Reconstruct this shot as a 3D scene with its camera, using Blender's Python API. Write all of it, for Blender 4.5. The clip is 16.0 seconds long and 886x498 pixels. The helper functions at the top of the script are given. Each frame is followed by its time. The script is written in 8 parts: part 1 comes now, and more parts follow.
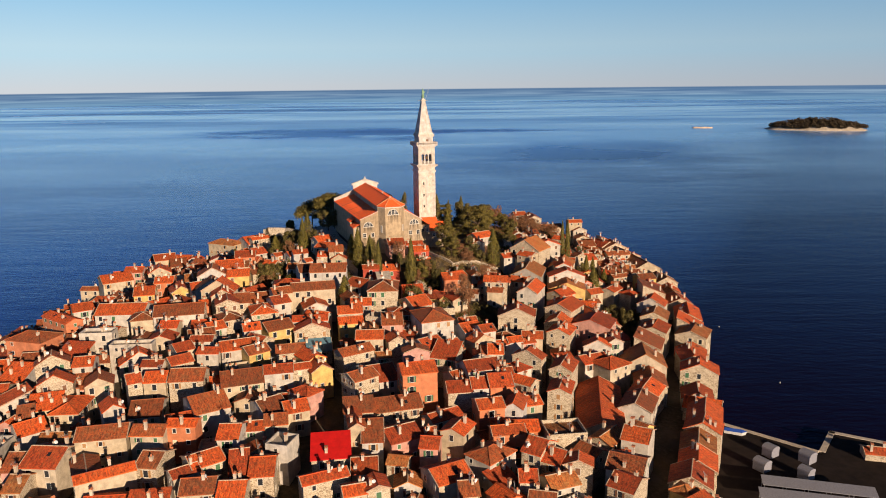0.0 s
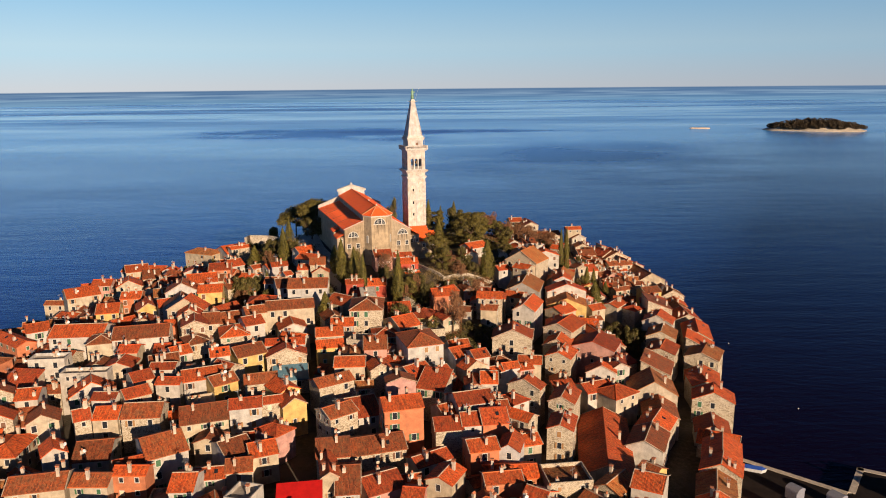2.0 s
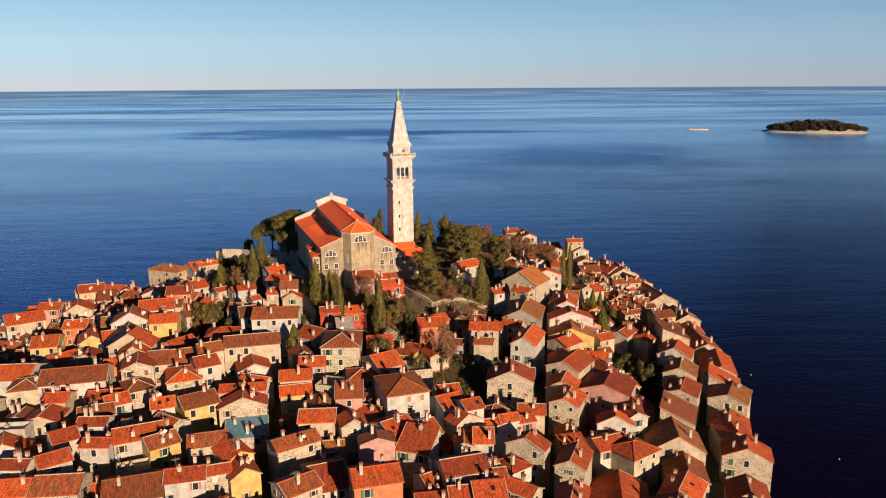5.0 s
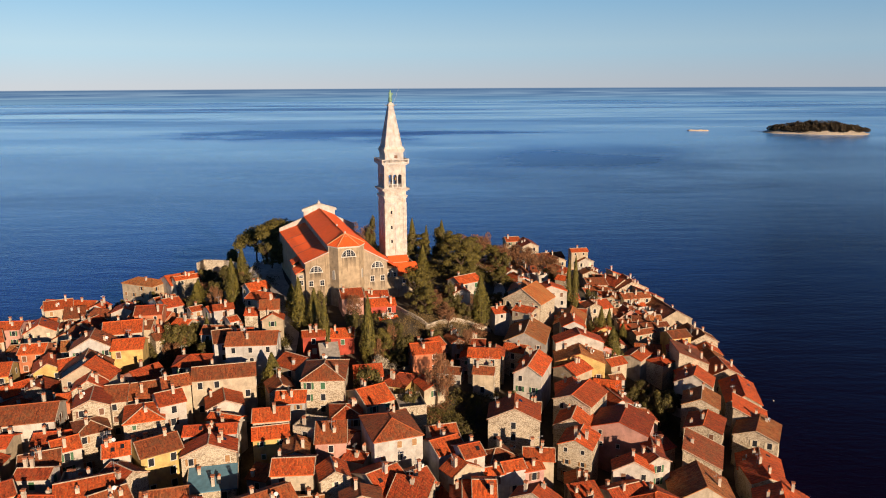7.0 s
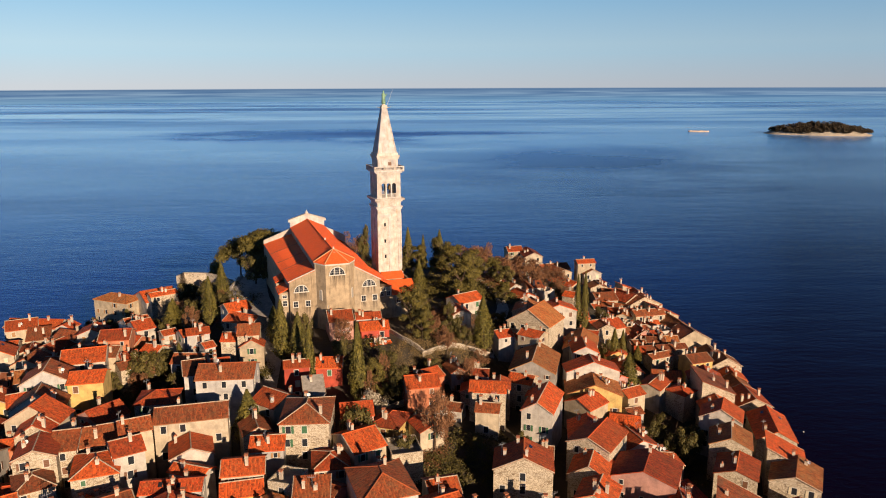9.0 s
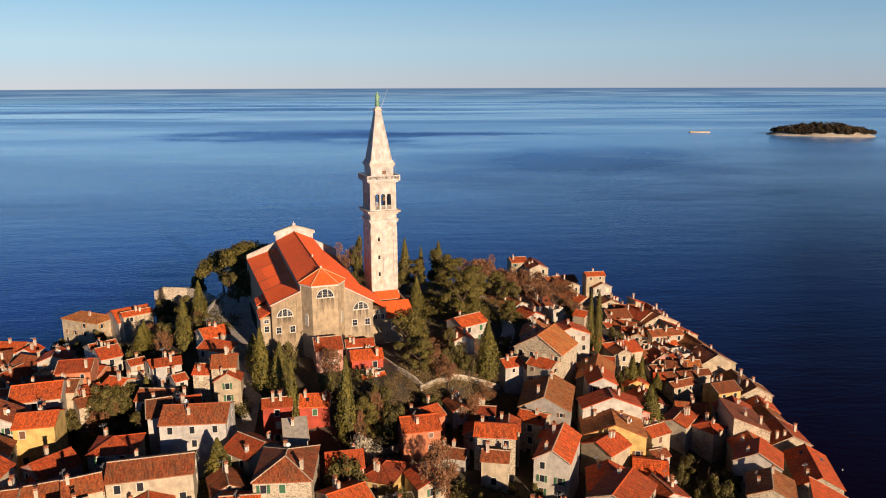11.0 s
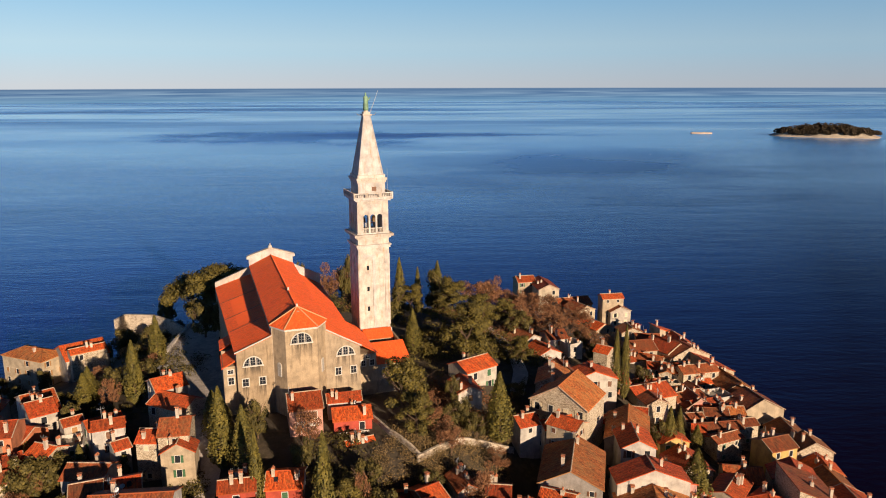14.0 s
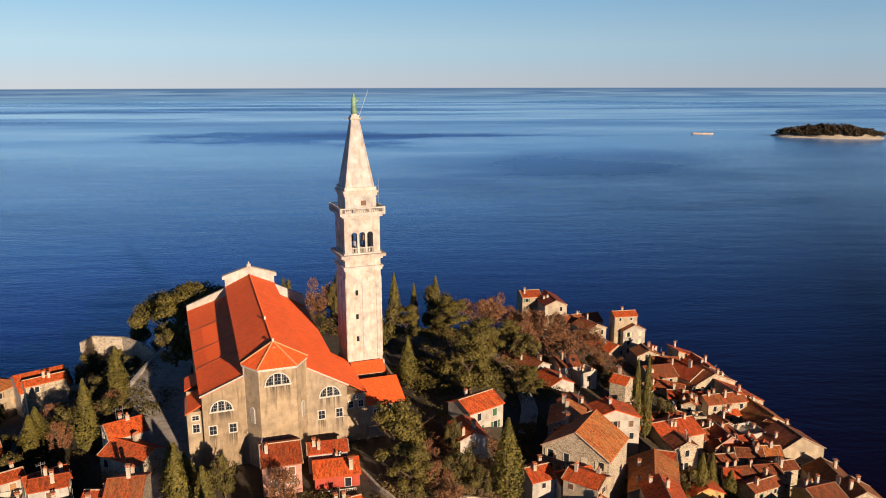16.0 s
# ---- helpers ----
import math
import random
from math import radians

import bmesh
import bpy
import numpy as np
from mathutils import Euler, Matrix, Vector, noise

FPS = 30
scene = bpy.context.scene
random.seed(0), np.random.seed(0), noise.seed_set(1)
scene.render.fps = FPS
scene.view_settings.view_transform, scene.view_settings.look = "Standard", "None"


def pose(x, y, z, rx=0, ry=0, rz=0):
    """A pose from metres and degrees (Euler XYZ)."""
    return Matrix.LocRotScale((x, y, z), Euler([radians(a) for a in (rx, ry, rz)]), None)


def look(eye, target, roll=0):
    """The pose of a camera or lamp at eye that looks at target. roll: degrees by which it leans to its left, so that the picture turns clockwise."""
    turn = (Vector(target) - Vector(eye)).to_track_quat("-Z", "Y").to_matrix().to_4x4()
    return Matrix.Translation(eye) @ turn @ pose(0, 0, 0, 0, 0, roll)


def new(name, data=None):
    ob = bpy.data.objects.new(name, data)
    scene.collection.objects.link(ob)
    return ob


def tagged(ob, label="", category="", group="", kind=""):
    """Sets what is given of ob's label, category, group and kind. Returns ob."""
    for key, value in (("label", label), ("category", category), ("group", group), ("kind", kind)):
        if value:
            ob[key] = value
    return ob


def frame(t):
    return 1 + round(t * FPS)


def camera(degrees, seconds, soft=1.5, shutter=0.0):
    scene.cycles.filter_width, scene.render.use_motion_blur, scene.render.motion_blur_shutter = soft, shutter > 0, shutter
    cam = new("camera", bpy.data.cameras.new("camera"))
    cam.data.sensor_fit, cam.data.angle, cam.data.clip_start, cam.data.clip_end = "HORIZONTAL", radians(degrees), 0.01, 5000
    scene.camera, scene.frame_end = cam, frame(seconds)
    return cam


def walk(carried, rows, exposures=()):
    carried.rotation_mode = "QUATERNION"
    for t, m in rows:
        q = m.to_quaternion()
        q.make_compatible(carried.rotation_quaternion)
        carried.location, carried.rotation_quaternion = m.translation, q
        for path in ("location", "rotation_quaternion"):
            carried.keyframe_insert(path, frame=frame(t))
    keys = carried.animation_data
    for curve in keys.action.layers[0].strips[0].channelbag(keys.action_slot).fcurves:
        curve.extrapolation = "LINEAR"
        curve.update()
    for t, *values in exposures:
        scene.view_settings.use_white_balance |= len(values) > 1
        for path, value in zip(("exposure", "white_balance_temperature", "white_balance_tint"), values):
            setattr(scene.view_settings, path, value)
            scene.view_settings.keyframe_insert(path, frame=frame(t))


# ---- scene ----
cam = camera(62.19, 16.0, soft=1.0)
# seconds, eye, yaw, pitch, roll
ROWS = [
    (0, -0.07, -0.01, 102.38, -0.007, -12.581, 0.619),
    (0.5, 0.46, 5.38, 102.38, -0.101, -12.588, 0.600),
    (1, 0.99, 10.77, 102.38, -0.191, -12.594, 0.579),
    (1.5, 1.50, 16.16, 102.39, -0.276, -12.599, 0.556),
    (2, 2.00, 21.56, 102.40, -0.358, -12.604, 0.531),
    (2.5, 2.48, 26.96, 102.41, -0.437, -12.608, 0.505),
    (3, 2.92, 32.37, 102.43, -0.512, -12.612, 0.478),
    (3.5, 3.33, 37.79, 102.45, -0.585, -12.615, 0.452),
    (4, 3.69, 43.22, 102.48, -0.654, -12.619, 0.425),
    (6.5, 4.87, 70.61, 102.61, -0.970, -12.630, 0.300),
    (7, 4.98, 76.14, 102.64, -1.028, -12.632, 0.279),
    (7.5, 5.05, 81.69, 102.67, -1.085, -12.633, 0.259),
    (8, 5.08, 87.25, 102.70, -1.141, -12.635, 0.241),
    (8.5, 5.09, 92.83, 102.72, -1.195, -12.636, 0.224),
    (9, 5.07, 98.43, 102.75, -1.249, -12.637, 0.209),
    (11.5, 4.76, 126.55, 102.84, -1.507, -12.643, 0.157),
    (12, 4.69, 132.19, 102.85, -1.557, -12.645, 0.151),
    (12.5, 4.64, 137.82, 102.86, -1.607, -12.646, 0.145),
    (13, 4.60, 143.45, 102.86, -1.656, -12.648, 0.140),
    (13.5, 4.58, 149.07, 102.85, -1.705, -12.650, 0.135),
    (14, 4.58, 154.67, 102.84, -1.754, -12.652, 0.130),
    (14.5, 4.62, 160.25, 102.83, -1.803, -12.654, 0.125),
    (15, 4.69, 165.81, 102.80, -1.851, -12.656, 0.120),
    (15.5, 4.79, 171.34, 102.77, -1.899, -12.659, 0.113),
    (16, 4.93, 176.84, 102.74, -1.946, -12.662, 0.104),
]


def aim(x, y, z, yaw, pitch, roll):
    """A camera pose: yaw to the left of +y, pitch up, roll to the right, in degrees."""
    return pose(x, y, z, 0, 0, yaw) @ pose(0, 0, 0, 90 + pitch) @ pose(0, 0, 0, 0, 0, -roll)


walk(cam, [(t, aim(*row)) for t, *row in ROWS], [(0, 0.65), (16, 0.65)])

# ---- world, sun, exposure ----
SUN_EL, SUN_AZ = 14.0, 29.0  # degrees: height, and turn from -y towards +x
to_sun = Vector((math.sin(radians(SUN_AZ)) * math.cos(radians(SUN_EL)), -math.cos(radians(SUN_AZ)) * math.cos(radians(SUN_EL)), math.sin(radians(SUN_EL))))
world = bpy.data.worlds.new("world")
scene.world = world
world.use_nodes = True
wn, wl = world.node_tree.nodes, world.node_tree.links
sky = wn.new("ShaderNodeTexSky")
sky.sky_type, sky.sun_disc = "NISHITA", False
sky.sun_elevation, sky.sun_rotation = radians(SUN_EL), radians(180 - SUN_AZ)
sky.air_density, sky.dust_density, sky.ozone_density, sky.altitude = 1.0, 0.15, 4.0, 100
wcoord, wsep = wn.new("ShaderNodeTexCoord"), wn.new("ShaderNodeSeparateXYZ")
wl.new(wcoord.outputs["Generated"], wsep.inputs[0])


def world_range(a, b):
    m = wn.new("ShaderNodeMapRange")
    m.inputs["From Min"].default_value, m.inputs["From Max"].default_value = a, b
    wl.new(wsep.outputs["Z"], m.inputs["Value"])
    return m.outputs["Result"]


def world_mix(fac, a, b):
    m = wn.new("ShaderNodeMixRGB")
    for sock, v in zip(m.inputs, (fac, a, b)):
        if isinstance(v, tuple):
            sock.default_value = (*v, 1)
        else:
            wl.new(v, sock)
    return m.outputs[0]


# sea haze low over the horizon, clearing into the open sky; below it the water beyond the sea sheet
haze = world_mix(world_range(0.0, 0.038), (12.7, 13.7, 14.7), (10.4, 14.6, 17.2))
haze = world_mix(world_range(0.05, 0.13), haze, (5.2, 11.2, 17.0))
haze = world_mix(world_range(0.11, 0.22), haze, (1.4, 5.7, 17.4))
haze = world_mix(world_range(0.20, 0.45), haze, (0.35, 0.9, 2.5))
dusky = wn.new("ShaderNodeMixRGB")
dusky.blend_type = "MULTIPLY"
dusky.inputs[0].default_value, dusky.inputs[2].default_value = 1.0, (0.09, 0.09, 0.10, 1)
wl.new(sky.outputs[0], dusky.inputs[1])
air = world_mix(world_range(0.40, 0.75), haze, dusky.outputs[0])
# the sky is a little deeper towards the harbour side
across = wn.new("ShaderNodeMapRange")
across.inputs["From Min"].default_value, across.inputs["From Max"].default_value = -0.45, 0.5
across.inputs["To Min"].default_value, across.inputs["To Max"].default_value = 0.0, 1.0
wl.new(wsep.outputs["X"], across.inputs["Value"])
tone = world_mix(across.outputs["Result"], (1.22, 1.20, 1.18), (0.80, 0.82, 0.86))
toned = wn.new("ShaderNodeMixRGB")
toned.blend_type = "MULTIPLY"
toned.inputs[0].default_value = 1.0
wl.new(air, toned.inputs[1])
wl.new(tone, toned.inputs[2])
# open water out to the horizon: long bands of wind and calm
streak = wn.new("ShaderNodeTexNoise")
streak.inputs["Scale"].default_value, streak.inputs["Detail"].default_value, streak.inputs["Roughness"].default_value = 1.0, 3.0, 0.6
stretch = wn.new("ShaderNodeMapping")
stretch.inputs["Scale"].default_value = (7.0, 7.0, 420.0)
wl.new(wcoord.outputs["Generated"], stretch.inputs["Vector"])
wl.new(stretch.outputs[0], streak.inputs["Vector"])
ruffle = wn.new("ShaderNodeMapRange")
ruffle.inputs["From Min"].default_value, ruffle.inputs["From Max"].default_value = 0.38, 0.64
wl.new(streak.outputs["Fac"], ruffle.inputs["Value"])
# sheen of the far water, painted as glowing colour into the world background
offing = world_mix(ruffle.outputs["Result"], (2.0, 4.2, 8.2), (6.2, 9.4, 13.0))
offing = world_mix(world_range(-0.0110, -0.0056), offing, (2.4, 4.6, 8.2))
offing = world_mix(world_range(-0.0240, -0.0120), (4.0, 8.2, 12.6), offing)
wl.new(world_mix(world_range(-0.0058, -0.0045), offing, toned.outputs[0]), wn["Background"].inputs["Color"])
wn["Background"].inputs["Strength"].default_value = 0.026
sun = new("sun", bpy.data.lights.new("sun", "SUN"))
sun.data.energy, sun.data.angle, sun.data.color = 4.6, radians(0.6), (1.0, 0.76, 0.53)
sun.matrix_world = look(to_sun * 300 + Vector((0, 250, 0)), (0, 250, 0))


# ---- materials ----
def node_mat(name, rough=0.8, metal=0.0):
    m = bpy.data.materials.new(name)
    m.use_nodes = True
    n, l = m.node_tree.nodes, m.node_tree.links
    b = n["Principled BSDF"]
    b.inputs["Roughness"].default_value, b.inputs["Metallic"].default_value = rough, metal
    return m, n, l, b


def noise_node(n, l, scale, detail=4.0, vec=None, rough=0.6):
    t = n.new("ShaderNodeTexNoise")
    t.inputs["Scale"].default_value, t.inputs["Detail"].default_value, t.inputs["Roughness"].default_value = scale, detail, rough
    if vec:
        l.new(vec, t.inputs["Vector"])
    return t.outputs["Fac"]


def ramp(n, l, fac, stops):
    r = n.new("ShaderNodeValToRGB")
    while len(r.color_ramp.elements) < len(stops):
        r.color_ramp.elements.new(0.5)
    for e, (p, c) in zip(r.color_ramp.elements, stops):
        e.position, e.color = p, (*c, 1)
    l.new(fac, r.inputs[0])
    return r.outputs[0]


def blend(n, l, fac, a, b, how="MIX"):
    m = n.new("ShaderNodeMixRGB")
    m.blend_type = how
    for sock, v in zip(m.inputs, (fac, a, b)):
        if isinstance(v, (int, float)):
            sock.default_value = v
        elif isinstance(v, tuple):
            sock.default_value = (*v, 1)
        else:
            l.new(v, sock)
    return m.outputs[0]


def math_node(n, l, op, a, b=0.0):
    m = n.new("ShaderNodeMath")
    m.operation = op
    for sock, v in zip(m.inputs, (a, b)):
        if isinstance(v, (int, float)):
            sock.default_value = v
        else:
            l.new(v, sock)
    return m.outputs[0]


def bump(n, l, b, height, strength=0.5, dist=0.05):
    k = n.new("ShaderNodeBump")
    k.inputs["Strength"].default_value, k.inputs["Distance"].default_value = strength, dist
    l.new(height, k.inputs["Height"])
    l.new(k.outputs[0], b.inputs["Normal"])


def mapped(n, l, out, scale):
    m = n.new("ShaderNodeMapping")
    m.inputs["Scale"].default_value = scale
    l.new(n.new("ShaderNodeTexCoord").outputs[out], m.inputs["Vector"])
    return m.outputs[0]


def shade(c, k):
    return tuple(v * k for v in c)


def piece_random(n, l):
    """A random number for each object and each loose piece of a joined mesh."""
    a, g = n.new("ShaderNodeObjectInfo").outputs["Random"], n.new("ShaderNodeNewGeometry").outputs["Random Per Island"]
    return math_node(n, l, "FRACT", math_node(n, l, "ADD", a, g))


def wall_mat(name, base, stain=0.35, dirt=(0.20, 0.15, 0.10)):
    """Limewashed plaster: blotches, rain streaks, patches of grime."""
    m, n, l, b = node_mat(name, 0.9)
    obj = n.new("ShaderNodeTexCoord").outputs["Object"]
    info = piece_random(n, l)
    big = noise_node(n, l, 0.5, 5, obj)
    streak = noise_node(n, l, 1.0, 4, mapped(n, l, "Object", (1.8, 1.8, 0.25)))
    fine = noise_node(n, l, 9.0, 3, obj)
    c = ramp(n, l, big, [(0.3, shade(base, 0.60)), (0.62, shade(base, 1.06))])
    c = blend(n, l, math_node(n, l, "MULTIPLY", ramp(n, l, streak, [(0.52, (0, 0, 0)), (0.74, (1, 1, 1))]), stain), c, dirt)
    c = blend(n, l, 0.30, c, fine, "OVERLAY")
    tint = ramp(n, l, info, [(0.0, (0.84, 0.80, 0.76)), (0.5, (1, 0.97, 0.93)), (1.0, (0.93, 0.94, 0.98))])
    c = blend(n, l, 1.0, c, tint, "MULTIPLY")
    l.new(c, b.inputs["Base Color"])
    bump(n, l, b, blend(n, l, 0.5, big, fine), 0.35, 0.06)
    return m


def stone_mat(name, light, dark, scale=2.2, joint=0.45):
    """Rubble walling: blocks of uneven tone with darker joints."""
    m, n, l, b = node_mat(name, 0.92)
    vec = mapped(n, l, "Object", (1.0, 1.0, 1.7))
    v = n.new("ShaderNodeTexVoronoi")
    v.inputs["Scale"].default_value = scale
    l.new(vec, v.inputs["Vector"])
    edge = n.new("ShaderNodeTexVoronoi")
    edge.feature = "DISTANCE_TO_EDGE"
    edge.inputs["Scale"].default_value = scale
    l.new(vec, edge.inputs["Vector"])
    big = noise_node(n, l, 0.35, 5, n.new("ShaderNodeTexCoord").outputs["Object"])
    tone = n.new("ShaderNodeSeparateXYZ")
    l.new(v.outputs["Color"], tone.inputs[0])
    c = ramp(n, l, tone.outputs[0], [(0.0, dark), (0.45, shade(light, 0.8)), (1.0, light)])
    c = blend(n, l, math_node(n, l, "MULTIPLY", ramp(n, l, big, [(0.42, (0, 0, 0)), (0.62, (1, 1, 1))]), 0.6), c, shade(light, 1.12))
    j = ramp(n, l, edge.outputs["Distance"], [(0.0, (1, 1, 1)), (0.10, (0, 0, 0))])
    c = blend(n, l, math_node(n, l, "MULTIPLY", j, joint), c, shade(dark, 0.55))
    l.new(c, b.inputs["Base Color"])
    bump(n, l, b, edge.outputs["Distance"], 0.7, 0.12)
    return m


def roof_mat(name, base, old, moss, patch=0.5, odd=1.0, differ=1.0, rough_clay=0.0):
    """Clay barrel tiles in courses: u runs along the eaves, v down the slope, in metres."""
    m, n, l, b = node_mat(name, 0.85)
    uv = n.new("ShaderNodeUVMap").outputs[0]
    info = piece_random(n, l)
    sep = n.new("ShaderNodeSeparateXYZ")
    l.new(uv, sep.inputs[0])
    u, v = sep.outputs[0], sep.outputs[1]
    cell = n.new("ShaderNodeCombineXYZ")
    l.new(math_node(n, l, "FLOOR", math_node(n, l, "MULTIPLY", u, 4.2)), cell.inputs[0])
    l.new(math_node(n, l, "FLOOR", math_node(n, l, "MULTIPLY", v, 2.9)), cell.inputs[1])
    l.new(math_node(n, l, "MULTIPLY", info, 91.0), cell.inputs[2])
    white = n.new("ShaderNodeTexWhiteNoise")
    l.new(cell.outputs[0], white.inputs["Vector"])
    run = n.new("ShaderNodeCombineXYZ")
    l.new(math_node(n, l, "MULTIPLY", math_node(n, l, "FLOOR", math_node(n, l, "MULTIPLY", u, 4.2)), 0.71), run.inputs[0])
    l.new(math_node(n, l, "MULTIPLY", v, 0.45), run.inputs[1])
    l.new(math_node(n, l, "MULTIPLY", info, 57.0), run.inputs[2])
    runs = noise_node(n, l, 1.0, 3, run.outputs[0], 0.65)
    obj = n.new("ShaderNodeTexCoord").outputs["Object"]
    big = noise_node(n, l, 0.45, 5, obj, 0.7)
    fine = noise_node(n, l, 2.6, 4, obj, 0.7)
    c = ramp(n, l, white.outputs["Value"], [(0.0, shade(base, 1 - 0.48 * odd)), (0.30, shade(base, 1 - 0.12 * odd)), (0.8, shade(base, 1 + 0.22 * odd)), (1.0, shade(old, 1.2))])
    c = blend(n, l, math_node(n, l, "MULTIPLY", ramp(n, l, big, [(0.45, (0, 0, 0)), (0.68, (1, 1, 1))]), patch), c, old)
    c = blend(n, l, math_node(n, l, "MULTIPLY", ramp(n, l, fine, [(0.58, (0, 0, 0)), (0.72, (1, 1, 1))]), patch * 0.8), c, moss)
    c = blend(n, l, odd * 0.85, c, ramp(n, l, runs, [(0.36, (0.50, 0.48, 0.50)), (0.52, (1, 1, 1)), (0.68, (1.22, 1.22, 1.15))]), "MULTIPLY")
    tint = ramp(n, l, info, [(0.0, (0.62, 0.62, 0.62)), (0.5, (1, 1, 1)), (1.0, (1.22, 1.14, 1.0))])
    c = blend(n, l, differ, c, tint, "MULTIPLY")
    l.new(c, b.inputs["Base Color"])
    wave = math_node(n, l, "ABSOLUTE", math_node(n, l, "SINE", math_node(n, l, "MULTIPLY", u, 13.2)))
    course = math_node(n, l, "FRACT", math_node(n, l, "MULTIPLY", v, 2.9))
    h = math_node(n, l, "ADD", wave, math_node(n, l, "MULTIPLY", course, 0.5))
    h = math_node(n, l, "ADD", h, math_node(n, l, "MULTIPLY", white.outputs["Value"], 0.9))
    bump(n, l, b, h, 0.55, 0.08)
    b.inputs["Diffuse Roughness"].default_value = rough_clay
    return m


def plain_mat(name, base, rough=0.6, metal=0.0, vary=0.25, scale=3.0):
    m, n, l, b = node_mat(name, rough, metal)
    obj = n.new("ShaderNodeTexCoord").outputs["Object"]
    f = noise_node(n, l, scale, 4, obj)
    c = ramp(n, l, f, [(0.3, shade(base, 1 - vary)), (0.7, shade(base, 1 + vary * 0.4))])
    l.new(c, b.inputs["Base Color"])
    bump(n, l, b, f, 0.2, 0.02)
    return m


def leaf_mat(name, dark, light):
    m, n, l, b = node_mat(name, 0.75)
    isl = n.new("ShaderNodeNewGeometry").outputs["Random Per Island"]
    obj = n.new("ShaderNodeTexCoord").outputs["Object"]
    f = noise_node(n, l, 0.7, 3, obj)
    c = ramp(n, l, isl, [(0.0, dark), (0.6, tuple((a + d) / 2 for a, d in zip(dark, light))), (1.0, light)])
    c = blend(n, l, 0.5, c, ramp(n, l, f, [(0.35, dark), (0.7, light)]))
    l.new(c, b.inputs["Base Color"])
    b.inputs["Subsurface Weight"].default_value = 0.0
    return m


WALLS = {
    "white": wall_mat("white_plaster", (0.51, 0.475, 0.43), 0.30),
    "cream": wall_mat("cream_plaster", (0.49, 0.41, 0.30), 0.35),
    "yellow": wall_mat("yellow_plaster", (0.60, 0.42, 0.15), 0.22),
    "pink": wall_mat("pink_plaster", (0.54, 0.29, 0.24), 0.25),
    "salmon": wall_mat("salmon_plaster", (0.54, 0.19, 0.09), 0.25),
    "red": wall_mat("red_plaster", (0.44, 0.07, 0.04), 0.2, (0.22, 0.05, 0.03)),
    "grey": wall_mat("grey_render", (0.36, 0.34, 0.32), 0.4),
    "stone": stone_mat("rubble_stone", (0.56, 0.47, 0.35), (0.20, 0.14, 0.085), 2.9, 0.75),
}
ROOFS = {
    "orange": roof_mat("new_orange_tiles", (0.60, 0.090, 0.014), (0.38, 0.105, 0.030), (0.17, 0.050, 0.018), 0.55),
    "red": roof_mat("red_tiles", (0.48, 0.066, 0.013), (0.30, 0.085, 0.026), (0.13, 0.045, 0.016), 0.55),
    "brown": roof_mat("weathered_brown_tiles", (0.36, 0.080, 0.022), (0.22, 0.095, 0.040), (0.08, 0.042, 0.022), 0.8),
    "ochre": roof_mat("lichened_ochre_tiles", (0.40, 0.115, 0.028), (0.36, 0.18, 0.065), (0.12, 0.065, 0.028), 0.85),
    "scarlet": plain_mat("scarlet_sheeting", (0.60, 0.012, 0.010), 0.55, 0, 0.2, 0.8),
    "blue": plain_mat("faded_blue_sheeting", (0.10, 0.22, 0.30), 0.6, 0, 0.3, 0.8),
    "grey": plain_mat("terrace_screed", (0.42, 0.37, 0.32), 0.9, 0, 0.35, 1.2),
}
CHURCH_TILE = roof_mat("church_red_tiles", (0.80, 0.112, 0.016), (0.62, 0.120, 0.026), (0.55, 0.065, 0.012), 0.35, 0.35, 0.15, 0.6)
LIMESTONE = wall_mat("white_limestone", (0.57, 0.535, 0.50), 0.75, (0.38, 0.26, 0.14))
ASHLAR = wall_mat("grey_ashlar", (0.62, 0.55, 0.46), 0.5)
CHURCH_WALL = wall_mat("stained_church_render", (0.41, 0.32, 0.215), 0.65, (0.13, 0.095, 0.058))


def window_stains(m, spots):
    """Dark run-off streaks below each sill (x, sill height, half width)."""
    n, l = m.node_tree.nodes, m.node_tree.links
    b = n["Principled BSDF"]
    sep = n.new("ShaderNodeSeparateXYZ")
    l.new(n.new("ShaderNodeTexCoord").outputs["Object"], sep.inputs[0])
    runs = noise_node(n, l, 1.0, 3, mapped(n, l, "Object", (3.5, 3.5, 0.15)))
    total = 0.0
    for x, z, w in spots:
        near = math_node(n, l, "LESS_THAN", math_node(n, l, "ABSOLUTE", math_node(n, l, "SUBTRACT", sep.outputs[0], x)), w)
        under = n.new("ShaderNodeMapRange")
        under.inputs["From Min"].default_value, under.inputs["From Max"].default_value = z - 3.4, z
        l.new(sep.outputs[2], under.inputs["Value"])
        low = math_node(n, l, "LESS_THAN", sep.outputs[2], z + 0.05)
        total = math_node(n, l, "ADD", total, math_node(n, l, "MULTIPLY", math_node(n, l, "MULTIPLY", near, low), under.outputs[0]))
    fac = math_node(n, l, "MULTIPLY", total, ramp(n, l, runs, [(0.38, (0, 0, 0)), (0.56, (1, 1, 1))]))
    old = b.inputs["Base Color"].links[0].from_socket
    l.new(blend(n, l, fac, old, (0.05, 0.038, 0.028)), b.inputs["Base Color"])


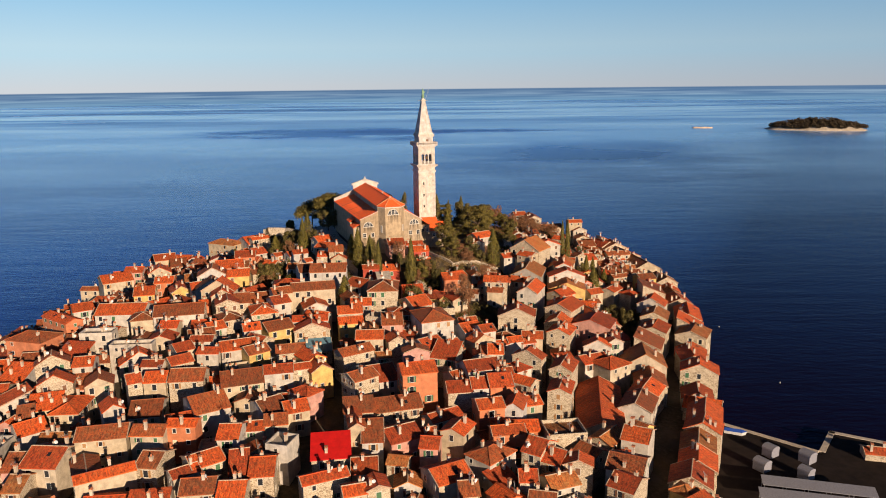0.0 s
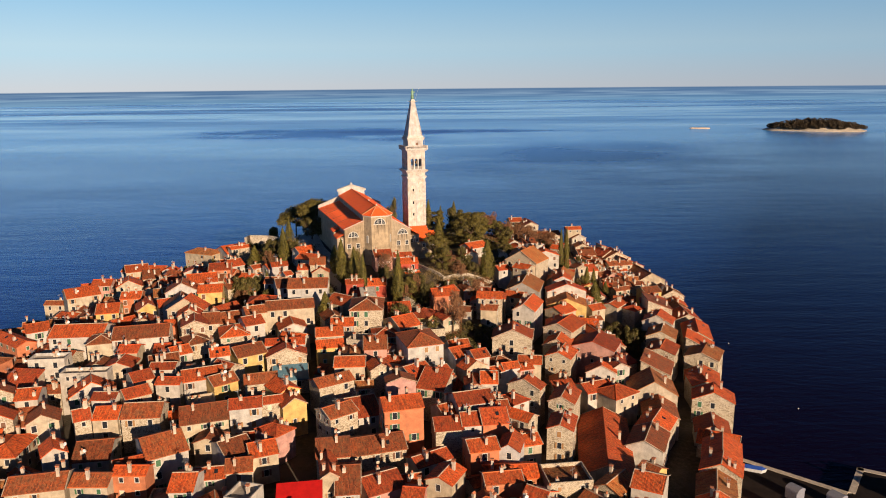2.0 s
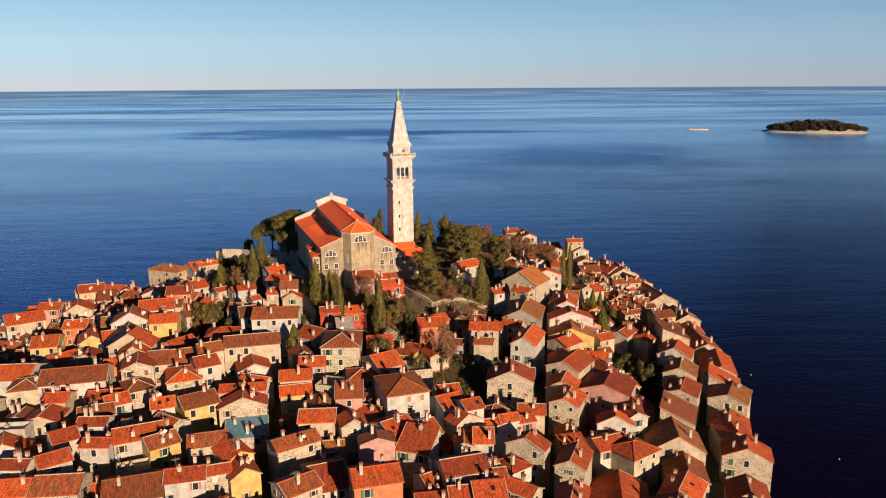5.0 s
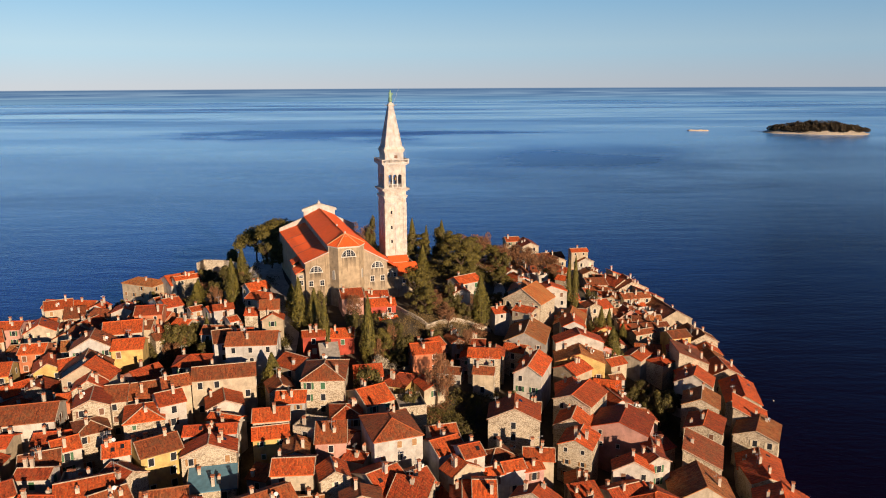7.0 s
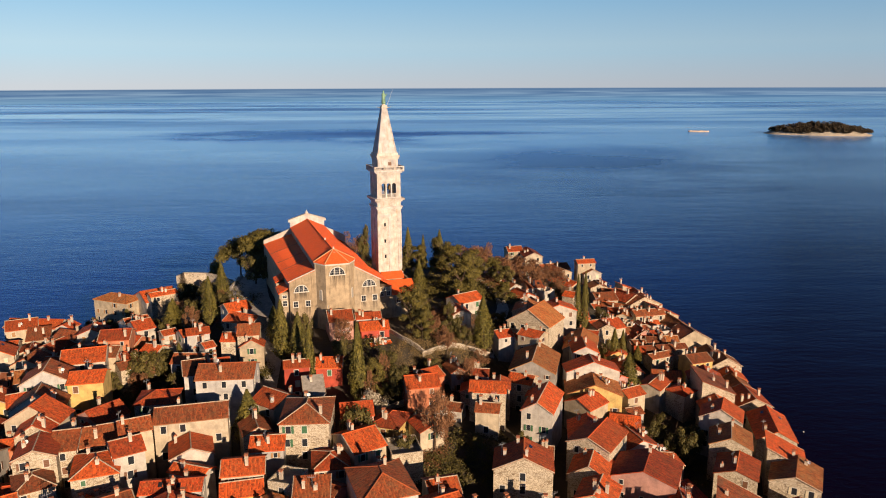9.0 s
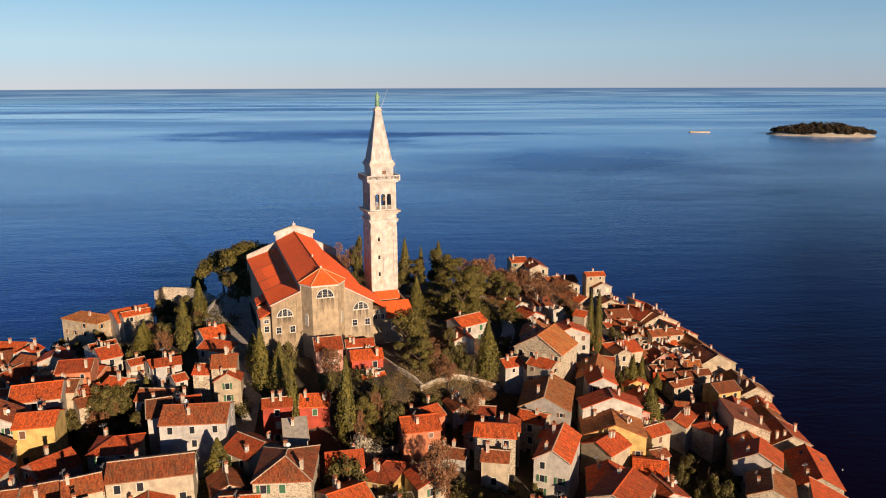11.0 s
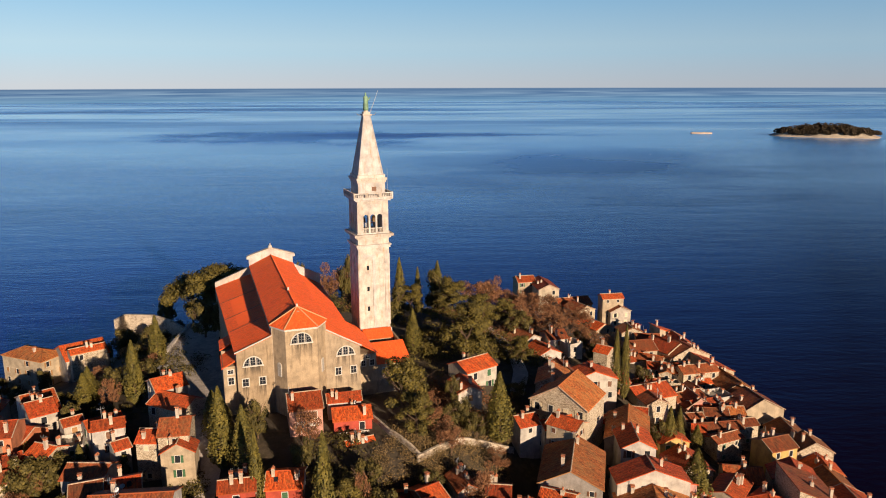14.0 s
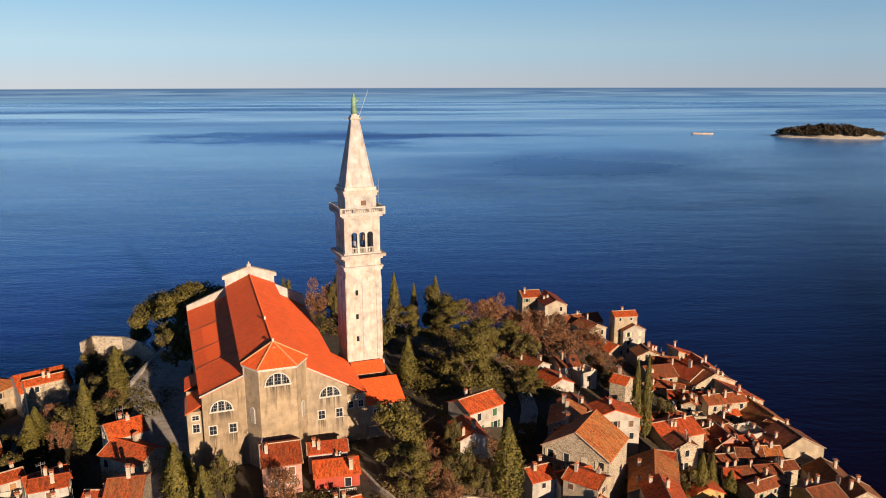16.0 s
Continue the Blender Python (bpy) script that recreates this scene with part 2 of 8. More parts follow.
window_stains(CHURCH_WALL, [(0.0, 16.7, 2.2), (-9.9, 11.6, 2.0), (9.9, 11.6, 2.0), (-11.6, 7.1, 0.7), (-8.1, 7.1, 0.7), (8.2, 7.1, 0.7), (11.6, 7.1, 0.7)])
WHITE_RAIL = plain_mat("white_rail_paint", (0.72, 0.69, 0.64), 0.6)
MORTAR = plain_mat("pale_ridge_mortar", (0.50, 0.37, 0.26), 0.9, 0, 0.5, 2.0)
TRIM = plain_mat("pale_stone_trim", (0.56, 0.52, 0.46), 0.8)
PANE = plain_mat("dark_window_glass", (0.025, 0.028, 0.035), 0.12)
WOOD = {k: plain_mat(k + "_paint", c, 0.6) for k, c in (("green", (0.045, 0.13, 0.06)), ("brown", (0.16, 0.07, 0.035)), ("cream", (0.66, 0.55, 0.38)), ("ochre", (0.34, 0.18, 0.07)))}
BRICK = wall_mat("chimney_plaster", (0.58, 0.50, 0.41), 0.4)
CLAY = plain_mat("clay_pot", (0.48, 0.17, 0.08), 0.85)
METAL = plain_mat("grey_metal", (0.45, 0.46, 0.48), 0.45, 0.7)
COPPER = plain_mat("green_copper", (0.20, 0.34, 0.22), 0.6, 0.2, 0.5, 1.0)
BARK = plain_mat("bark", (0.12, 0.075, 0.045), 0.95, 0, 0.5, 4.0)
PAVING = stone_mat("pale_paving", (0.56, 0.50, 0.46), (0.38, 0.33, 0.30), 0.9, 0.3)
RUBBLE = stone_mat("dry_wall_stone", (0.55, 0.47, 0.37), (0.20, 0.15, 0.11), 1.6, 0.5)
CYPRESS = leaf_mat("cypress_leaf", (0.040, 0.040, 0.006), (0.200, 0.155, 0.020))
PINE = leaf_mat("pine_needles", (0.034, 0.031, 0.006), (0.205, 0.155, 0.022))
OLIVE = leaf_mat("evergreen_leaf", (0.030, 0.028, 0.006), (0.165, 0.125, 0.022))
FAR_PINE = leaf_mat("far_pine_wood", (0.015, 0.010, 0.004), (0.072, 0.042, 0.013))
TWIG = leaf_mat("bare_twigs", (0.12, 0.050, 0.022), (0.32, 0.145, 0.060))
DRY_GRASS = leaf_mat("dry_grass", (0.13, 0.085, 0.030), (0.31, 0.205, 0.080))
BLOSSOM = leaf_mat("pale_blossom", (0.30, 0.24, 0.16), (0.62, 0.54, 0.42))


def earth_mat():
    m, n, l, b = node_mat("hill_earth", 0.95)
    obj = n.new("ShaderNodeTexCoord").outputs["Object"]
    a, f = noise_node(n, l, 0.06, 5, obj), noise_node(n, l, 0.8, 5, obj, 0.75)
    c = ramp(n, l, f, [(0.3, (0.030, 0.028, 0.012)), (0.5, (0.070, 0.052, 0.028)), (0.7, (0.14, 0.105, 0.065))])
    c = blend(n, l, ramp(n, l, a, [(0.45, (0, 0, 0)), (0.6, (1, 1, 1))]), c, (0.085, 0.068, 0.052))
    l.new(c, b.inputs["Base Color"])
    bump(n, l, b, f, 0.8, 0.3)
    return m


def water_mat():
    """Calm sea: deep blue body, ripples, and long slicks of smoother and rougher water."""
    m, n, l, b = node_mat("sea_water", 0.1)
    obj = n.new("ShaderNodeTexCoord").outputs["Object"]
    slick = noise_node(n, l, 1.0, 5, mapped(n, l, "Object", (0.0011, 0.0030, 1)), 0.60)
    patch = noise_node(n, l, 1.0, 3, mapped(n, l, "Object", (0.0030, 0.0040, 1)))
    wave = noise_node(n, l, 1.0, 3, mapped(n, l, "Object", (0.20, 0.42, 1)), 0.55)
    swell = noise_node(n, l, 1.0, 2, mapped(n, l, "Object", (0.018, 0.055, 1)))
    # weaker light painted in: body colour and gloss darken towards the harbour side
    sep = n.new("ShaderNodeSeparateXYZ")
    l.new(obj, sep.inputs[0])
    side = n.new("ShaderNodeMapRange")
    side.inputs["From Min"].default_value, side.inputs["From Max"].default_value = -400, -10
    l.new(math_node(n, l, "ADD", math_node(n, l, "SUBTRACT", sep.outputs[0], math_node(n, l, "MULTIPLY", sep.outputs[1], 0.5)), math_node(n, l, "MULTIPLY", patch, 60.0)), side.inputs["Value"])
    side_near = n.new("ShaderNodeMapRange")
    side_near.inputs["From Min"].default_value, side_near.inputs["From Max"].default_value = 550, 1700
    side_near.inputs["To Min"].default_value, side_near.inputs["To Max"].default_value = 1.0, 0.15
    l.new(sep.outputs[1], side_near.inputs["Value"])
    dusky = math_node(n, l, "MULTIPLY", side.outputs[0], side_near.outputs[0])
    # sky reflection painted into the body colour, paler with distance from the town
    far_sheen = n.new("ShaderNodeMapRange")
    far_sheen.inputs["From Min"].default_value, far_sheen.inputs["From Max"].default_value = 520, 1450
    l.new(sep.outputs[1], far_sheen.inputs["Value"])
    body = blend(n, l, far_sheen.outputs[0], (0.006, 0.008, 0.112), (0.120, 0.44, 1.0))
    # far out: long pale bands of calm between darker, wind-ruffled ones, sheen painted in
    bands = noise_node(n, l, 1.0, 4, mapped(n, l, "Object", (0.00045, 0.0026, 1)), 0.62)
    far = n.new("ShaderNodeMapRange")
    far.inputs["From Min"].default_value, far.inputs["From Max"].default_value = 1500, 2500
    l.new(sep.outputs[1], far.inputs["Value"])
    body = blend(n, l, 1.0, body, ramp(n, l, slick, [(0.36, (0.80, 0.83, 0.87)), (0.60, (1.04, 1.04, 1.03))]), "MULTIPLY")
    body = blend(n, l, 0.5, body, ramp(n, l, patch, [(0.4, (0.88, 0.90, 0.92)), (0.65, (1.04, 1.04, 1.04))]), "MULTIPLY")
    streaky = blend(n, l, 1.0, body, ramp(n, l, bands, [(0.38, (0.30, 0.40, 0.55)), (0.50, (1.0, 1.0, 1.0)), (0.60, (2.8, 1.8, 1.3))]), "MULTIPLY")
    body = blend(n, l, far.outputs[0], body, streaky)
    gleam = ramp(n, l, bands, [(0.38, (0.36, 0.36, 0.36)), (0.52, (1.0, 1.0, 1.0))])
    gloss = blend(n, l, far.outputs[0], (1.0, 1.0, 1.0), gleam)
    wind = math_node(n, l, "MULTIPLY", far.outputs[0], ramp(n, l, bands, [(0.40, (0.42, 0.42, 0.42)), (0.54, (0, 0, 0))]))
    # two catspaws: dark patches of ruffled water with ragged edges
    rag = noise_node(n, l, 1.0, 5, mapped(n, l, "Object", (0.0045, 0.0060, 1)), 0.65)
    for cx, cy, rx, ry, soft_edge, ruffle_by, dark in ((-215, 1660, 350, 190, 0.30, 0.50, (0.30, 0.46, 0.70)), (185, 1100, 185, 250, 0.55, 0.42, (0.50, 0.62, 0.80)), (20, 1690, 300, 60, 0.4, 0.5, (0.34, 0.48, 0.70))):
        dx = math_node(n, l, "DIVIDE", math_node(n, l, "SUBTRACT", sep.outputs[0], cx), rx)
        dy = math_node(n, l, "DIVIDE", math_node(n, l, "SUBTRACT", sep.outputs[1], cy), ry)
        rr = math_node(n, l, "SQRT", math_node(n, l, "ADD", math_node(n, l, "MULTIPLY", dx, dx), math_node(n, l, "MULTIPLY", dy, dy)))
        rr = math_node(n, l, "ADD", rr, math_node(n, l, "MULTIPLY", math_node(n, l, "SUBTRACT", rag, 0.5), 2.6))
        inside = n.new("ShaderNodeMapRange")
        inside.inputs["From Min"].default_value, inside.inputs["From Max"].default_value = 0.9 + soft_edge, 0.9 - soft_edge
        l.new(rr, inside.inputs["Value"])
        body = blend(n, l, inside.outputs[0], body, blend(n, l, 1.0, body, dark, "MULTIPLY"))
        gloss = blend(n, l, inside.outputs[0], gloss, blend(n, l, 1.0, gloss, (0.22, 0.22, 0.22), "MULTIPLY"))
        wind = math_node(n, l, "MAXIMUM", wind, math_node(n, l, "MULTIPLY", inside.outputs[0], ruffle_by))
    l.new(blend(n, l, dusky, body, (0.0050, 0.0024, 0.0130)), b.inputs["Base Color"])
    calm = ramp(n, l, slick, [(0.36, (0.22, 0.22, 0.22)), (0.66, (0.14, 0.14, 0.14))])
    l.new(blend(n, l, wind, calm, (0.42, 0.42, 0.42)), b.inputs["Roughness"])
    b.inputs["IOR"].default_value = 1.40
    l.new(blend(n, l, dusky, gloss, (0.05, 0.05, 0.05)), b.inputs["Specular IOR Level"])
    b.inputs["Specular Tint"].default_value = (0.22, 0.52, 1.0, 1)
    h = math_node(n, l, "ADD", wave, math_node(n, l, "MULTIPLY", swell, 2.0))
    k = n.new("ShaderNodeBump")
    k.inputs["Distance"].default_value = 0.6
    l.new(blend(n, l, wind, ramp(n, l, slick, [(0.36, (0.30, 0.30, 0.30)), (0.68, (0.18, 0.18, 0.18))]), (0.7, 0.7, 0.7)), k.inputs["Strength"])
    l.new(h, k.inputs["Height"])
    l.new(k.outputs[0], b.inputs["Normal"])
    return m


# base colour set very dark to carry the shade over the quay
ASPHALT = plain_mat("shaded_quay_asphalt", (0.022, 0.015, 0.012), 0.95, 0, 0.5, 0.3)
ASPHALT.node_tree.nodes["Principled BSDF"].inputs["Specular IOR Level"].default_value = 0.15
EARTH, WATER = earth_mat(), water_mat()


# ---- mesh helpers ----
def mesh_ob(name, verts, faces, mats, parent=None, label="", uvs=None, index=None, smooth=False):
    me = bpy.data.meshes.new(name)
    me.from_pydata([tuple(v) for v in verts], [], faces)
    for m in mats if isinstance(mats, (list, tuple)) else [mats]:
        me.materials.append(m)
    if uvs:
        layer = me.uv_layers.new(name="UVMap")
        for loop, uv in zip(layer.data, uvs):
            loop.uv = uv
    if index:
        me.polygons.foreach_set("material_index", index)
    if smooth:
        me.polygons.foreach_set("use_smooth", [True] * len(me.polygons))
    me.update()
    ob = new(name, me)
    ob.parent = parent
    return tagged(ob, label)


class Build:
    """Collects boxes, prisms and plates into one mesh."""

    def __init__(self):
        self.v, self.f, self.i = [], [], []

    def add(self, verts, faces, mat=0):
        k = len(self.v)
        self.v += [tuple(v) for v in verts]
        self.f += [tuple(a + k for a in f) for f in faces]
        self.i += [mat] * len(faces)
        return self

    def box(self, x0, y0, z0, x1, y1, z1, mat=0, taper=0.0):
        t = taper
        v = [(x0, y0, z0), (x1, y0, z0), (x1, y1, z0), (x0, y1, z0), (x0 + t, y0 + t, z1), (x1 - t, y0 + t, z1), (x1 - t, y1 - t, z1), (x0 + t, y1 - t, z1)]
        return self.add(v, [(3, 2, 1, 0), (4, 5, 6, 7), (0, 1, 5, 4), (1, 2, 6, 5), (2, 3, 7, 6), (3, 0, 4, 7)], mat)

    def prism(self, poly, z0, z1, mat=0):
        """poly counter-clockwise in plan."""
        n = len(poly)
        v = [(x, y, z0) for x, y in poly] + [(x, y, z1) for x, y in poly]
        f = [tuple(range(n - 1, -1, -1)), tuple(range(n, 2 * n))] + [(k, (k + 1) % n, n + (k + 1) % n, n + k) for k in range(n)]
        return self.add(v, f, mat)

    def plate(self, poly, y0, y1, mat=0):
        """poly in x, z, facing -y, counter-clockwise as seen from -y; thick from y0 to y1."""
        n = len(poly)
        v = [(x, y0, z) for x, z in poly] + [(x, y1, z) for x, z in poly]
        f = [tuple(range(n)), tuple(range(2 * n - 1, n - 1, -1))] + [(k, n + k, n + (k + 1) % n, (k + 1) % n) for k in range(n)]
        return self.add(v, f, mat)

    def tube(self, a, b, r0, r1, sides=7, mat=0):
        a, b = Vector(a), Vector(b)
        q = (b - a).to_track_quat("Z", "Y").to_matrix()
        ring = [(math.cos(2 * math.pi * k / sides), math.sin(2 * math.pi * k / sides)) for k in range(sides)]
        v = [a + q @ Vector((c * r0, s * r0, 0)) for c, s in ring] + [b + q @ Vector((c * r1, s * r1, 0)) for c, s in ring]
        f = [(k, (k + 1) % sides, sides + (k + 1) % sides, sides + k) for k in range(sides)] + [tuple(range(sides - 1, -1, -1)), tuple(range(sides, 2 * sides))]
        return self.add(v, f, mat)

    def make(self, name, mats, parent=None, label="", smooth=False):
        return mesh_ob(name, self.v, self.f, mats, parent, label, None, self.i, smooth)


def slab(name, faces, mat, parent, thick=0.2, label=""):
    """A roof skin: planar faces, counter-clockwise from above, given a thickness, with u along the eaves and v down the slope."""
    verts, ids, polys = [], {}, []
    for f in faces:
        row = []
        for p in f:
            key = tuple(round(c, 3) for c in p)
            if key not in ids:
                ids[key] = len(verts)
                verts.append(Vector(p))
            row.append(ids[key])
        polys.append(row)
    n = len(verts)
    edges = {}
    for p in polys:
        for a, b in zip(p, p[1:] + p[:1]):
            edges[(a, b)] = 1
    allv = verts + [v - Vector((0, 0, thick)) for v in verts]
    out, uvs = [], []
    for p in polys:
        a, b, c = (verts[k] for k in p[:3])
        nrm = (b - a).cross(c - a).normalized()
        down = Vector((nrm.x, nrm.y, 0))
        u = Vector((-down.y, down.x, 0)).normalized() if down.length > 1e-4 else Vector((1, 0, 0))
        w = nrm.cross(u)
        out.append(tuple(p))
        uvs += [(verts[k].dot(u), verts[k].dot(w)) for k in p]
    for p in polys:
        out.append(tuple(k + n for k in reversed(p)))
        uvs += [(0.1, 0.1)] * len(p)
    for a, b in edges:
        if (b, a) not in edges:
            out.append((b, a, a + n, b + n))
            uvs += [(0.1, 0.1)] * 4
    return mesh_ob(name, allv, out, mat, parent, label, uvs)


def part_at(ob, x, y, z, rz=0.0):
    ob.location, ob.rotation_euler = (x, y, z), (0, 0, radians(rz))
    return ob


def thing(name, x, y, z, rz, label, category, group=""):
    ob = new(name)
    ob.empty_display_size = 0.5
    ob.matrix_basis = pose(x, y, z, 0, 0, rz)
    return tagged(ob, label, category, group)


# ---- ground and sea ----
HILLS = [(-150, 110, -0.34), (-150, 190, 4.12), (-150, 270, -3.69), (-150, 350, -0.14), (-150, 430, -0.76), (-75, 110, -0.24), (-75, 190, 10.72),
         (-75, 270, 5.54), (-75, 350, 13.23), (-75, 430, -4.1), (0, 110, 3.72), (0, 190, 6.45), (0, 270, 2.16), (0, 350, 26.46), (0, 430, 1.74),
         (75, 110, -2.08), (75, 190, 3.49), (75, 270, -2.07), (75, 350, 1.68), (75, 430, 1.26)]
COAST = [(300, -160), (150, 150), (127, 191), (113, 199), (104, 187), (84, 205), (86.5, 220), (93.5, 245), (101, 270), (105.5, 300), (108, 340), (108, 370), (104, 405),
         (80, 440), (40, 452), (0, 446), (-45, 428), (-90, 410), (-118, 388), (-138, 350), (-158, 305), (-168, 255), (-200, 200), (-330, 120), (-420, -160)]


def coast_gap(x, y):
    """Metres inland (positive) or out to sea (negative) of the shore."""
    inside, best = False, 1e9
    for (ax, ay), (bx, by) in zip(COAST, COAST[1:] + COAST[:1]):
        if (ay > y) != (by > y) and x < (bx - ax) * (y - ay) / (by - ay) + ax:
            inside = not inside
        dx, dy = bx - ax, by - ay
        t = max(0.0, min(1.0, ((x - ax) * dx + (y - ay) * dy) / (dx * dx + dy * dy)))
        best = min(best, math.hypot(x - ax - t * dx, y - ay - t * dy))
    return best if inside else -best


def ground(x, y):
    g = sum(a * math.exp(-((x - cx) ** 2 + (y - cy) ** 2) / 7688.0) for cx, cy, a in HILLS)
    g += 4.0 * math.exp(-((x - 48) ** 2 + (y - 405) ** 2) / 968.0)
    g += 5.5 * math.exp(-((x - 14) ** 2 + (y - 250) ** 2) / 420.0)
    # level terrace round the church
    u, v = x + 24, y - 340
    k = max(0.0, min(1.0, (1.35 - math.hypot((0.946 * u + 0.326 * v) / 36, (-0.326 * u + 0.946 * v) / 60)) / 0.45))
    k = k * k * (3 - 2 * k)
    g = g * (1 - k) + 33.5 * k
    g = max(g, 1.6)
    if y < 206:  # level quay below the seaward row
        k = max(0.0, min(1.0, (x - (53 + (y - 150) * 0.41) - 1) / 3))
        g = g * (1 - k) + 1.6 * k
    shore = coast_gap(x, y)
    s = max(0.0, min(1.0, (shore + 1.5) / 4.0))
    return -4.0 * (1 - s) + g * s


def land():
    step, x0, y0, nx, ny = 4.0, -420, -160, 180, 156
    verts = [(x0 + i * step, y0 + j * step, 0) for j in range(ny) for i in range(nx)]
    verts = [(x, y, ground(x, y)) for x, y, _ in verts]
    faces = [(j * nx + i, j * nx + i + 1, (j + 1) * nx + i + 1, (j + 1) * nx + i) for j in range(ny - 1) for i in range(nx - 1)]
    ob = mesh_ob("ground", verts, faces, EARTH, smooth=True)
    tagged(ob, "earthy hillside of the old-town peninsula", "ground", kind="structure")


land()
rings = [0, 30, 80, 160, 300, 500, 800, 1300, 2000, 3000, 4700]
sv, sf = [(0, 200, 0)], []
for r in rings[1:]:
    sv += [(r * math.cos(2 * math.pi * k / 72), 200 + r * math.sin(2 * math.pi * k / 72), 0) for k in range(72)]
for k in range(72):
    sf.append((0, 1 + k, 1 + (k + 1) % 72))
    for q in range(len(rings) - 2):
        a, b = 1 + q * 72, 1 + (q + 1) * 72
        sf.append((a + k, b + k, b + (k + 1) % 72, a + (k + 1) % 72))
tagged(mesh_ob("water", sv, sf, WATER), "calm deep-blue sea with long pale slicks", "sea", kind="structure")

# ---- bell tower ----
def arch_poly(cx, z0, w, h, n=7):
    """Outline of a round-headed opening in x, z."""
    r = w / 2
    top = [(cx + r * math.cos(a), z0 + h - r + r * math.sin(a)) for a in np.linspace(0, math.pi, n)]
    return [(cx - r, z0), (cx + r, z0)] + top


def turned(bld, verts_before, quarter, cx=0.0, cy=0.0):
    """Turn the vertices added since verts_before by quarter turns about the axis."""
    c, s = [(1, 0), (0, 1), (-1, 0), (0, -1)][quarter]
    for k in range(verts_before, len(bld.v)):
        x, y, z = bld.v[k]
        bld.v[k] = (cx + c * (x - cx) - s * (y - cy), cy + s * (x - cx) + c * (y - cy), z)


def tower():
    base = 33.0
    t = thing("bell_tower", -8.2, 332.2, base, 20, "tall white limestone bell tower with an open belfry and pyramid spire", "bell tower")
    H = lambda z: z - base
    s = 3.85
    b = Build().box(-s - 0.35, -s - 0.35, H(33), s + 0.35, s + 0.35, H(43.6)).box(-s, -s, H(43.6), s, s, H(64.2))
    b.make("shaft", LIMESTONE, t)
    for q in range(4):  # raised corner strips, a middle lesene and two blind arches on each face
        for x0, x1 in ((-s, -s + 1.1), (-0.35, 0.35), (s - 1.1, s)):
            b = Build().box(x0, -s - 0.14, H(44.5), x1, -s + 0.05, H(62.6))
            turned(b, 0, q)
            b.make("lesene", LIMESTONE, t)
        for x0 in (-s + 1.1, 0.35):
            w = s - 1.45
            poly = [(x0, H(61.2))] + [(x0 + w / 2 - w / 2 * math.cos(a), H(61.2) + 0.9 * math.sin(a)) for a in np.linspace(0, math.pi, 7)] + [(x0 + w, H(61.2))]
            b = Build()
            b.plate([(x0, H(62.6)), *[(p[0], p[1]) for p in poly], (x0 + w, H(62.6))], -s - 0.12, -s + 0.05)
            turned(b, 0, q)
            b.make("blind_arch", LIMESTONE, t)
    for z in (48.5, 53.5, 58.8):
        w = Build().box(-0.28, -0.05, 0, 0.28, 0.06, 1.1).make("slit_window", PANE, t, "narrow dark slit window")
        part_at(w, -1.55, -s - 0.06, H(z))
    # cornices
    c = Build()
    for z0, z1, o in ((64.2, 64.7, 0.3), (64.7, 65.1, 0.5), (66.6, 67.1, 0.45), (67.1, 67.7, 1.0)):
        c.box(-s - o, -s - o, H(z0), s + o, s + o, H(z1))
    c.box(-s, -s, H(65.1), s, s, H(66.6))
    c.make("lower_cornice", LIMESTONE, t)
    # belfry: corner piers, mid shafts, arches
    f = Build()
    z0, z1, z2 = 67.7, 71.8, 74.9
    for sx in (-1, 1):
        for sy in (-1, 1):
            f.box(min(sx * s, sx * (s - 1.5)), min(sy * s, sy * (s - 1.5)), H(z0), max(sx * s, sx * (s - 1.5)), max(sy * s, sy * (s - 1.5)), H(z2))
    wo = (2 * s - 3.0 - 2 * 0.45) / 3
    for q in range(4):
        for i in range(3):
            x0 = -s + 1.5 + i * (wo + 0.45)
            if i < 2:
                k = len(f.v)
                f.box(x0 + wo, -s + 0.05, H(z0), x0 + wo + 0.45, -s + 0.7, H(z2))
                turned(f, k, q)
            k = len(f.v)
            cx, r = x0 + wo / 2, wo / 2
            head = [(cx - r * math.cos(a), H(z1) + r * math.sin(a)) for a in np.linspace(0, math.pi, 9)]
            for (ax, az), (bx, bz) in zip(head, head[1:]):
                f.plate([(ax, az), (bx, bz), (bx, H(z2)), (ax, H(z2))], -s + 0.08, -s + 0.7)
            turned(f, k, q)
    f.box(-s, -s, H(74.9), s, s, H(75.7))
    f.box(-s - 0.2, -s - 0.2, H(67.7), s + 0.2, s + 0.2, H(68.0))
    f.make("belfry", LIMESTONE, t)
    for q in range(4):
        for i in range(3):
            x0 = -s + 1.5 + i * (wo + 0.45)
            r = Build()
            for k in range(4):
                r.box(-wo / 2 + (k + 0.3) * wo / 4, -0.07, 0, -wo / 2 + (k + 0.7) * wo / 4, 0.07, 0.95)
            r.box(-wo / 2, -0.1, 0.95, wo / 2, 0.1, 1.12)
            o = r.make("balustrade", LIMESTONE, t)
            ang = q * 90
            p = Matrix.Rotation(radians(ang), 3, "Z") @ Vector((x0 + wo / 2, -s + 0.3, 0))
            part_at(o, p.x, p.y, H(68.0), ang)
    core = Build().tube((0, 0, H(68.0)), (0, 0, H(70.3)), 0.25, 0.25, 8)
    for cx in (-1.5, 1.4):
        core.tube((cx, 0, H(70.0)), (cx, 0, H(71.0)), 0.75, 0.62, 12).tube((cx, 0, H(71.0)), (cx, 0, H(71.5)), 0.62, 0.22, 12).tube((cx, 0, H(71.5)), (cx, 0, H(75)), 0.06, 0.06, 5)
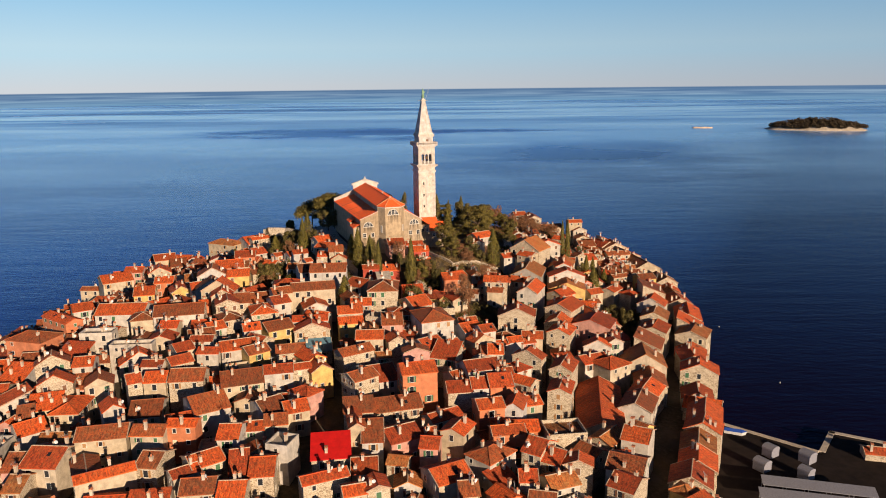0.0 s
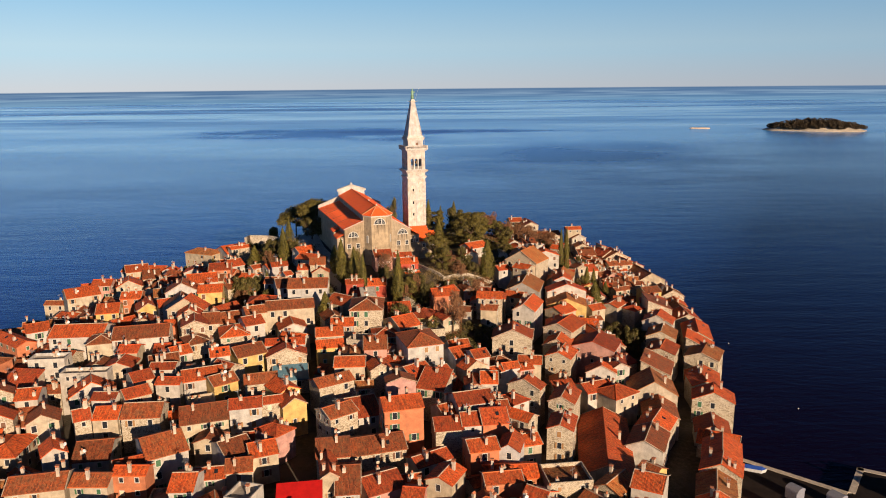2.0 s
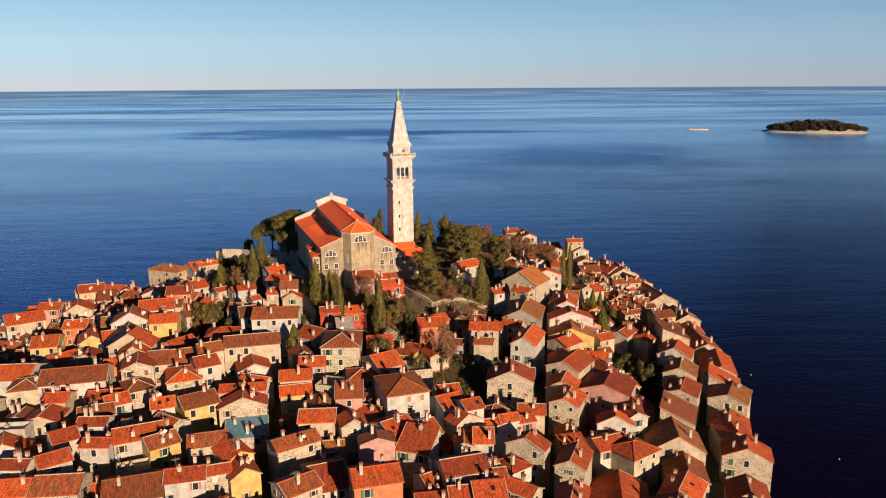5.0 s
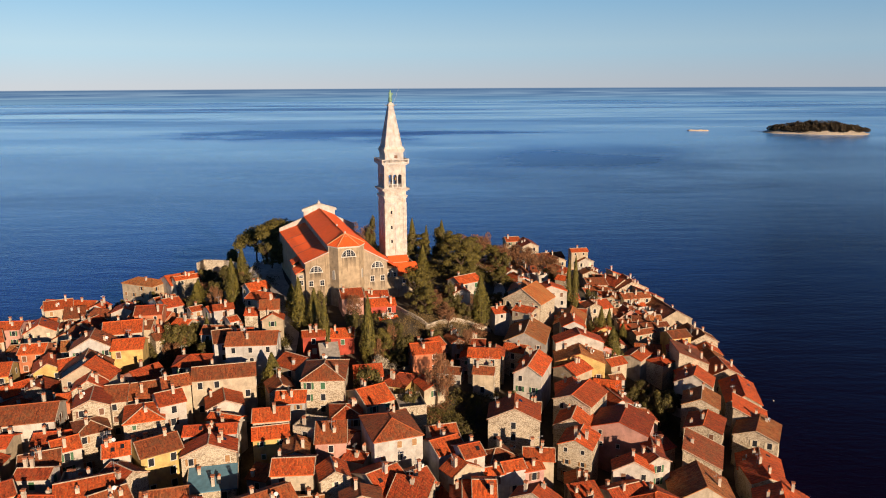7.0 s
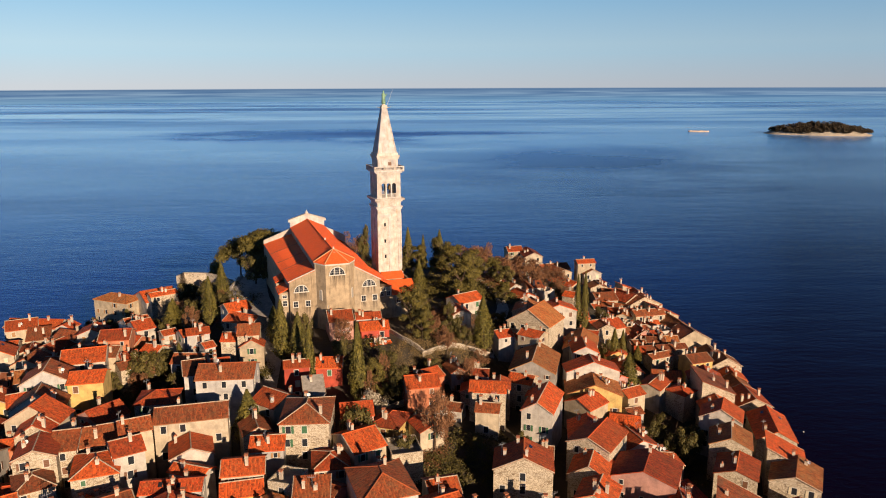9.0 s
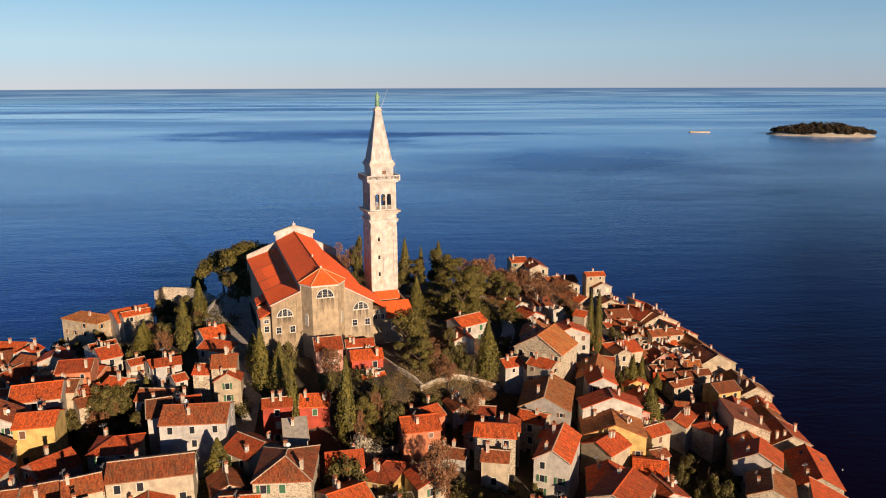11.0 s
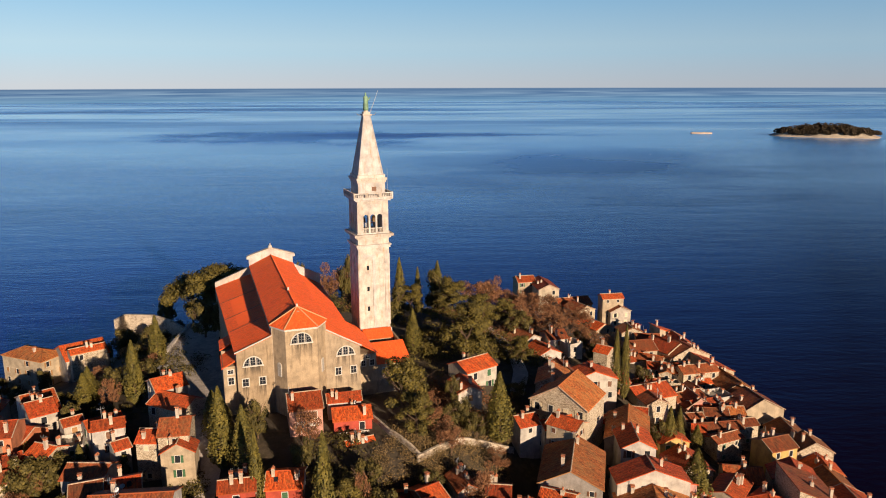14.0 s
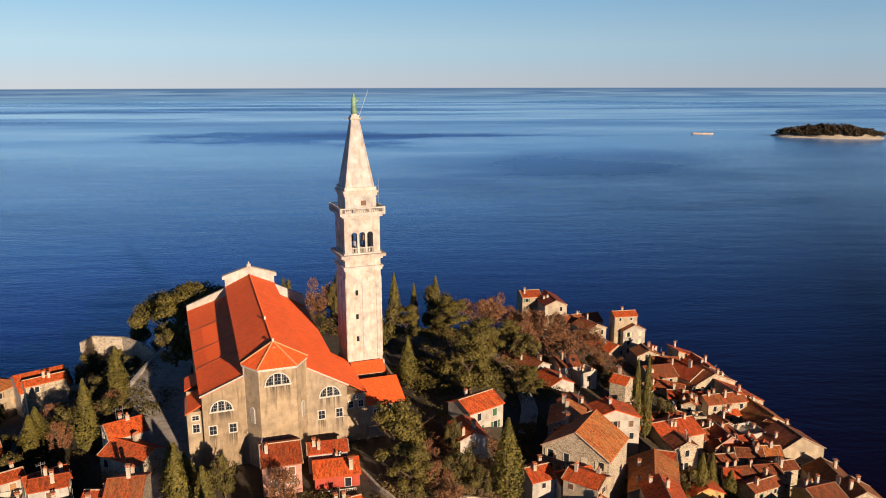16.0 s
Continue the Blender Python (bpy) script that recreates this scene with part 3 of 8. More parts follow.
    core.make("bell", plain_mat("bell_bronze", (0.16, 0.10, 0.05), 0.5, 0.7), t, "dark bronze bells on a frame")
    # gallery
    g = Build().box(-s - 0.5, -s - 0.5, H(75.7), s + 0.5, s + 0.5, H(76.1)).box(-s - 1.0, -s - 1.0, H(76.1), s + 1.0, s + 1.0, H(76.5))
    g.make("gallery_floor", LIMESTONE, t)
    for q in range(4):
        o = Build().box(-s - 0.95, -0.12, 0, s + 0.95, 0.12, 0.2).box(-s - 0.95, -0.14, 1.0, s + 0.95, 0.14, 1.25)
        for k in range(22):
            x = -s - 0.8 + k * (2 * s + 1.6) / 21
            o.box(x - 0.07, -0.08, 0.2, x + 0.07, 0.08, 1.0)
        for x in (-s - 0.8, -1.6, 1.6, s + 0.8):
            o.box(x - 0.22, -0.16, 0, x + 0.22, 0.16, 1.32)
        o = o.make("parapet", LIMESTONE, t)
        p = Matrix.Rotation(radians(q * 90), 3, "Z") @ Vector((0, -s - 0.8, 0))
        part_at(o, p.x, p.y, H(76.5), q * 90)
    # drum and spire
    d = 3.3
    Build().box(-d, -d, H(76.5), d, d, H(80.3)).box(-d - 0.2, -d - 0.2, H(76.5), d + 0.2, d + 0.2, H(76.9)).box(-d - 0.25, -d - 0.25, H(80.0), d + 0.25, d + 0.25, H(80.6)).box(-d - 0.45, -d - 0.45, H(80.6), d + 0.45, d + 0.45, H(81.1)).box(-d - 0.1, -d - 0.1, H(81.1), d + 0.1, d + 0.1, H(81.8)).make("drum", LIMESTONE, t)
    w = Build().box(-0.55, -0.06, 0, 0.55, 0.06, 1.0).make("hatch", WOOD["brown"], t, "small brown wooden hatch")
    part_at(w, 0.6, -d - 0.05, H(78.0))
    e, u = 2.95, 0.75
    z0, z1 = H(81.8), H(95.6)
    sp = Build().add([(-e, -e, z0), (e, -e, z0), (e, e, z0), (-e, e, z0), (-u, -u, z1), (u, -u, z1), (u, u, z1), (-u, u, z1)], [(3, 2, 1, 0), (4, 5, 6, 7), (0, 1, 5, 4), (1, 2, 6, 5), (2, 3, 7, 6), (3, 0, 4, 7)])
    for sx in (-1, 1):
        for sy in (-1, 1):
            sp.tube((sx * e, sy * e, z0), (sx * u, sy * u, z1), 0.22, 0.12, 5)
    sp.make("spire", LIMESTONE, t, "stained stone pyramid spire")
    Build().box(-1.1, -1.1, H(95.6), 1.1, 1.1, H(96.0)).box(-0.8, -0.8, H(96.0), 0.8, 0.8, H(96.5)).tube((0, 0, H(96.5)), (0, 0, H(96.8)), 0.6, 0.5, 10).make("capital", LIMESTONE, t)
    for sx in (-1, 1):
        Build().tube((sx * 1.0, -0.2, 0), (sx * 2.1, -0.2, 0.1), 0.09, 0.07, 6).tube((sx * 2.1, -0.2, 0.1), (sx * 2.35, -0.2, 0.6), 0.07, 0.04, 6).make("bracket", METAL, t).location = (0, 0, H(95.7))
    Build().tube((0.9, 0, H(95.9)), (3.2, 0.3, H(101.6)), 0.06, 0.03, 5).make("lightning_rod", METAL, t)
    m = Build().tube((3.9, -3.4, H(76.5)), (3.9, -3.4, H(83.5)), 0.05, 0.03, 5).tube((3.9, -1.5, H(76.5)), (3.9, -1.5, H(82.0)), 0.05, 0.03, 5).tube((3.9, -3.4, H(82.0)), (3.9, -1.5, H(81.5)), 0.025, 0.025, 4)
    m.make("mast", METAL, t, "thin metal mast on the gallery")
    # statue on the spire: one plain robed shape
    st = thing_mesh_statue()
    st.matrix_basis = pose(-8.2, 332.2, 96.8, 0, 0, 20)


def thing_mesh_statue():
    bm = bmesh.new()
    rows = [(0, 0.62, 0.55), (0.5, 0.66, 0.58), (1.2, 0.60, 0.50), (1.9, 0.52, 0.42), (2.5, 0.56, 0.42), (3.0, 0.60, 0.40), (3.3, 0.42, 0.32), (3.42, 0.17, 0.17), (3.6, 0.20, 0.21), (3.85, 0.23, 0.24), (4.05, 0.18, 0.18), (4.15, 0.05, 0.05)]
    rings = []
    for k, (z, a, c) in enumerate(rows):
        rings.append([bm.verts.new((a * math.cos(q) * (1 + 0.07 * math.sin(5 * q + z)), c * math.sin(q) * (1 + 0.07 * math.cos(4 * q + z)), z)) for q in [2 * math.pi * i / 14 for i in range(14)]])
    for r0, r1 in zip(rings, rings[1:]):
        for i in range(14):
            bm.faces.new((r0[i], r0[(i + 1) % 14], r1[(i + 1) % 14], r1[i]))
    bm.faces.new(rings[-1])
    bm.faces.new(rings[0][::-1])
    arm = bmesh.ops.create_cone(bm, cap_ends=True, segments=7, radius1=0.16, radius2=0.11, depth=1.5)["verts"]
    bmesh.ops.rotate(bm, verts=arm, cent=(0, 0, 0), matrix=Matrix.Rotation(radians(38), 3, "Y"))
    bmesh.ops.translate(bm, verts=arm, vec=(0.62, -0.1, 2.5))
    me = bpy.data.meshes.new("statue")
    bm.to_mesh(me)
    bm.free()
    me.materials.append(COPPER)
    me.polygons.foreach_set("use_smooth", [True] * len(me.polygons))
    return tagged(new("statue", me), "green weathered copper statue on top of the spire", "statue")


tower()


# ---- church ----
def lunette(parent, x, y, z, w, rz, arched=True):
    """Half-round window with a pale stone surround and two mullions."""
    r = w / 2
    arc = [(r * math.cos(a), r * math.sin(a)) for a in np.linspace(0, math.pi, 15)]
    out = [((r + 0.22) * math.cos(a), (r + 0.22) * math.sin(a)) for a in np.linspace(0, math.pi, 15)]
    b = Build()
    for (a, c), (d, e), (f, g), (h, i) in zip(arc, arc[1:], out, out[1:]):
        b.plate([(a, c), (f, g), (h, i), (d, e)], -0.18, 0.05)
    b.box(-r - 0.35, -0.22, -0.28, r + 0.35, 0.05, 0)
    for k in (-1, 1):
        b.box(k * r * 0.34 - 0.09, -0.12, 0, k * r * 0.34 + 0.09, 0.05, r * 0.93)
    win = b.make("lunette_window", TRIM, parent, "half-round window in a pale stone surround")
    part_at(win, x, y, z, rz)
    p = Build().plate([(a, c) for a, c in arc], -0.05, 0.03).make("pane", PANE, win)
    g = Build()
    for k in range(-3, 4):
        g.box(k * r * 0.25 - 0.02, -0.075, 0, k * r * 0.25 + 0.02, -0.05, math.sqrt(max(0.02, 1 - (k * 0.25) ** 2)) * r)
    for k in (0.3, 0.6):
        h = math.sqrt(1 - k * k) * r
        g.box(-h, -0.075, k * r - 0.02, h, -0.05, k * r + 0.02)
    g.make("glazing_bar", METAL, win)


def niche(parent, x, y, z, w, h, rz):
    b = Build()
    o, i = arch_poly(0, 0, w + 0.4, h + 0.2, 9), arch_poly(0, 0, w, h, 9)
    b.plate(o, -0.12, 0.04)
    ob = b.make("arched_window", TRIM, parent, "narrow arched window with a pale stone surround")
    part_at(ob, x, y, z, rz)
    Build().plate(i, -0.135, -0.1).make("pane", plain_mat("grey_pane", (0.35, 0.33, 0.30), 0.4), ob)


def small_window(parent, x, y, z, w, h, rz):
    b = Build().box(-w / 2 - 0.2, -0.1, -0.2, w / 2 + 0.2, 0.04, 0).box(-w / 2 - 0.2, -0.1, h, w / 2 + 0.2, 0.04, h + 0.2).box(-w / 2 - 0.2, -0.1, 0, -w / 2, 0.04, h).box(w / 2, -0.1, 0, w / 2 + 0.2, 0.04, h)
    ob = b.make("window", TRIM, parent)
    part_at(ob, x, y, z, rz)
    Build().box(-w / 2, -0.03, 0, w / 2, 0.03, h).make("pane", PANE, ob)
    Build().box(-0.03, -0.06, 0, 0.03, -0.03, h).box(-w / 2, -0.06, h * 0.5, w / 2, -0.03, h * 0.5 + 0.06).make("grille", METAL, ob)


def church():
    base = 33.2
    c = thing("church", -21.7, 305.0, base, 17, "large baroque church with ochre stained walls and red tiled roofs", "church")
    H = lambda z: z - base
    W, N, L = 13.2, 5.75, 55.0
    ea, ta, en, rd = H(48.0), H(51.0), H(53.3), H(56.1)
    flare = 2.0  # the left aisle widens towards the facade
    ear = H(46.6)  # the other aisle has lower eaves
    # aisles: one walled body with sloping tops
    a = Build()
    for s in (-1, 1):
        xo, xi = s * W, s * N
        far, low = (xo - flare, ea) if s < 0 else (xo, ear)
        v = [(xo, 0, 0), (xi, 0, 0), (xi, L, 0), (far, L, 0), (xo, 0, low - 0.2), (xi, 0, ta - 0.2), (xi, L, ta - 0.2), (far, L, low - 0.2)]
        f = [(3, 2, 1, 0), (4, 5, 6, 7), (0, 1, 5, 4), (1, 2, 6, 5), (2, 3, 7, 6), (3, 0, 4, 7)]
        a.add(v, f if s < 0 else [q[::-1] for q in f])
    a.make("aisle_wall", CHURCH_WALL, c)
    n = Build()
    v = [(-N, 0, 0), (N, 0, 0), (N, L, 0), (-N, L, 0), (-N, 0, en - 0.2), (N, 0, en - 0.2), (N, L, en - 0.2), (-N, L, en - 0.2), (0, 0, rd - 0.25), (0, L, rd - 0.25)]
    n.add(v, [(3, 2, 1, 0), (0, 1, 5, 8, 4), (2, 3, 7, 9, 6), (1, 2, 6, 5), (3, 0, 4, 7), (4, 8, 9, 7), (8, 5, 6, 9)])
    n.make("nave_wall", CHURCH_WALL, c)
    P, ax = 3.5, 3.3
    apse = [(-N, 0.3), (-ax, -P), (ax, -P), (N, 0.3)]
    Build().prism(apse, 0, en - 0.15).make("apse_wall", CHURCH_WALL, c)
    Build().prism([(-N - 0.25, 0.3), (-ax - 0.12, -P - 0.25), (ax + 0.12, -P - 0.25), (N + 0.25, 0.3)], en - 0.55, en - 0.12).make("apse_cornice", TRIM, c)
    o = 0.35
    top = (0, 1.4, H(56.5))
    e = en + 0.02
    A = [(-N - o, 0.2, e), (-ax - 0.2, -P - o, e), (ax + 0.2, -P - o, e), (N + o, 0.2, e)]
    slab("apse_roof", [(A[0], A[1], top), (A[1], A[2], top), (A[2], A[3], top)], CHURCH_TILE, c, 0.15)
    hip = Build()
    for q in A:
        hip.tube((q[0], q[1], q[2] + 0.05), (top[0], top[1], top[2] + 0.05), 0.16, 0.16, 6)
    hip.make("hip_ridge", plain_mat("pale_ridge_tiles", (0.62, 0.30, 0.14), 0.85), c, "pale mortared hip ridges")
    slab("nave_roof", [((-N - o, 0.2, en), (0, 0.2, rd), (0, L, rd), (-N - o, L, en)), ((0, 0.2, rd), (N + o, 0.2, en), (N + o, L, en), (0, L, rd))], CHURCH_TILE, c, 0.22)
    Build().tube((0, 0.6, rd + 0.03), (0, L, rd + 0.03), 0.17, 0.17, 6).make("ridge", CHURCH_TILE, c)
    for s in (-1, 1):
        low, wide = (ea, flare) if s < 0 else (ear, 0)
        q = ((s * (W + o), -0.1, low - 0.1), (s * N, -0.1, ta), (s * N, L, ta), (s * (W + wide + o), L, low - 0.1))
        face = [q[0], q[1], q[2], q[3]] if s < 0 else [q[1], q[0], q[3], q[2]]
        slab("aisle_roof", [tuple(face)], CHURCH_TILE, c, 0.2)
        rake = Build()
        p0, p1 = (s * (W + o), -0.12, low - 0.05), (s * N, -0.12, ta + 0.06)
        rake.tube(p0, p1, 0.16, 0.16, 5)
        rake.make("rake_tile", TRIM, c)
    for k, y in enumerate((14, 24, 38)):  # low fire parapets across the left aisle roof
        b = Build()
        e0 = -W - 0.2 - flare * y / L
        b.add([(e0, y, ea), (-N, y, ta + 0.02), (-N, y + 0.12, ta + 0.02), (e0, y + 0.12, ea), (e0, y, ea + 0.06), (-N, y, ta + 0.07), (-N, y + 0.12, ta + 0.07), (e0, y + 0.12, ea + 0.06)], [(3, 2, 1, 0), (4, 5, 6, 7), (0, 1, 5, 4), (1, 2, 6, 5), (2, 3, 7, 6), (3, 0, 4, 7)])
        b.make("roof_seam", WOOD["brown"], c, "dark joint across the aisle roof")
    # facade gable standing above the roofs at the far end
    f = Build()
    f.plate([(-N - 0.3, ta), (N + 0.3, ta), (N + 0.3, H(55.5)), (N + 0.3, H(55.7)), (0, H(57.7)), (-N - 0.3, H(55.7))], L, L + 0.9)
    for s in (-1, 1):
        we = W + 0.3 + (flare if s < 0 else 0)
        pts = [(s * (N + 0.3), 0), (s * we, 0), (s * we, H(49.3)), (s * (N + 0.3), H(53.0))]
        f.plate(pts if s > 0 else pts[::-1], L, L + 0.8)
    f.box(-N - 0.3, L, 0, N + 0.3, L + 0.8, ta)
    f.make("facade_wall", LIMESTONE, c, "pale limestone facade gable")
    g = Build()
    for s in (-1, 1):
        pts = [(0, H(57.7)), (s * (N + 0.8), H(55.65)), (s * (N + 0.8), H(56.05)), (0, H(58.15))]
        g.plate(pts if s < 0 else pts[::-1], L - 0.25, L + 1.15)
    g.box(-N - 0.9, L - 0.3, H(55.2), -N + 0.1, L + 1.1, H(55.9)).box(N - 0.1, L - 0.3, H(55.2), N + 0.9, L + 1.1, H(55.9))
    g.make("gable_cornice", LIMESTONE, c)
    Build().box(-0.5, L, H(58.0), 0.5, L + 0.9, H(58.6)).tube((0, L + 0.45, H(58.6)), (0, L + 0.45, H(59.3)), 0.28, 0.1, 8).make("finial", LIMESTONE, c)
    Build().box(-0.2, 15.8, rd, 0.2, 16.2, rd + 0.8, 0, 0.05).make("ridge_finial", TRIM, c)
    Build().box(-0.22, 1.1, H(56.4), 0.22, 1.6, H(57.1), 0, 0.05).make("apse_finial", TRIM, c)
    # windows
    lunette(c, 0, -P - 0.02, H(50.0), 4.2, 0)
    lunette(c, -9.9, -0.02, H(44.9), 3.7, 0)
    lunette(c, 9.9, -0.02, H(44.9), 3.7, 0)
    for s in (-1, 1):
        dx, dy = s * (N - ax), P + 0.3
        rz = math.degrees(math.atan2(dy, dx)) if s > 0 else math.degrees(math.atan2(-dy, -dx))
        rz = s * math.degrees(math.atan2(P + 0.3, N - ax))
        niche(c, s * (N + ax) / 2 - s * 0.0, (-P + 0.3) / 2, H(42.3), 0.8, 2.9, rz)
    for x in (-11.6, -8.1, 8.2, 11.6):
        small_window(c, x, -0.02, H(40.4), 1.2, 1.6, 0)
    # side chapels against the left aisle
    ch = Build().box(-W - 2.8, 1.5, 0, -W + 0.1, 9.5, H(44.6)).box(-W - 2.8, 9.5, 0, -W + 0.1, 16, H(45.4))
    ch.make("chapel_wall", CHURCH_WALL, c)
    slab("chapel_roof", [((-W - 3.1, 1.2, H(44.4)), (-W + 0.05, 1.2, H(46.0)), (-W + 0.05, 9.5, H(46.0)), (-W - 3.1, 9.5, H(44.4)))], CHURCH_TILE, c, 0.2)
    slab("chapel_roof", [((-W - 3.1, 9.6, H(45.6)), (-W + 0.05, 9.6, H(47.2)), (-W + 0.05, 16.2, H(47.2)), (-W - 3.1, 16.2, H(45.6)))], CHURCH_TILE, c, 0.2)
    for y, z in ((1.48, 40.6), (1.48, 43.0)):
        small_window(c, -W - 1.3, y, H(z), 1.1, 1.5 if z < 42 else 0.8, 0)
    # sacristy lean-to along the aisle, and a low walled court between it and the tower
    Build().box(W - 0.1, 2.6, 0, W + 4.2, 20, H(43.4)).make("sacristy_wall", CHURCH_WALL, c)
    slab("sacristy_roof", [((W - 0.05, 2.3, H(46.4)), (W + 4.5, 2.3, H(43.5)), (W + 4.5, 20, H(43.5)), (W - 0.05, 20, H(46.4)))], CHURCH_TILE, c, 0.2)
    w = Build()
    x0, x1 = W + 4.25, W + 12.0
    v = [(x0, 2.6, 0), (x1, 2.6, 0), (x1, 9.0, 0), (x0, 9.0, 0), (x0, 2.6, H(40.7)), (x1, 2.6, H(40.7)), (x1, 9.0, H(43.2)), (x0, 9.0, H(43.2))]
    w.add(v, [(3, 2, 1, 0), (4, 5, 6, 7), (0, 1, 5, 4), (1, 2, 6, 5), (2, 3, 7, 6), (3, 0, 4, 7)])
    w.make("court_range_wall", CHURCH_WALL, c)
    slab("court_range_roof", [((x0 + 0.05, 2.2, H(40.8)), (x1 + 0.3, 2.2, H(40.8)), (x1 + 0.3, 9.2, H(43.5)), (x0 + 0.05, 9.2, H(43.5)))], CHURCH_TILE, c, 0.2)
    Build().box(x1 - 0.5, 9.0, 0, x1, 17.0, H(43.1)).make("court_wall", CHURCH_WALL, c)
    Build().box(x0, 14.4, 0, x1 - 0.55, 17.2, H(42.6)).make("court_back_wall", CHURCH_WALL, c)
    slab("court_back_roof", [((x0 + 0.05, 13.9, H(42.7)), (x1 - 0.6, 13.9, H(42.7)), (x1 - 0.6, 17.2, H(44.2)), (x0 + 0.05, 17.2, H(44.2)))], CHURCH_TILE, c, 0.18)
    for x, z in ((W + 1.2, 40.6), (W + 3.2, 40.6), (W + 2.2, 42.4)):
        small_window(c, x, 2.58, H(z), 0.9, 1.3 if z < 42 else 0.6, 0)
    for x in (x0 + 2.0, x0 + 5.2):
        small_window(c, x, 2.58, H(38.2), 0.9, 1.3, 0)


church()

# ---- trees ----
def leaves(points, size, rs, flat=0.0, out=None):
    """Small leaf clumps at the points, one bent quad each; out: the way that each one faces, roughly."""
    n = len(points)
    if out is None:
        a = rs.normal(size=(n, 3))
        a[:, 2] *= 1 - flat
        a /= np.linalg.norm(a, axis=1)[:, None]
        b = np.cross(a, rs.normal(size=(n, 3)))
    else:
        face = np.asarray(out) + rs.normal(size=(n, 3)) * 0.38
        face /= np.linalg.norm(face, axis=1)[:, None] + 1e-6
        a = np.cross(face, rs.normal(size=(n, 3)))
        a /= np.linalg.norm(a, axis=1)[:, None] + 1e-6
        b = np.cross(face, a)
    b /= np.linalg.norm(b, axis=1)[:, None] + 1e-6
    s = size * rs.uniform(0.6, 1.3, n)[:, None]
    p = np.asarray(points)
    v = np.stack([p - a * s, p + b * s * 0.7, p + a * s, p - b * s * 0.7], 1).reshape(-1, 3)
    k = np.arange(n) * 4
    f = [(i, i + 1, i + 2, i + 3) for i in k.tolist()]
    return v, f


def limb_build(rs, h, r, kind):
    b = Build()
    if kind == "cypress":
        b.tube((0, 0, -0.5), (0, 0, h * 0.9), 0.16 + 0.012 * h, 0.03, 6)
        return b
    lean = rs.uniform(-0.06, 0.06, 2) * h
    fork = h * (0.62 if kind == "umbrella" else 0.35)
    top = Vector((lean[0], lean[1], fork))
    b.tube((0, 0, -0.5), top * 0.5 + Vector((0.1, 0, 0)), 0.05 * h ** 0.9 * 0.5 + 0.1, 0.035 * h ** 0.9 * 0.5 + 0.08, 7)
    b.tube(top * 0.5 + Vector((0.1, 0, 0)), top, 0.035 * h ** 0.9 * 0.5 + 0.08, 0.1 + 0.01 * h, 7)
    for k in range(7):
        q = 2 * math.pi * k / 7 + rs.uniform(-0.4, 0.4)
        e = Vector((math.cos(q) * r * rs.uniform(0.5, 0.8), math.sin(q) * r * rs.uniform(0.5, 0.8), h * rs.uniform(0.6, 0.85)))
        b.tube(top, e, 0.08 + 0.006 * h, 0.03, 5)
        for _ in range(2):
            e2 = e + Vector(rs.uniform(-0.3, 0.3, 3) * r)
            b.tube(e * 0.7 + top * 0.3, e2, 0.05, 0.02, 4)
    return b


def crown_points(rs, h, r, kind):
    pts, ways = [], []
    if kind == "cypress":
        n = 4600
        z = rs.uniform(0.03, 1, n)
        prof = np.minimum(1, z / 0.16) * (1 - np.clip((z - 0.25) / 0.75, 0, 1) ** 1.5) + 0.03
        q = rs.uniform(0, 2 * math.pi, n)
        lump = 1 + 0.16 * np.sin(3 * q + 9 * z) + 0.12 * np.sin(7 * q - 14 * z + 1)
        rad = r * prof * lump * np.sqrt(rs.uniform(0.35, 1, n))
        way = np.stack([np.cos(q), np.sin(q), 0.25 + 0.5 * np.sin(9 * z + 2 * q)], 1)
        return np.stack([rad * np.cos(q), rad * np.sin(q), z * h], 1), way
    lobes = {"pine": 32, "umbrella": 34, "broad": 16, "bare": 14, "blossom": 16}[kind]
    per = {"pine": 250, "umbrella": 240, "broad": 200, "bare": 200, "blossom": 170}[kind]
    for _ in range(lobes):
        q, s = rs.uniform(0, 2 * math.pi), math.sqrt(rs.uniform(0, 1))
        if kind == "umbrella":
            z = h * (0.70 + 0.20 * (1 - s * s)) + rs.uniform(-0.10, 0.05) * h
            size = (0.32 * r, 0.32 * r, 0.11 * h)
            rr = 0.85 * r * s
        elif kind == "pine":
            zz = rs.uniform(0.22, 0.95)
            rr = r * s * (1.05 - 0.75 * abs(zz - 0.42) / 0.55) * 0.85
            z = h * zz
            size = (0.26 * r, 0.26 * r, 0.075 * h)
        else:
            zz = rs.uniform(0.25, 0.9)
            rr = r * s * math.sqrt(max(0.05, 1 - ((zz - 0.52) / 0.5) ** 2)) * 0.8
            z = h * zz
            size = (0.30 * r, 0.30 * r, 0.16 * h)
        c = np.array([rr * math.cos(q), rr * math.sin(q), z])
        d = rs.normal(size=(per, 3))
        d /= np.linalg.norm(d, axis=1)[:, None]
        pts.append(c + d * np.array(size) * rs.uniform(0.55, 1.0, per)[:, None])
        ways.append(d + np.array([0, 0, 0.25]))
    return np.concatenate(pts), np.concatenate(ways)


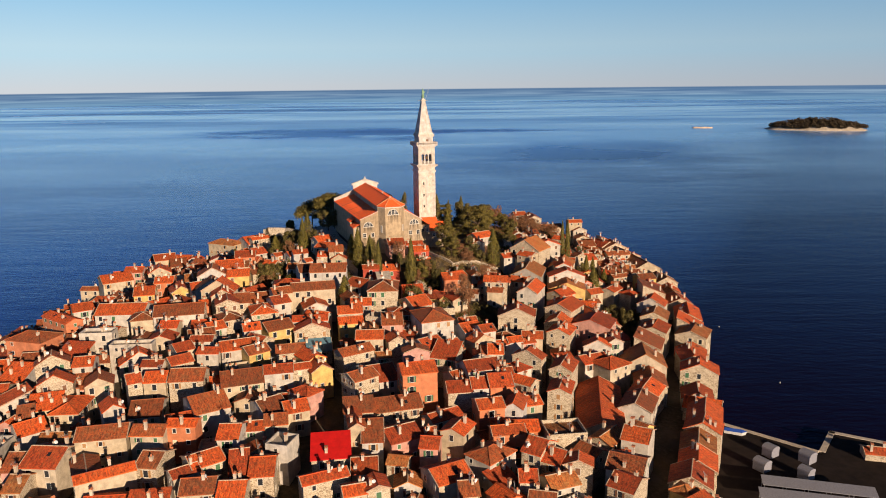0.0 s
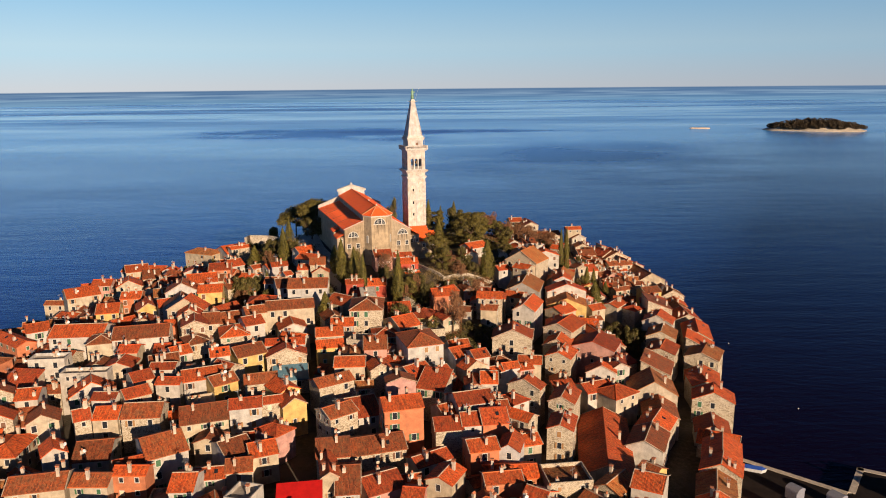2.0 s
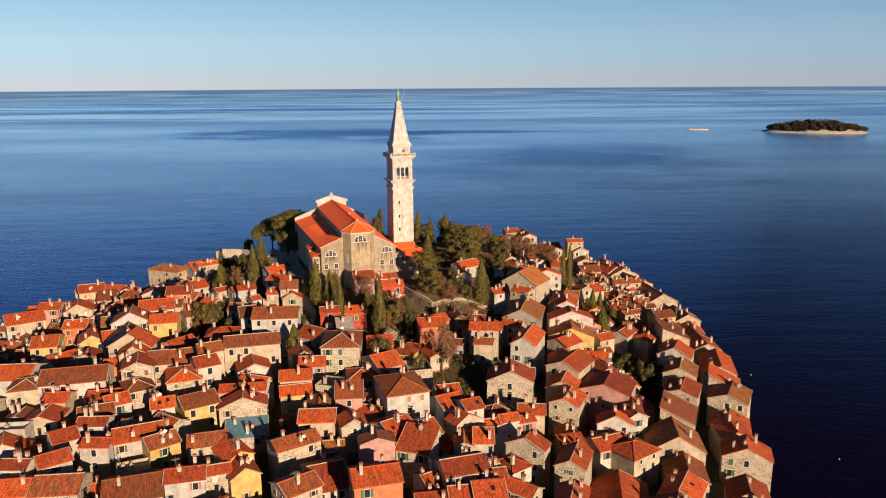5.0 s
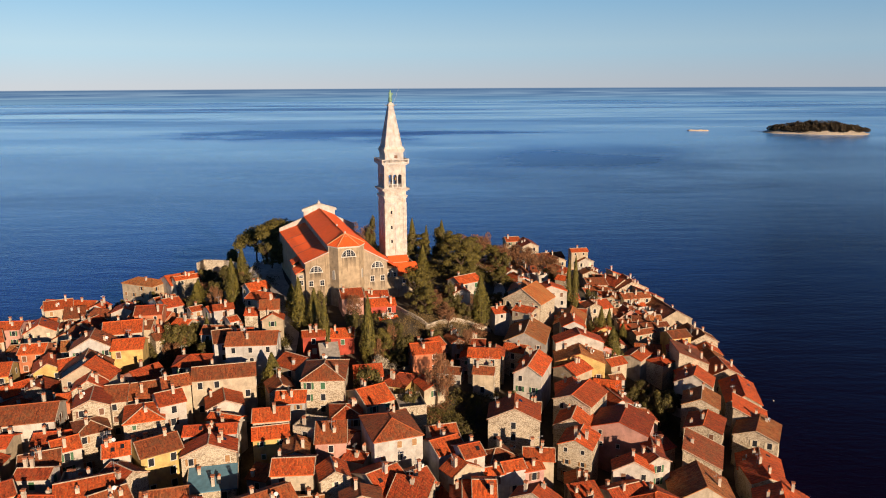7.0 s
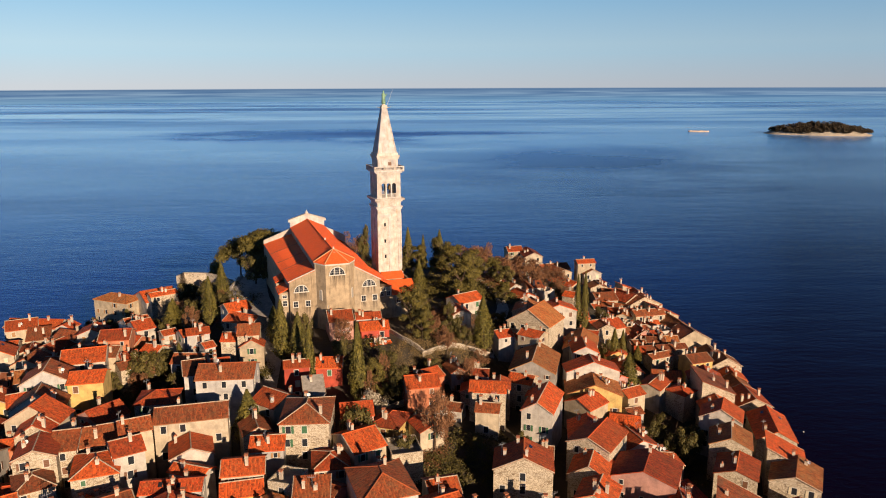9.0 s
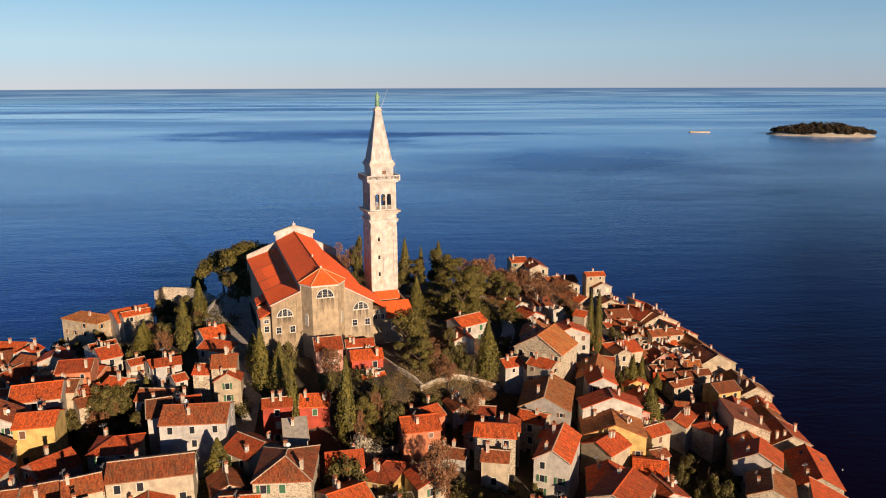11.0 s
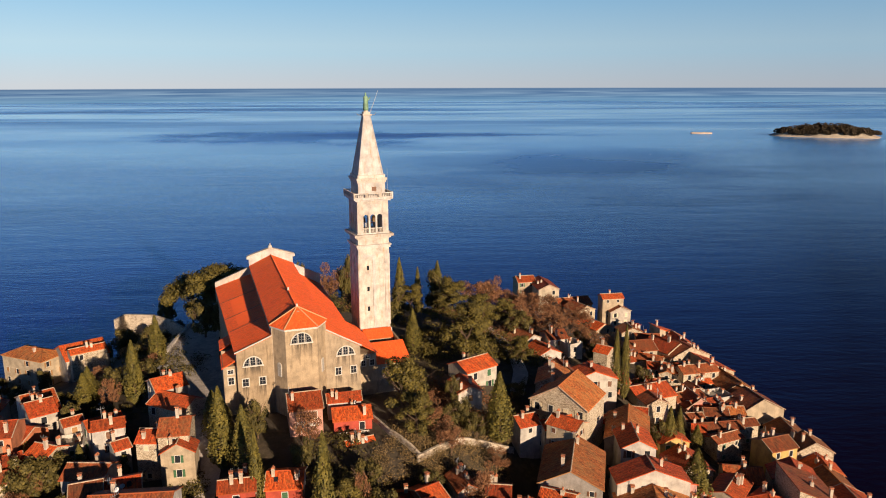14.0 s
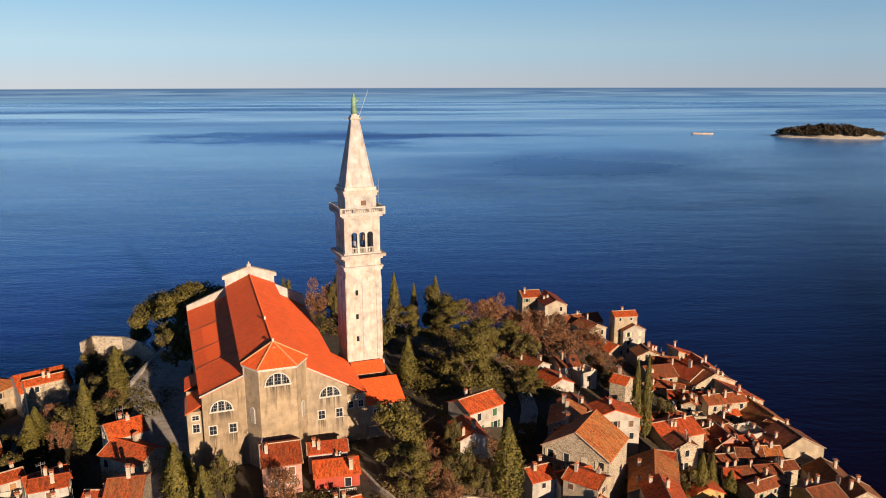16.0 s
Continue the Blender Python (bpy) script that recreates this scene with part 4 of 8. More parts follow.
TREE_LOOK = {"cypress": (CYPRESS, 0.145, "tall dark-green cypress with a dense narrow crown", "cypress tree"),
             "pine": (PINE, 0.20, "large dark-green pine with tiered clumps of needles", "pine tree"),
             "umbrella": (PINE, 0.22, "broad umbrella pine with a flat spreading crown", "pine tree"),
             "broad": (OLIVE, 0.15, "bushy evergreen tree in a hillside garden", "tree"),
             "bare": (TWIG, 0.12, "leafless tree with a haze of reddish-brown twigs", "tree"),
             "blossom": (BLOSSOM, 0.13, "small garden tree covered in pale blossom", "tree")}
TREES = {}


def tree_model(kind, variant):
    """Unit-scale models: built once for each kind and variant, then shared."""
    if (kind, variant) not in TREES:
        rs = np.random.RandomState(sum(map(ord, kind)) + 31 * variant)
        h, r = {"cypress": (11.0, 1.5), "pine": (12.0, 5.0), "umbrella": (12.0, 6.5), "broad": (5.0, 2.8), "bare": (6.0, 3.2), "blossom": (4.5, 2.8)}[kind]
        mat, size, _, _ = TREE_LOOK[kind]
        t = limb_build(rs, h, r, kind).make("trunk", BARK)
        pts, ways = crown_points(rs, h, r, kind)
        v, f = leaves(pts, size, rs, 0.0, None if kind == "bare" else ways)
        c = mesh_ob("crown", v, f, mat)
        TREES[(kind, variant)] = (t.data, c.data, h, r)
        bpy.data.objects.remove(t)
        bpy.data.objects.remove(c)
    return TREES[(kind, variant)]


tree_rng = random.Random(5)


def tree(kind, x, y, h, r, dz=0.0):
    tm, cm, h0, r0 = tree_model(kind, tree_rng.randrange(4))
    t = thing("tree" if kind in ("broad", "bare", "blossom") else kind.replace("umbrella", "umbrella_pine") + ("_tree" if kind != "umbrella" else ""), x, y, ground(x, y) + dz, tree_rng.uniform(0, 360), TREE_LOOK[kind][2], TREE_LOOK[kind][3], "hillside trees")
    for name, me in (("trunk", tm), ("crown", cm)):
        o = new(name, me)
        o.parent = t
        o.scale = (r / r0, r / r0, h / h0)



# ---- church square, walls, gardens ----
def drape(name, left, right, steps, mat, lift, label, category):
    """A paved strip laid over the hill between two edge lines."""
    def along(line, t):
        k = min(int(t * (len(line) - 1)), len(line) - 2)
        f = t * (len(line) - 1) - k
        return [a + (b - a) * f for a, b in zip(line[k], line[k + 1])]
    v, f, n = [], [], 7
    for i in range(steps + 1):
        a, b = along(left, i / steps), along(right, i / steps)
        for j in range(n):
            x, y = a[0] + (b[0] - a[0]) * j / (n - 1), a[1] + (b[1] - a[1]) * j / (n - 1)
            v.append((x, y, ground(x, y) + lift))
    for i in range(steps):
        for j in range(n - 1):
            k = i * n + j
            f.append((k, k + 1, k + n + 1, k + n))
    tagged(mesh_ob(name, v, f, mat), label, category, kind="structure")


drape("pavement", [(-42, 262), (-44, 285), (-49, 300), (-55, 316), (-63, 336), (-64, 366)], [(-33, 262), (-34, 285), (-37, 300), (-41, 316), (-48, 336), (-56, 366)], 40, PAVING, 0.22, "pale flagstone ramp and square beside the church", "pavement")
drape("path", [(26, 322), (28.4, 334), (28.0, 346), (25.5, 356), (21, 368)], [(29.5, 322), (32.4, 334), (32.0, 347), (29.0, 358), (25, 371)], 26, PAVING, 0.2, "gravel park path between the pines", "path")


def wall_line(name, pts, h, w, mat, label, category="wall", top=None):
    b = Build()
    for (ax, ay), (bx, by) in zip(pts, pts[1:]):
        n = max(1, int(math.hypot(bx - ax, by - ay) / 3))
        d = Vector((bx - ax, by - ay, 0)).normalized()
        s = Vector((-d.y, d.x, 0)) * w / 2
        for k in range(n):
            p = [Vector((ax + (bx - ax) * q / n, ay + (by - ay) * q / n, 0)) for q in (k, k + 1)]
            z = [ground(q.x, q.y) for q in p]
            lo, hi = min(z) - 0.6, [(zz + h if top is None else top) + rng_w.uniform(-0.06, 0.06) for zz in z]
            c = [p[0] - s, p[1] - s, p[1] + s, p[0] + s]
            b.add([(q.x, q.y, lo) for q in c] + [(c[0].x, c[0].y, hi[0]), (c[1].x, c[1].y, hi[1]), (c[2].x, c[2].y, hi[1]), (c[3].x, c[3].y, hi[0])], [(3, 2, 1, 0), (4, 5, 6, 7), (0, 1, 5, 4), (1, 2, 6, 5), (2, 3, 7, 6), (3, 0, 4, 7)])
    ob = b.make(name, mat)
    bm = bmesh.new()
    bm.from_mesh(ob.data)
    bmesh.ops.remove_doubles(bm, verts=bm.verts, dist=0.01)
    bm.to_mesh(ob.data)
    bm.free()
    return tagged(ob, label, category, kind="structure")


rng_w = random.Random(2)
wall_line("wall_terrace", [(-44.3, 287), (-49.5, 300), (-55.5, 316), (-63.4, 336), (-64.4, 366)], 1.1, 0.7, LIMESTONE, "pale stone parapet along the edge of the church square")
wall_line("wall_garden_lower", [(-8, 262), (2, 268), (9, 277), (16, 279)], 1.5, 0.45, RUBBLE, "low rubble garden wall with a pale top")
wall_line("wall_ruin", [(-96.5, 389), (-95.5, 395), (-86, 394), (-78, 388), (-68.5, 377)], 4.2, 0.8, RUBBLE, "ruined rubble-stone wall on the seaward slope", top=27.3)
wall_line("wall_garden", [(3.5, 284.2), (7.5, 288.0), (11.7, 292.2), (17.2, 294.7), (23.9, 297.8)], 1.4, 0.5, RUBBLE, "pale rubble terrace wall across the sunny garden slope")
wall_line("wall_yard", [(-3.4, 261.9), (1.4, 258.5), (2.7, 264.4), (6.4, 267.7)], 1.4, 0.4, RUBBLE, "pale rubble wall round a back yard")
wall_line("wall_steps", [(-6, 299), (-2, 292), (4, 285)], 1.2, 0.5, RUBBLE, "stepped rubble wall beside the lane")


def shrubs(name, spots, n, seed, mat, size, label):
    """Ground cover: low clumps of leaves over patches of the hill."""
    rs = np.random.RandomState(seed)
    pts = []
    while len(pts) < n:
        x0, y0, r = spots[rs.randint(len(spots))]
        q, s = rs.uniform(0, 2 * math.pi), math.sqrt(rs.uniform(0, 1)) * r
        x, y = x0 + s * math.cos(q), y0 + s * math.sin(q)
        if coast_gap(x, y) < 3:
            continue
        g, hh = ground(x, y), rs.uniform(0.5, 1.7)
        for _ in range(44):
            d = rs.normal(size=3)
            d /= np.linalg.norm(d)
            pts.append((x + d[0] * 1.0, y + d[1] * 1.0, g + hh * 0.5 + d[2] * hh * 0.6))
    v, f = leaves(np.array(pts), size, rs)
    tagged(mesh_ob(name, v, f, mat), label, "shrubs", kind="stuff")


shrubs("undergrowth", [(-3, 268, 12), (12, 244, 9), (20, 247, 8), (7, 238, 6), (-12, 284, 8), (20, 325, 22), (-66, 305, 12), (-70, 285, 12), (-64, 275, 9), (-58, 330, 9), (-72, 345, 14), (-80, 375, 18), (66, 262, 8), (60, 245, 6), (-40, 280, 4), (-78, 262, 14), (-70, 255, 12), (-86, 272, 12)], 75000, 3, OLIVE, 0.17, "low evergreen shrubs and weeds on the garden slopes")
shrubs("dry_brush", [(3, 246, 7), (35, 360, 14), (25, 385, 22), (-20, 400, 26), (55, 385, 16), (-60, 395, 22), (12, 310, 10)], 50000, 4, TWIG, 0.15, "dry brown winter brush on the slopes")
shrubs("dry_grass", [(7, 295, 9), (3, 283, 8), (14, 288, 8), (9, 279, 8), (16, 300, 7), (1, 259, 5)], 46000, 8, DRY_GRASS, 0.11, "sunlit dry winter grass and weeds on the garden slope")
shrubs("park_thicket", [(10, 375, 22), (0, 395, 20), (-15, 390, 18), (28, 350, 12), (-45, 398, 16), (10, 345, 12)], 50000, 6, PINE, 0.2, "dark evergreen thicket behind the bell tower")


# ---- islands out at sea ----
def isle(x, y, length, width, high, rz, woods, seed, label):
    rs = np.random.RandomState(seed)
    t = thing("island", x, y, 0, rz, label, "island")
    n, rings = 40, [(1.0, -0.6), (0.97, 0.3), (0.92, 0.8), (0.8, 0.45), (0.5, 0.8), (0.0, 1.0)]
    v, f = [], []
    for s, h in rings[:-1]:
        for k in range(n):
            q = 2 * math.pi * k / n
            wob = 1 + 0.05 * math.sin(3 * q + seed) + 0.04 * math.sin(7 * q) + rs.uniform(-0.012, 0.012)
            z = {1.0: -3.0, 0.97: 0.8, 0.92: 2.4}.get(s, h * high)
            v.append((math.cos(q) * length / 2 * s * wob, math.sin(q) * width / 2 * s * wob, z + rs.uniform(-0.4, 0.4) * (s < 0.99)))
    v.append((0, 0, high))
    for r in range(len(rings) - 2):
        f += [(r * n + k, r * n + (k + 1) % n, (r + 1) * n + (k + 1) % n, (r + 1) * n + k) for k in range(n)]
    last = (len(rings) - 2) * n
    f += [(last + k, last + (k + 1) % n, len(v) - 1) for k in range(n)]
    mesh_ob("rock", v, f, RUBBLE, t, "pale rocky shore")
    if woods:
        pts = []
        for _ in range(330):
            q, s = rs.uniform(0, 2 * math.pi), math.sqrt(rs.uniform(0, 1)) * 0.9
            cx, cy = math.cos(q) * s * length / 2, math.sin(q) * s * width / 2
            h, r = rs.uniform(9, 19) * (1.1 - 0.5 * s * s), rs.uniform(4.5, 8)
            d = rs.normal(size=(70, 3))
            d /= np.linalg.norm(d, axis=1)[:, None]
            d[:, 2] *= 0.62
            g = high * (1 - s) * 0.8 + 1.5
            pts.append(np.array([cx, cy, g + h * 0.55]) + d * np.array([r, r, h * 0.5]) * rs.uniform(0.7, 1, 70)[:, None])
        v, f = leaves(np.concatenate(pts), 1.5, rs)
        tagged(mesh_ob("wood", v, f, FAR_PINE, t, "dense dark pine wood"), kind="stuff")


isle(808, 1600, 205, 90, 15, -24, True, 4, "wooded island with a pale rocky shore far out in the bay")
isle(597, 1702, 46, 18, 2.6, -10, False, 9, "bare pale rock islet in the open sea")


# ---- quay ----
def quay():
    b = Build()
    edge = [(84, 205), (104, 187), (113, 199), (127, 191), (150, 150)]
    for (ax, ay), (bx, by) in zip(edge, edge[1:]):
        d = Vector((bx - ax, by - ay, 0)).normalized()
        s = Vector((d.y, -d.x, 0))
        c = [Vector((ax, ay, 0)), Vector((bx, by, 0)), Vector((bx, by, 0)) + s * -0.0 + s * 1.6, Vector((ax, ay, 0)) + s * 1.6]
        v = [(q.x, q.y, z) for z in (-2.5, 2.0) for q in c]
        b.add(v, [(0, 1, 2, 3), (7, 6, 5, 4), (4, 5, 1, 0), (5, 6, 2, 1), (6, 7, 3, 2), (7, 4, 0, 3)])
    tagged(b.make("quay_edge", ASHLAR), "grey stone quay edge along the harbour water", "quay", kind="structure")
    apron = mesh_ob("quay_floor", [(55, 142, 1.85), (128, 100, 1.85), (148, 150, 1.85), (126, 190, 1.85), (113, 197.5, 1.85), (104, 185.5, 1.85), (84.5, 203.6, 1.85), (79.5, 204, 1.85), (75, 194, 1.85), (65.5, 172, 1.85)], [(0, 1, 2, 3, 4, 5, 6, 7, 8, 9)], ASPHALT)
    tagged(apron, "paved quayside market square, its shade put into the dark colour", "pavement", kind="structure")
    cloth = plain_mat("awning_cloth", (0.22, 0.225, 0.27), 0.8)
    for x, y, rz, w, d in ((89.5, 185, 32, 3.4, 3.0), (84, 177.5, 32, 3.2, 3.4), (98, 181.5, 32, 3.4, 3.2), (93.5, 173, 32, 3.0, 3.0)):
        t = thing("market_stall", x, y, 1.85, rz, "closed market stall with a pale grey arched canopy", "market stall", "quay stalls")
        Build().box(-w / 2, -d / 2, 0, w / 2, d / 2, 2.3).make("stall_body", cloth, t)
        r = Build()
        arc = [(w / 2 * math.cos(q), 2.3 + 0.9 * math.sin(q)) for q in np.linspace(0, math.pi, 9)]
        r.plate([(w / 2, 2.2), *arc[1:-1], (-w / 2, 2.2)][::1], -d / 2 - 0.15, d / 2 + 0.15)
        r.make("canopy", cloth, t)
    for x, y, rz, w in ((92, 164, -15, 26), (88, 158.5, -15, 24)):
        t = thing("market_roof", x, y, 1.85, rz, "long pale grey market roof on thin posts", "market roof", "quay roofs")
        slab("roof_panel", [((-w / 2, -2, 2.7), (w / 2, -2, 2.7), (w / 2, 2, 3.3), (-w / 2, 2, 3.3))], cloth, t, 0.12)
        for k in range(6):
            for s in (-1.8, 1.8):
                part_at(Build().tube((0, 0, 0), (0, 0, 2.75 if s < 0 else 3.2), 0.06, 0.06, 6).make("post", METAL, t), -w / 2 + 0.4 + k * (w - 0.8) / 5, s, 0)
    t = thing("boat", 84.6, 198.2, 1.85, -25, "small boat under a bright blue cover on the quay", "boat")
    v = [(-2.6, -0.9, 0), (2.2, -0.9, 0), (3.2, 0, 0.1), (2.2, 0.9, 0), (-2.6, 0.9, 0), (-2.7, -1.1, 0.9), (2.3, -1.1, 1.0), (3.6, 0, 1.2), (2.3, 1.1, 1.0), (-2.7, 1.1, 0.9)]
    Build().add(v, [(4, 3, 2, 1, 0), (5, 6, 7, 8, 9), (0, 1, 6, 5), (1, 2, 7, 6), (2, 3, 8, 7), (3, 4, 9, 8), (4, 0, 5, 9)]).make("hull", plain_mat("boat_white", (0.6, 0.6, 0.6), 0.4), t)
    Build().add([(-2.7, -1.15, 0.92), (2.3, -1.15, 1.02), (3.5, 0, 1.22), (2.3, 1.15, 1.02), (-2.7, 1.15, 0.92), (-2.5, 0, 1.5), (2.2, 0, 1.6)], [(0, 1, 6, 5), (1, 2, 6), (2, 3, 6), (3, 4, 5, 6), (4, 0, 5), (4, 3, 2, 1, 0)]).make("cover", plain_mat("blue_tarpaulin", (0.02, 0.08, 0.42), 0.6), t)


quay()
for bx, by in ((116.7, 239.1), (118, 300)):
    t = thing("buoy", bx, by, 0, 0, "small white mooring buoy afloat", "buoy", "mooring buoys")
    Build().tube((0, 0, -0.2), (0, 0, 0.15), 0.20, 0.26, 8).tube((0, 0, 0.15), (0, 0, 0.36), 0.26, 0.10, 8).make("float", plain_mat("buoy_white", (0.45, 0.45, 0.44), 0.5), t)
tree("cypress", -60.9, 313.3, 15.8, 2.4)
tree("cypress", -62.3, 332.4, 13.8, 2.3)
tree("cypress", -74.5, 320.1, 10.4, 2.4)
tree("cypress", -33.6, 283.5, 16.9, 2.5)
tree("cypress", -28.7, 280.8, 14.5, 2.4)
tree("cypress", -24.6, 272.3, 16.9, 1.5)
tree("cypress", -12.0, 266.4, 21.0, 2.2)
tree("cypress", 2.2, 339.8, 11.9, 2.1)
tree("cypress", 55.7, 335.7, 19.1, 1.5)
tree("cypress", 58.1, 335.4, 21.0, 1.5)
tree("cypress", 62.5, 311.7, 12.8, 1.9)
tree("cypress", 20.8, 298.4, 16.2, 3.1)
tree("cypress", -59.1, 293.4, 6.3, 1.4)
tree("cypress", -3.2, 408.0, 20.3, 2.4)
tree("cypress", 3.2, 408.0, 16.8, 1.7)
tree("cypress", 10.3, 408.0, 19.0, 2.6)
tree("broad", -38.1, 408.0, 17.1, 2.4)
tree("bare", -27.3, 408.0, 16.9, 6.5)
tree("broad", -22.4, 408.0, 21.0, 3.7)
tree("pine", 0.5, 299.5, 14.4, 6.8)
tree("pine", 3.5, 291.5, 9.5, 4.6)
tree("broad", -91.0, 383.0, 9.0, 4.6)
tree("broad", -83.0, 379.0, 8.5, 4.6)
tree("broad", -76.0, 373.0, 5.5, 3.6)
tree("bare", -17.5, 287.5, 8.0, 3.4)
tree("broad", -61.5, 367.0, 8.5, 5.2)
tree("bare", 8.5, 250.5, 9.5, 3.2)
tree("broad", 15.5, 246.5, 3.6, 1.6)
tree("broad", 26.5, 251.5, 5.0, 2.2)
tree("bare", 44.0, 418.0, 9.0, 6.0)
tree("bare", 50.0, 408.0, 8.0, 5.5)
tree("bare", 37.0, 425.0, 9.0, 6.0)
tree("bare", 60.0, 392.0, 7.0, 4.5)
tree("pine", 16.5, 334.0, 15.6, 7.4)
tree("pine", 19.5, 352.0, 13.0, 6.8)
tree("broad", 11.3, 408.0, 15.7, 7.6)
tree("broad", -4.3, 365.1, 11.3, 5.5)
tree("bare", 24.2, 392.3, 12.6, 8.2)
tree("bare", 34.6, 376.8, 9.0, 6.7)
tree("bare", 46.0, 374.0, 9.5, 6.5)
tree("pine", 31.4, 343.0, 7.0, 4.2)
tree("bare", 57.5, 361.0, 7.0, 3.6)
tree("umbrella", -57.3, 373.5, 15.9, 10.3)
tree("umbrella", -69.2, 384.0, 18.8, 9.3)
tree("umbrella", -64.6, 384.0, 17.5, 8.8)
tree("broad", -58.5, 319.7, 7.7, 3.7)
tree("broad", -69.7, 321.3, 7.8, 3.7)
tree("broad", -65.9, 307.5, 5.9, 2.8)
tree("broad", -70.9, 281.9, 9.7, 4.2)
tree("broad", -78.6, 280.4, 7.8, 3.6)
tree("broad", -65.3, 284.2, 7.9, 3.6)
tree("broad", -114.0, 338.1, 8.6, 4.1)
tree("broad", -18.0, 280.7, 7.6, 2.4)
tree("pine", -7.7, 268.3, 10.8, 4.4)
tree("broad", -2.2, 267.9, 9.6, 3.9)
tree("broad", -5.9, 275.2, 7.5, 3.5)
tree("bare", 10.1, 288.3, 6.7, 3.1)
tree("bare", 14.9, 275.3, 10.2, 3.5)
tree("broad", 5.6, 277.9, 5.1, 2.9)
tree("broad", 60.2, 312.5, 8.6, 2.9)
tree("broad", 66.6, 346.9, 7.3, 3.4)
tree("blossom", -8.7, 260.6, 7.6, 4.3)
tree("broad", -0.3, 241.7, 8.4, 3.2)
tree("bare", 6.2, 245.3, 14.2, 4.0)
tree("broad", -11.9, 256.3, 6.0, 2.8)
tree("cypress", -34.8, 249.6, 13.6, 3.1)
tree("bare", -31.0, 247.3, 6.4, 2.0)
tree("broad", -68.1, 283.1, 8.4, 4.0)
tree("broad", -62.0, 284.3, 5.9, 3.2)
tree("broad", -117.9, 357.3, 6.8, 3.2)
tree("cypress", 61.9, 293.1, 14.3, 3.4)
tree("broad", 66.6, 276.4, 6.8, 3.2)
tree("broad", 66.2, 264.9, 9.7, 3.7)
tree("broad", 73.3, 269.9, 8.3, 3.1)
tree("broad", 61.3, 268.9, 6.6, 3.4)
tree("broad", -10.1, 247.8, 11.0, 4.4)
tree("broad", -86.9, 212.1, 4.8, 2.2)
tree("broad", -92.5, 250.0, 3.7, 2.7)
tree("broad", 68.1, 262.7, 9.9, 3.8)
tree("broad", -50.1, 352.2, 11.5, 4.3)
tree("broad", -56.1, 352.4, 10.7, 5.1)
tree("pine", -85.6, 408.0, 17.3, 5.4)
tree("broad", -70.2, 345.5, 7.0, 4.2)
tree("bare", -6.1, 268.5, 12.0, 2.2)
tree("bare", -9.7, 265.9, 9.5, 2.2)
tree("cypress", -74.4, 317.2, 10.0, 2.6)
tree("broad", -71.9, 305.9, 8.2, 2.7)
tree("cypress", -35.5, 292.5, 8.7, 2.2)
tree("broad", -28.5, 291.6, 8.7, 2.4)
tree("broad", -58.7, 281.3, 7.5, 2.5)
tree("broad", -69.8, 280.6, 6.3, 3.4)
tree("broad", -53.9, 285.9, 5.1, 2.4)
tree("broad", -66.6, 289.2, 5.2, 2.4)
tree("bare", -67.4, 315.6, 7.4, 2.8)
tree("bare", -76.4, 331.0, 6.4, 2.7)
tree("broad", 8.4, 295.0, 5.4, 3.8)
tree("broad", 14.9, 298.3, 4.1, 2.6)
tree("bare", 19.3, 289.5, 5.3, 3.1)
tree("bare", 5.9, 299.9, 5.5, 2.6)
tree("broad", 53.7, 369.9, 5.8, 3.7)
tree("broad", 56.7, 362.5, 5.6, 3.6)
tree("bare", 48.5, 383.9, 7.1, 7.6)
tree("bare", 42.4, 393.6, 8.3, 6.2)
tree("bare", 37.3, 408.0, 8.9, 5.6)
tree("bare", 28.8, 408.0, 13.9, 5.6)
tree("bare", 58.5, 401.0, 7.7, 5.5)
tree("bare", 55.5, 368.4, 7.2, 3.6)
tree("broad", 33.8, 364.7, 8.1, 4.6)
tree("pine", 20.3, 352.3, 13.5, 6.5)
tree("pine", 30.4, 374.8, 9.3, 5.7)
tree("broad", 12.2, 298.0, 6.2, 3.1)
tree("broad", 15.6, 295.3, 6.3, 3.0)
tree("broad", 30.1, 339.2, 4.3, 3.0)
tree("broad", 27.5, 321.3, 3.5, 3.0)
tree("broad", 11.0, 306.6, 6.5, 2.0)
tree("bare", 8.4, 292.0, 6.7, 3.4)
tree("cypress", 65.9, 314.8, 11.8, 1.6)
tree("cypress", 72.0, 318.9, 6.5, 1.5)
tree("bare", -61.6, 324.9, 7.1, 3.6)
tree("broad", -68.2, 334.7, 5.5, 2.8)
tree("broad", -71.3, 325.8, 4.6, 3.1)
tree("broad", -104.4, 388.8, 4.6, 3.4)
tree("broad", -81.6, 321.9, 5.2, 3.6)
tree("broad", -108.8, 408.0, 21.0, 2.8)
tree("broad", -89.4, 408.0, 12.8, 3.4)
tree("broad", -67.0, 302.5, 2.5, 2.1)
tree("broad", -30.3, 291.3, 7.7, 2.9)
tree("cypress", -37.2, 291.7, 11.1, 2.4)
tree("broad", 60.2, 312.7, 3.9, 1.8)
tree("pine", 1.4, 371.4, 9.9, 5.5)
tree("pine", 14.8, 388.9, 12.5, 6.9)
tree("broad", 56.1, 359.9, 5.7, 3.0)
tree("broad", -86.7, 296.7, 6.5, 3.4)
tree("broad", -75.3, 294.0, 7.1, 3.7)
tree("broad", -66.8, 286.4, 7.5, 3.8)
tree("broad", -59.2, 275.1, 6.5, 3.0)
tree("bare", -69.0, 275.5, 6.5, 3.6)
tree("broad", -76.6, 278.9, 5.3, 3.0)
tree("broad", -63.6, 274.2, 5.2, 3.3)
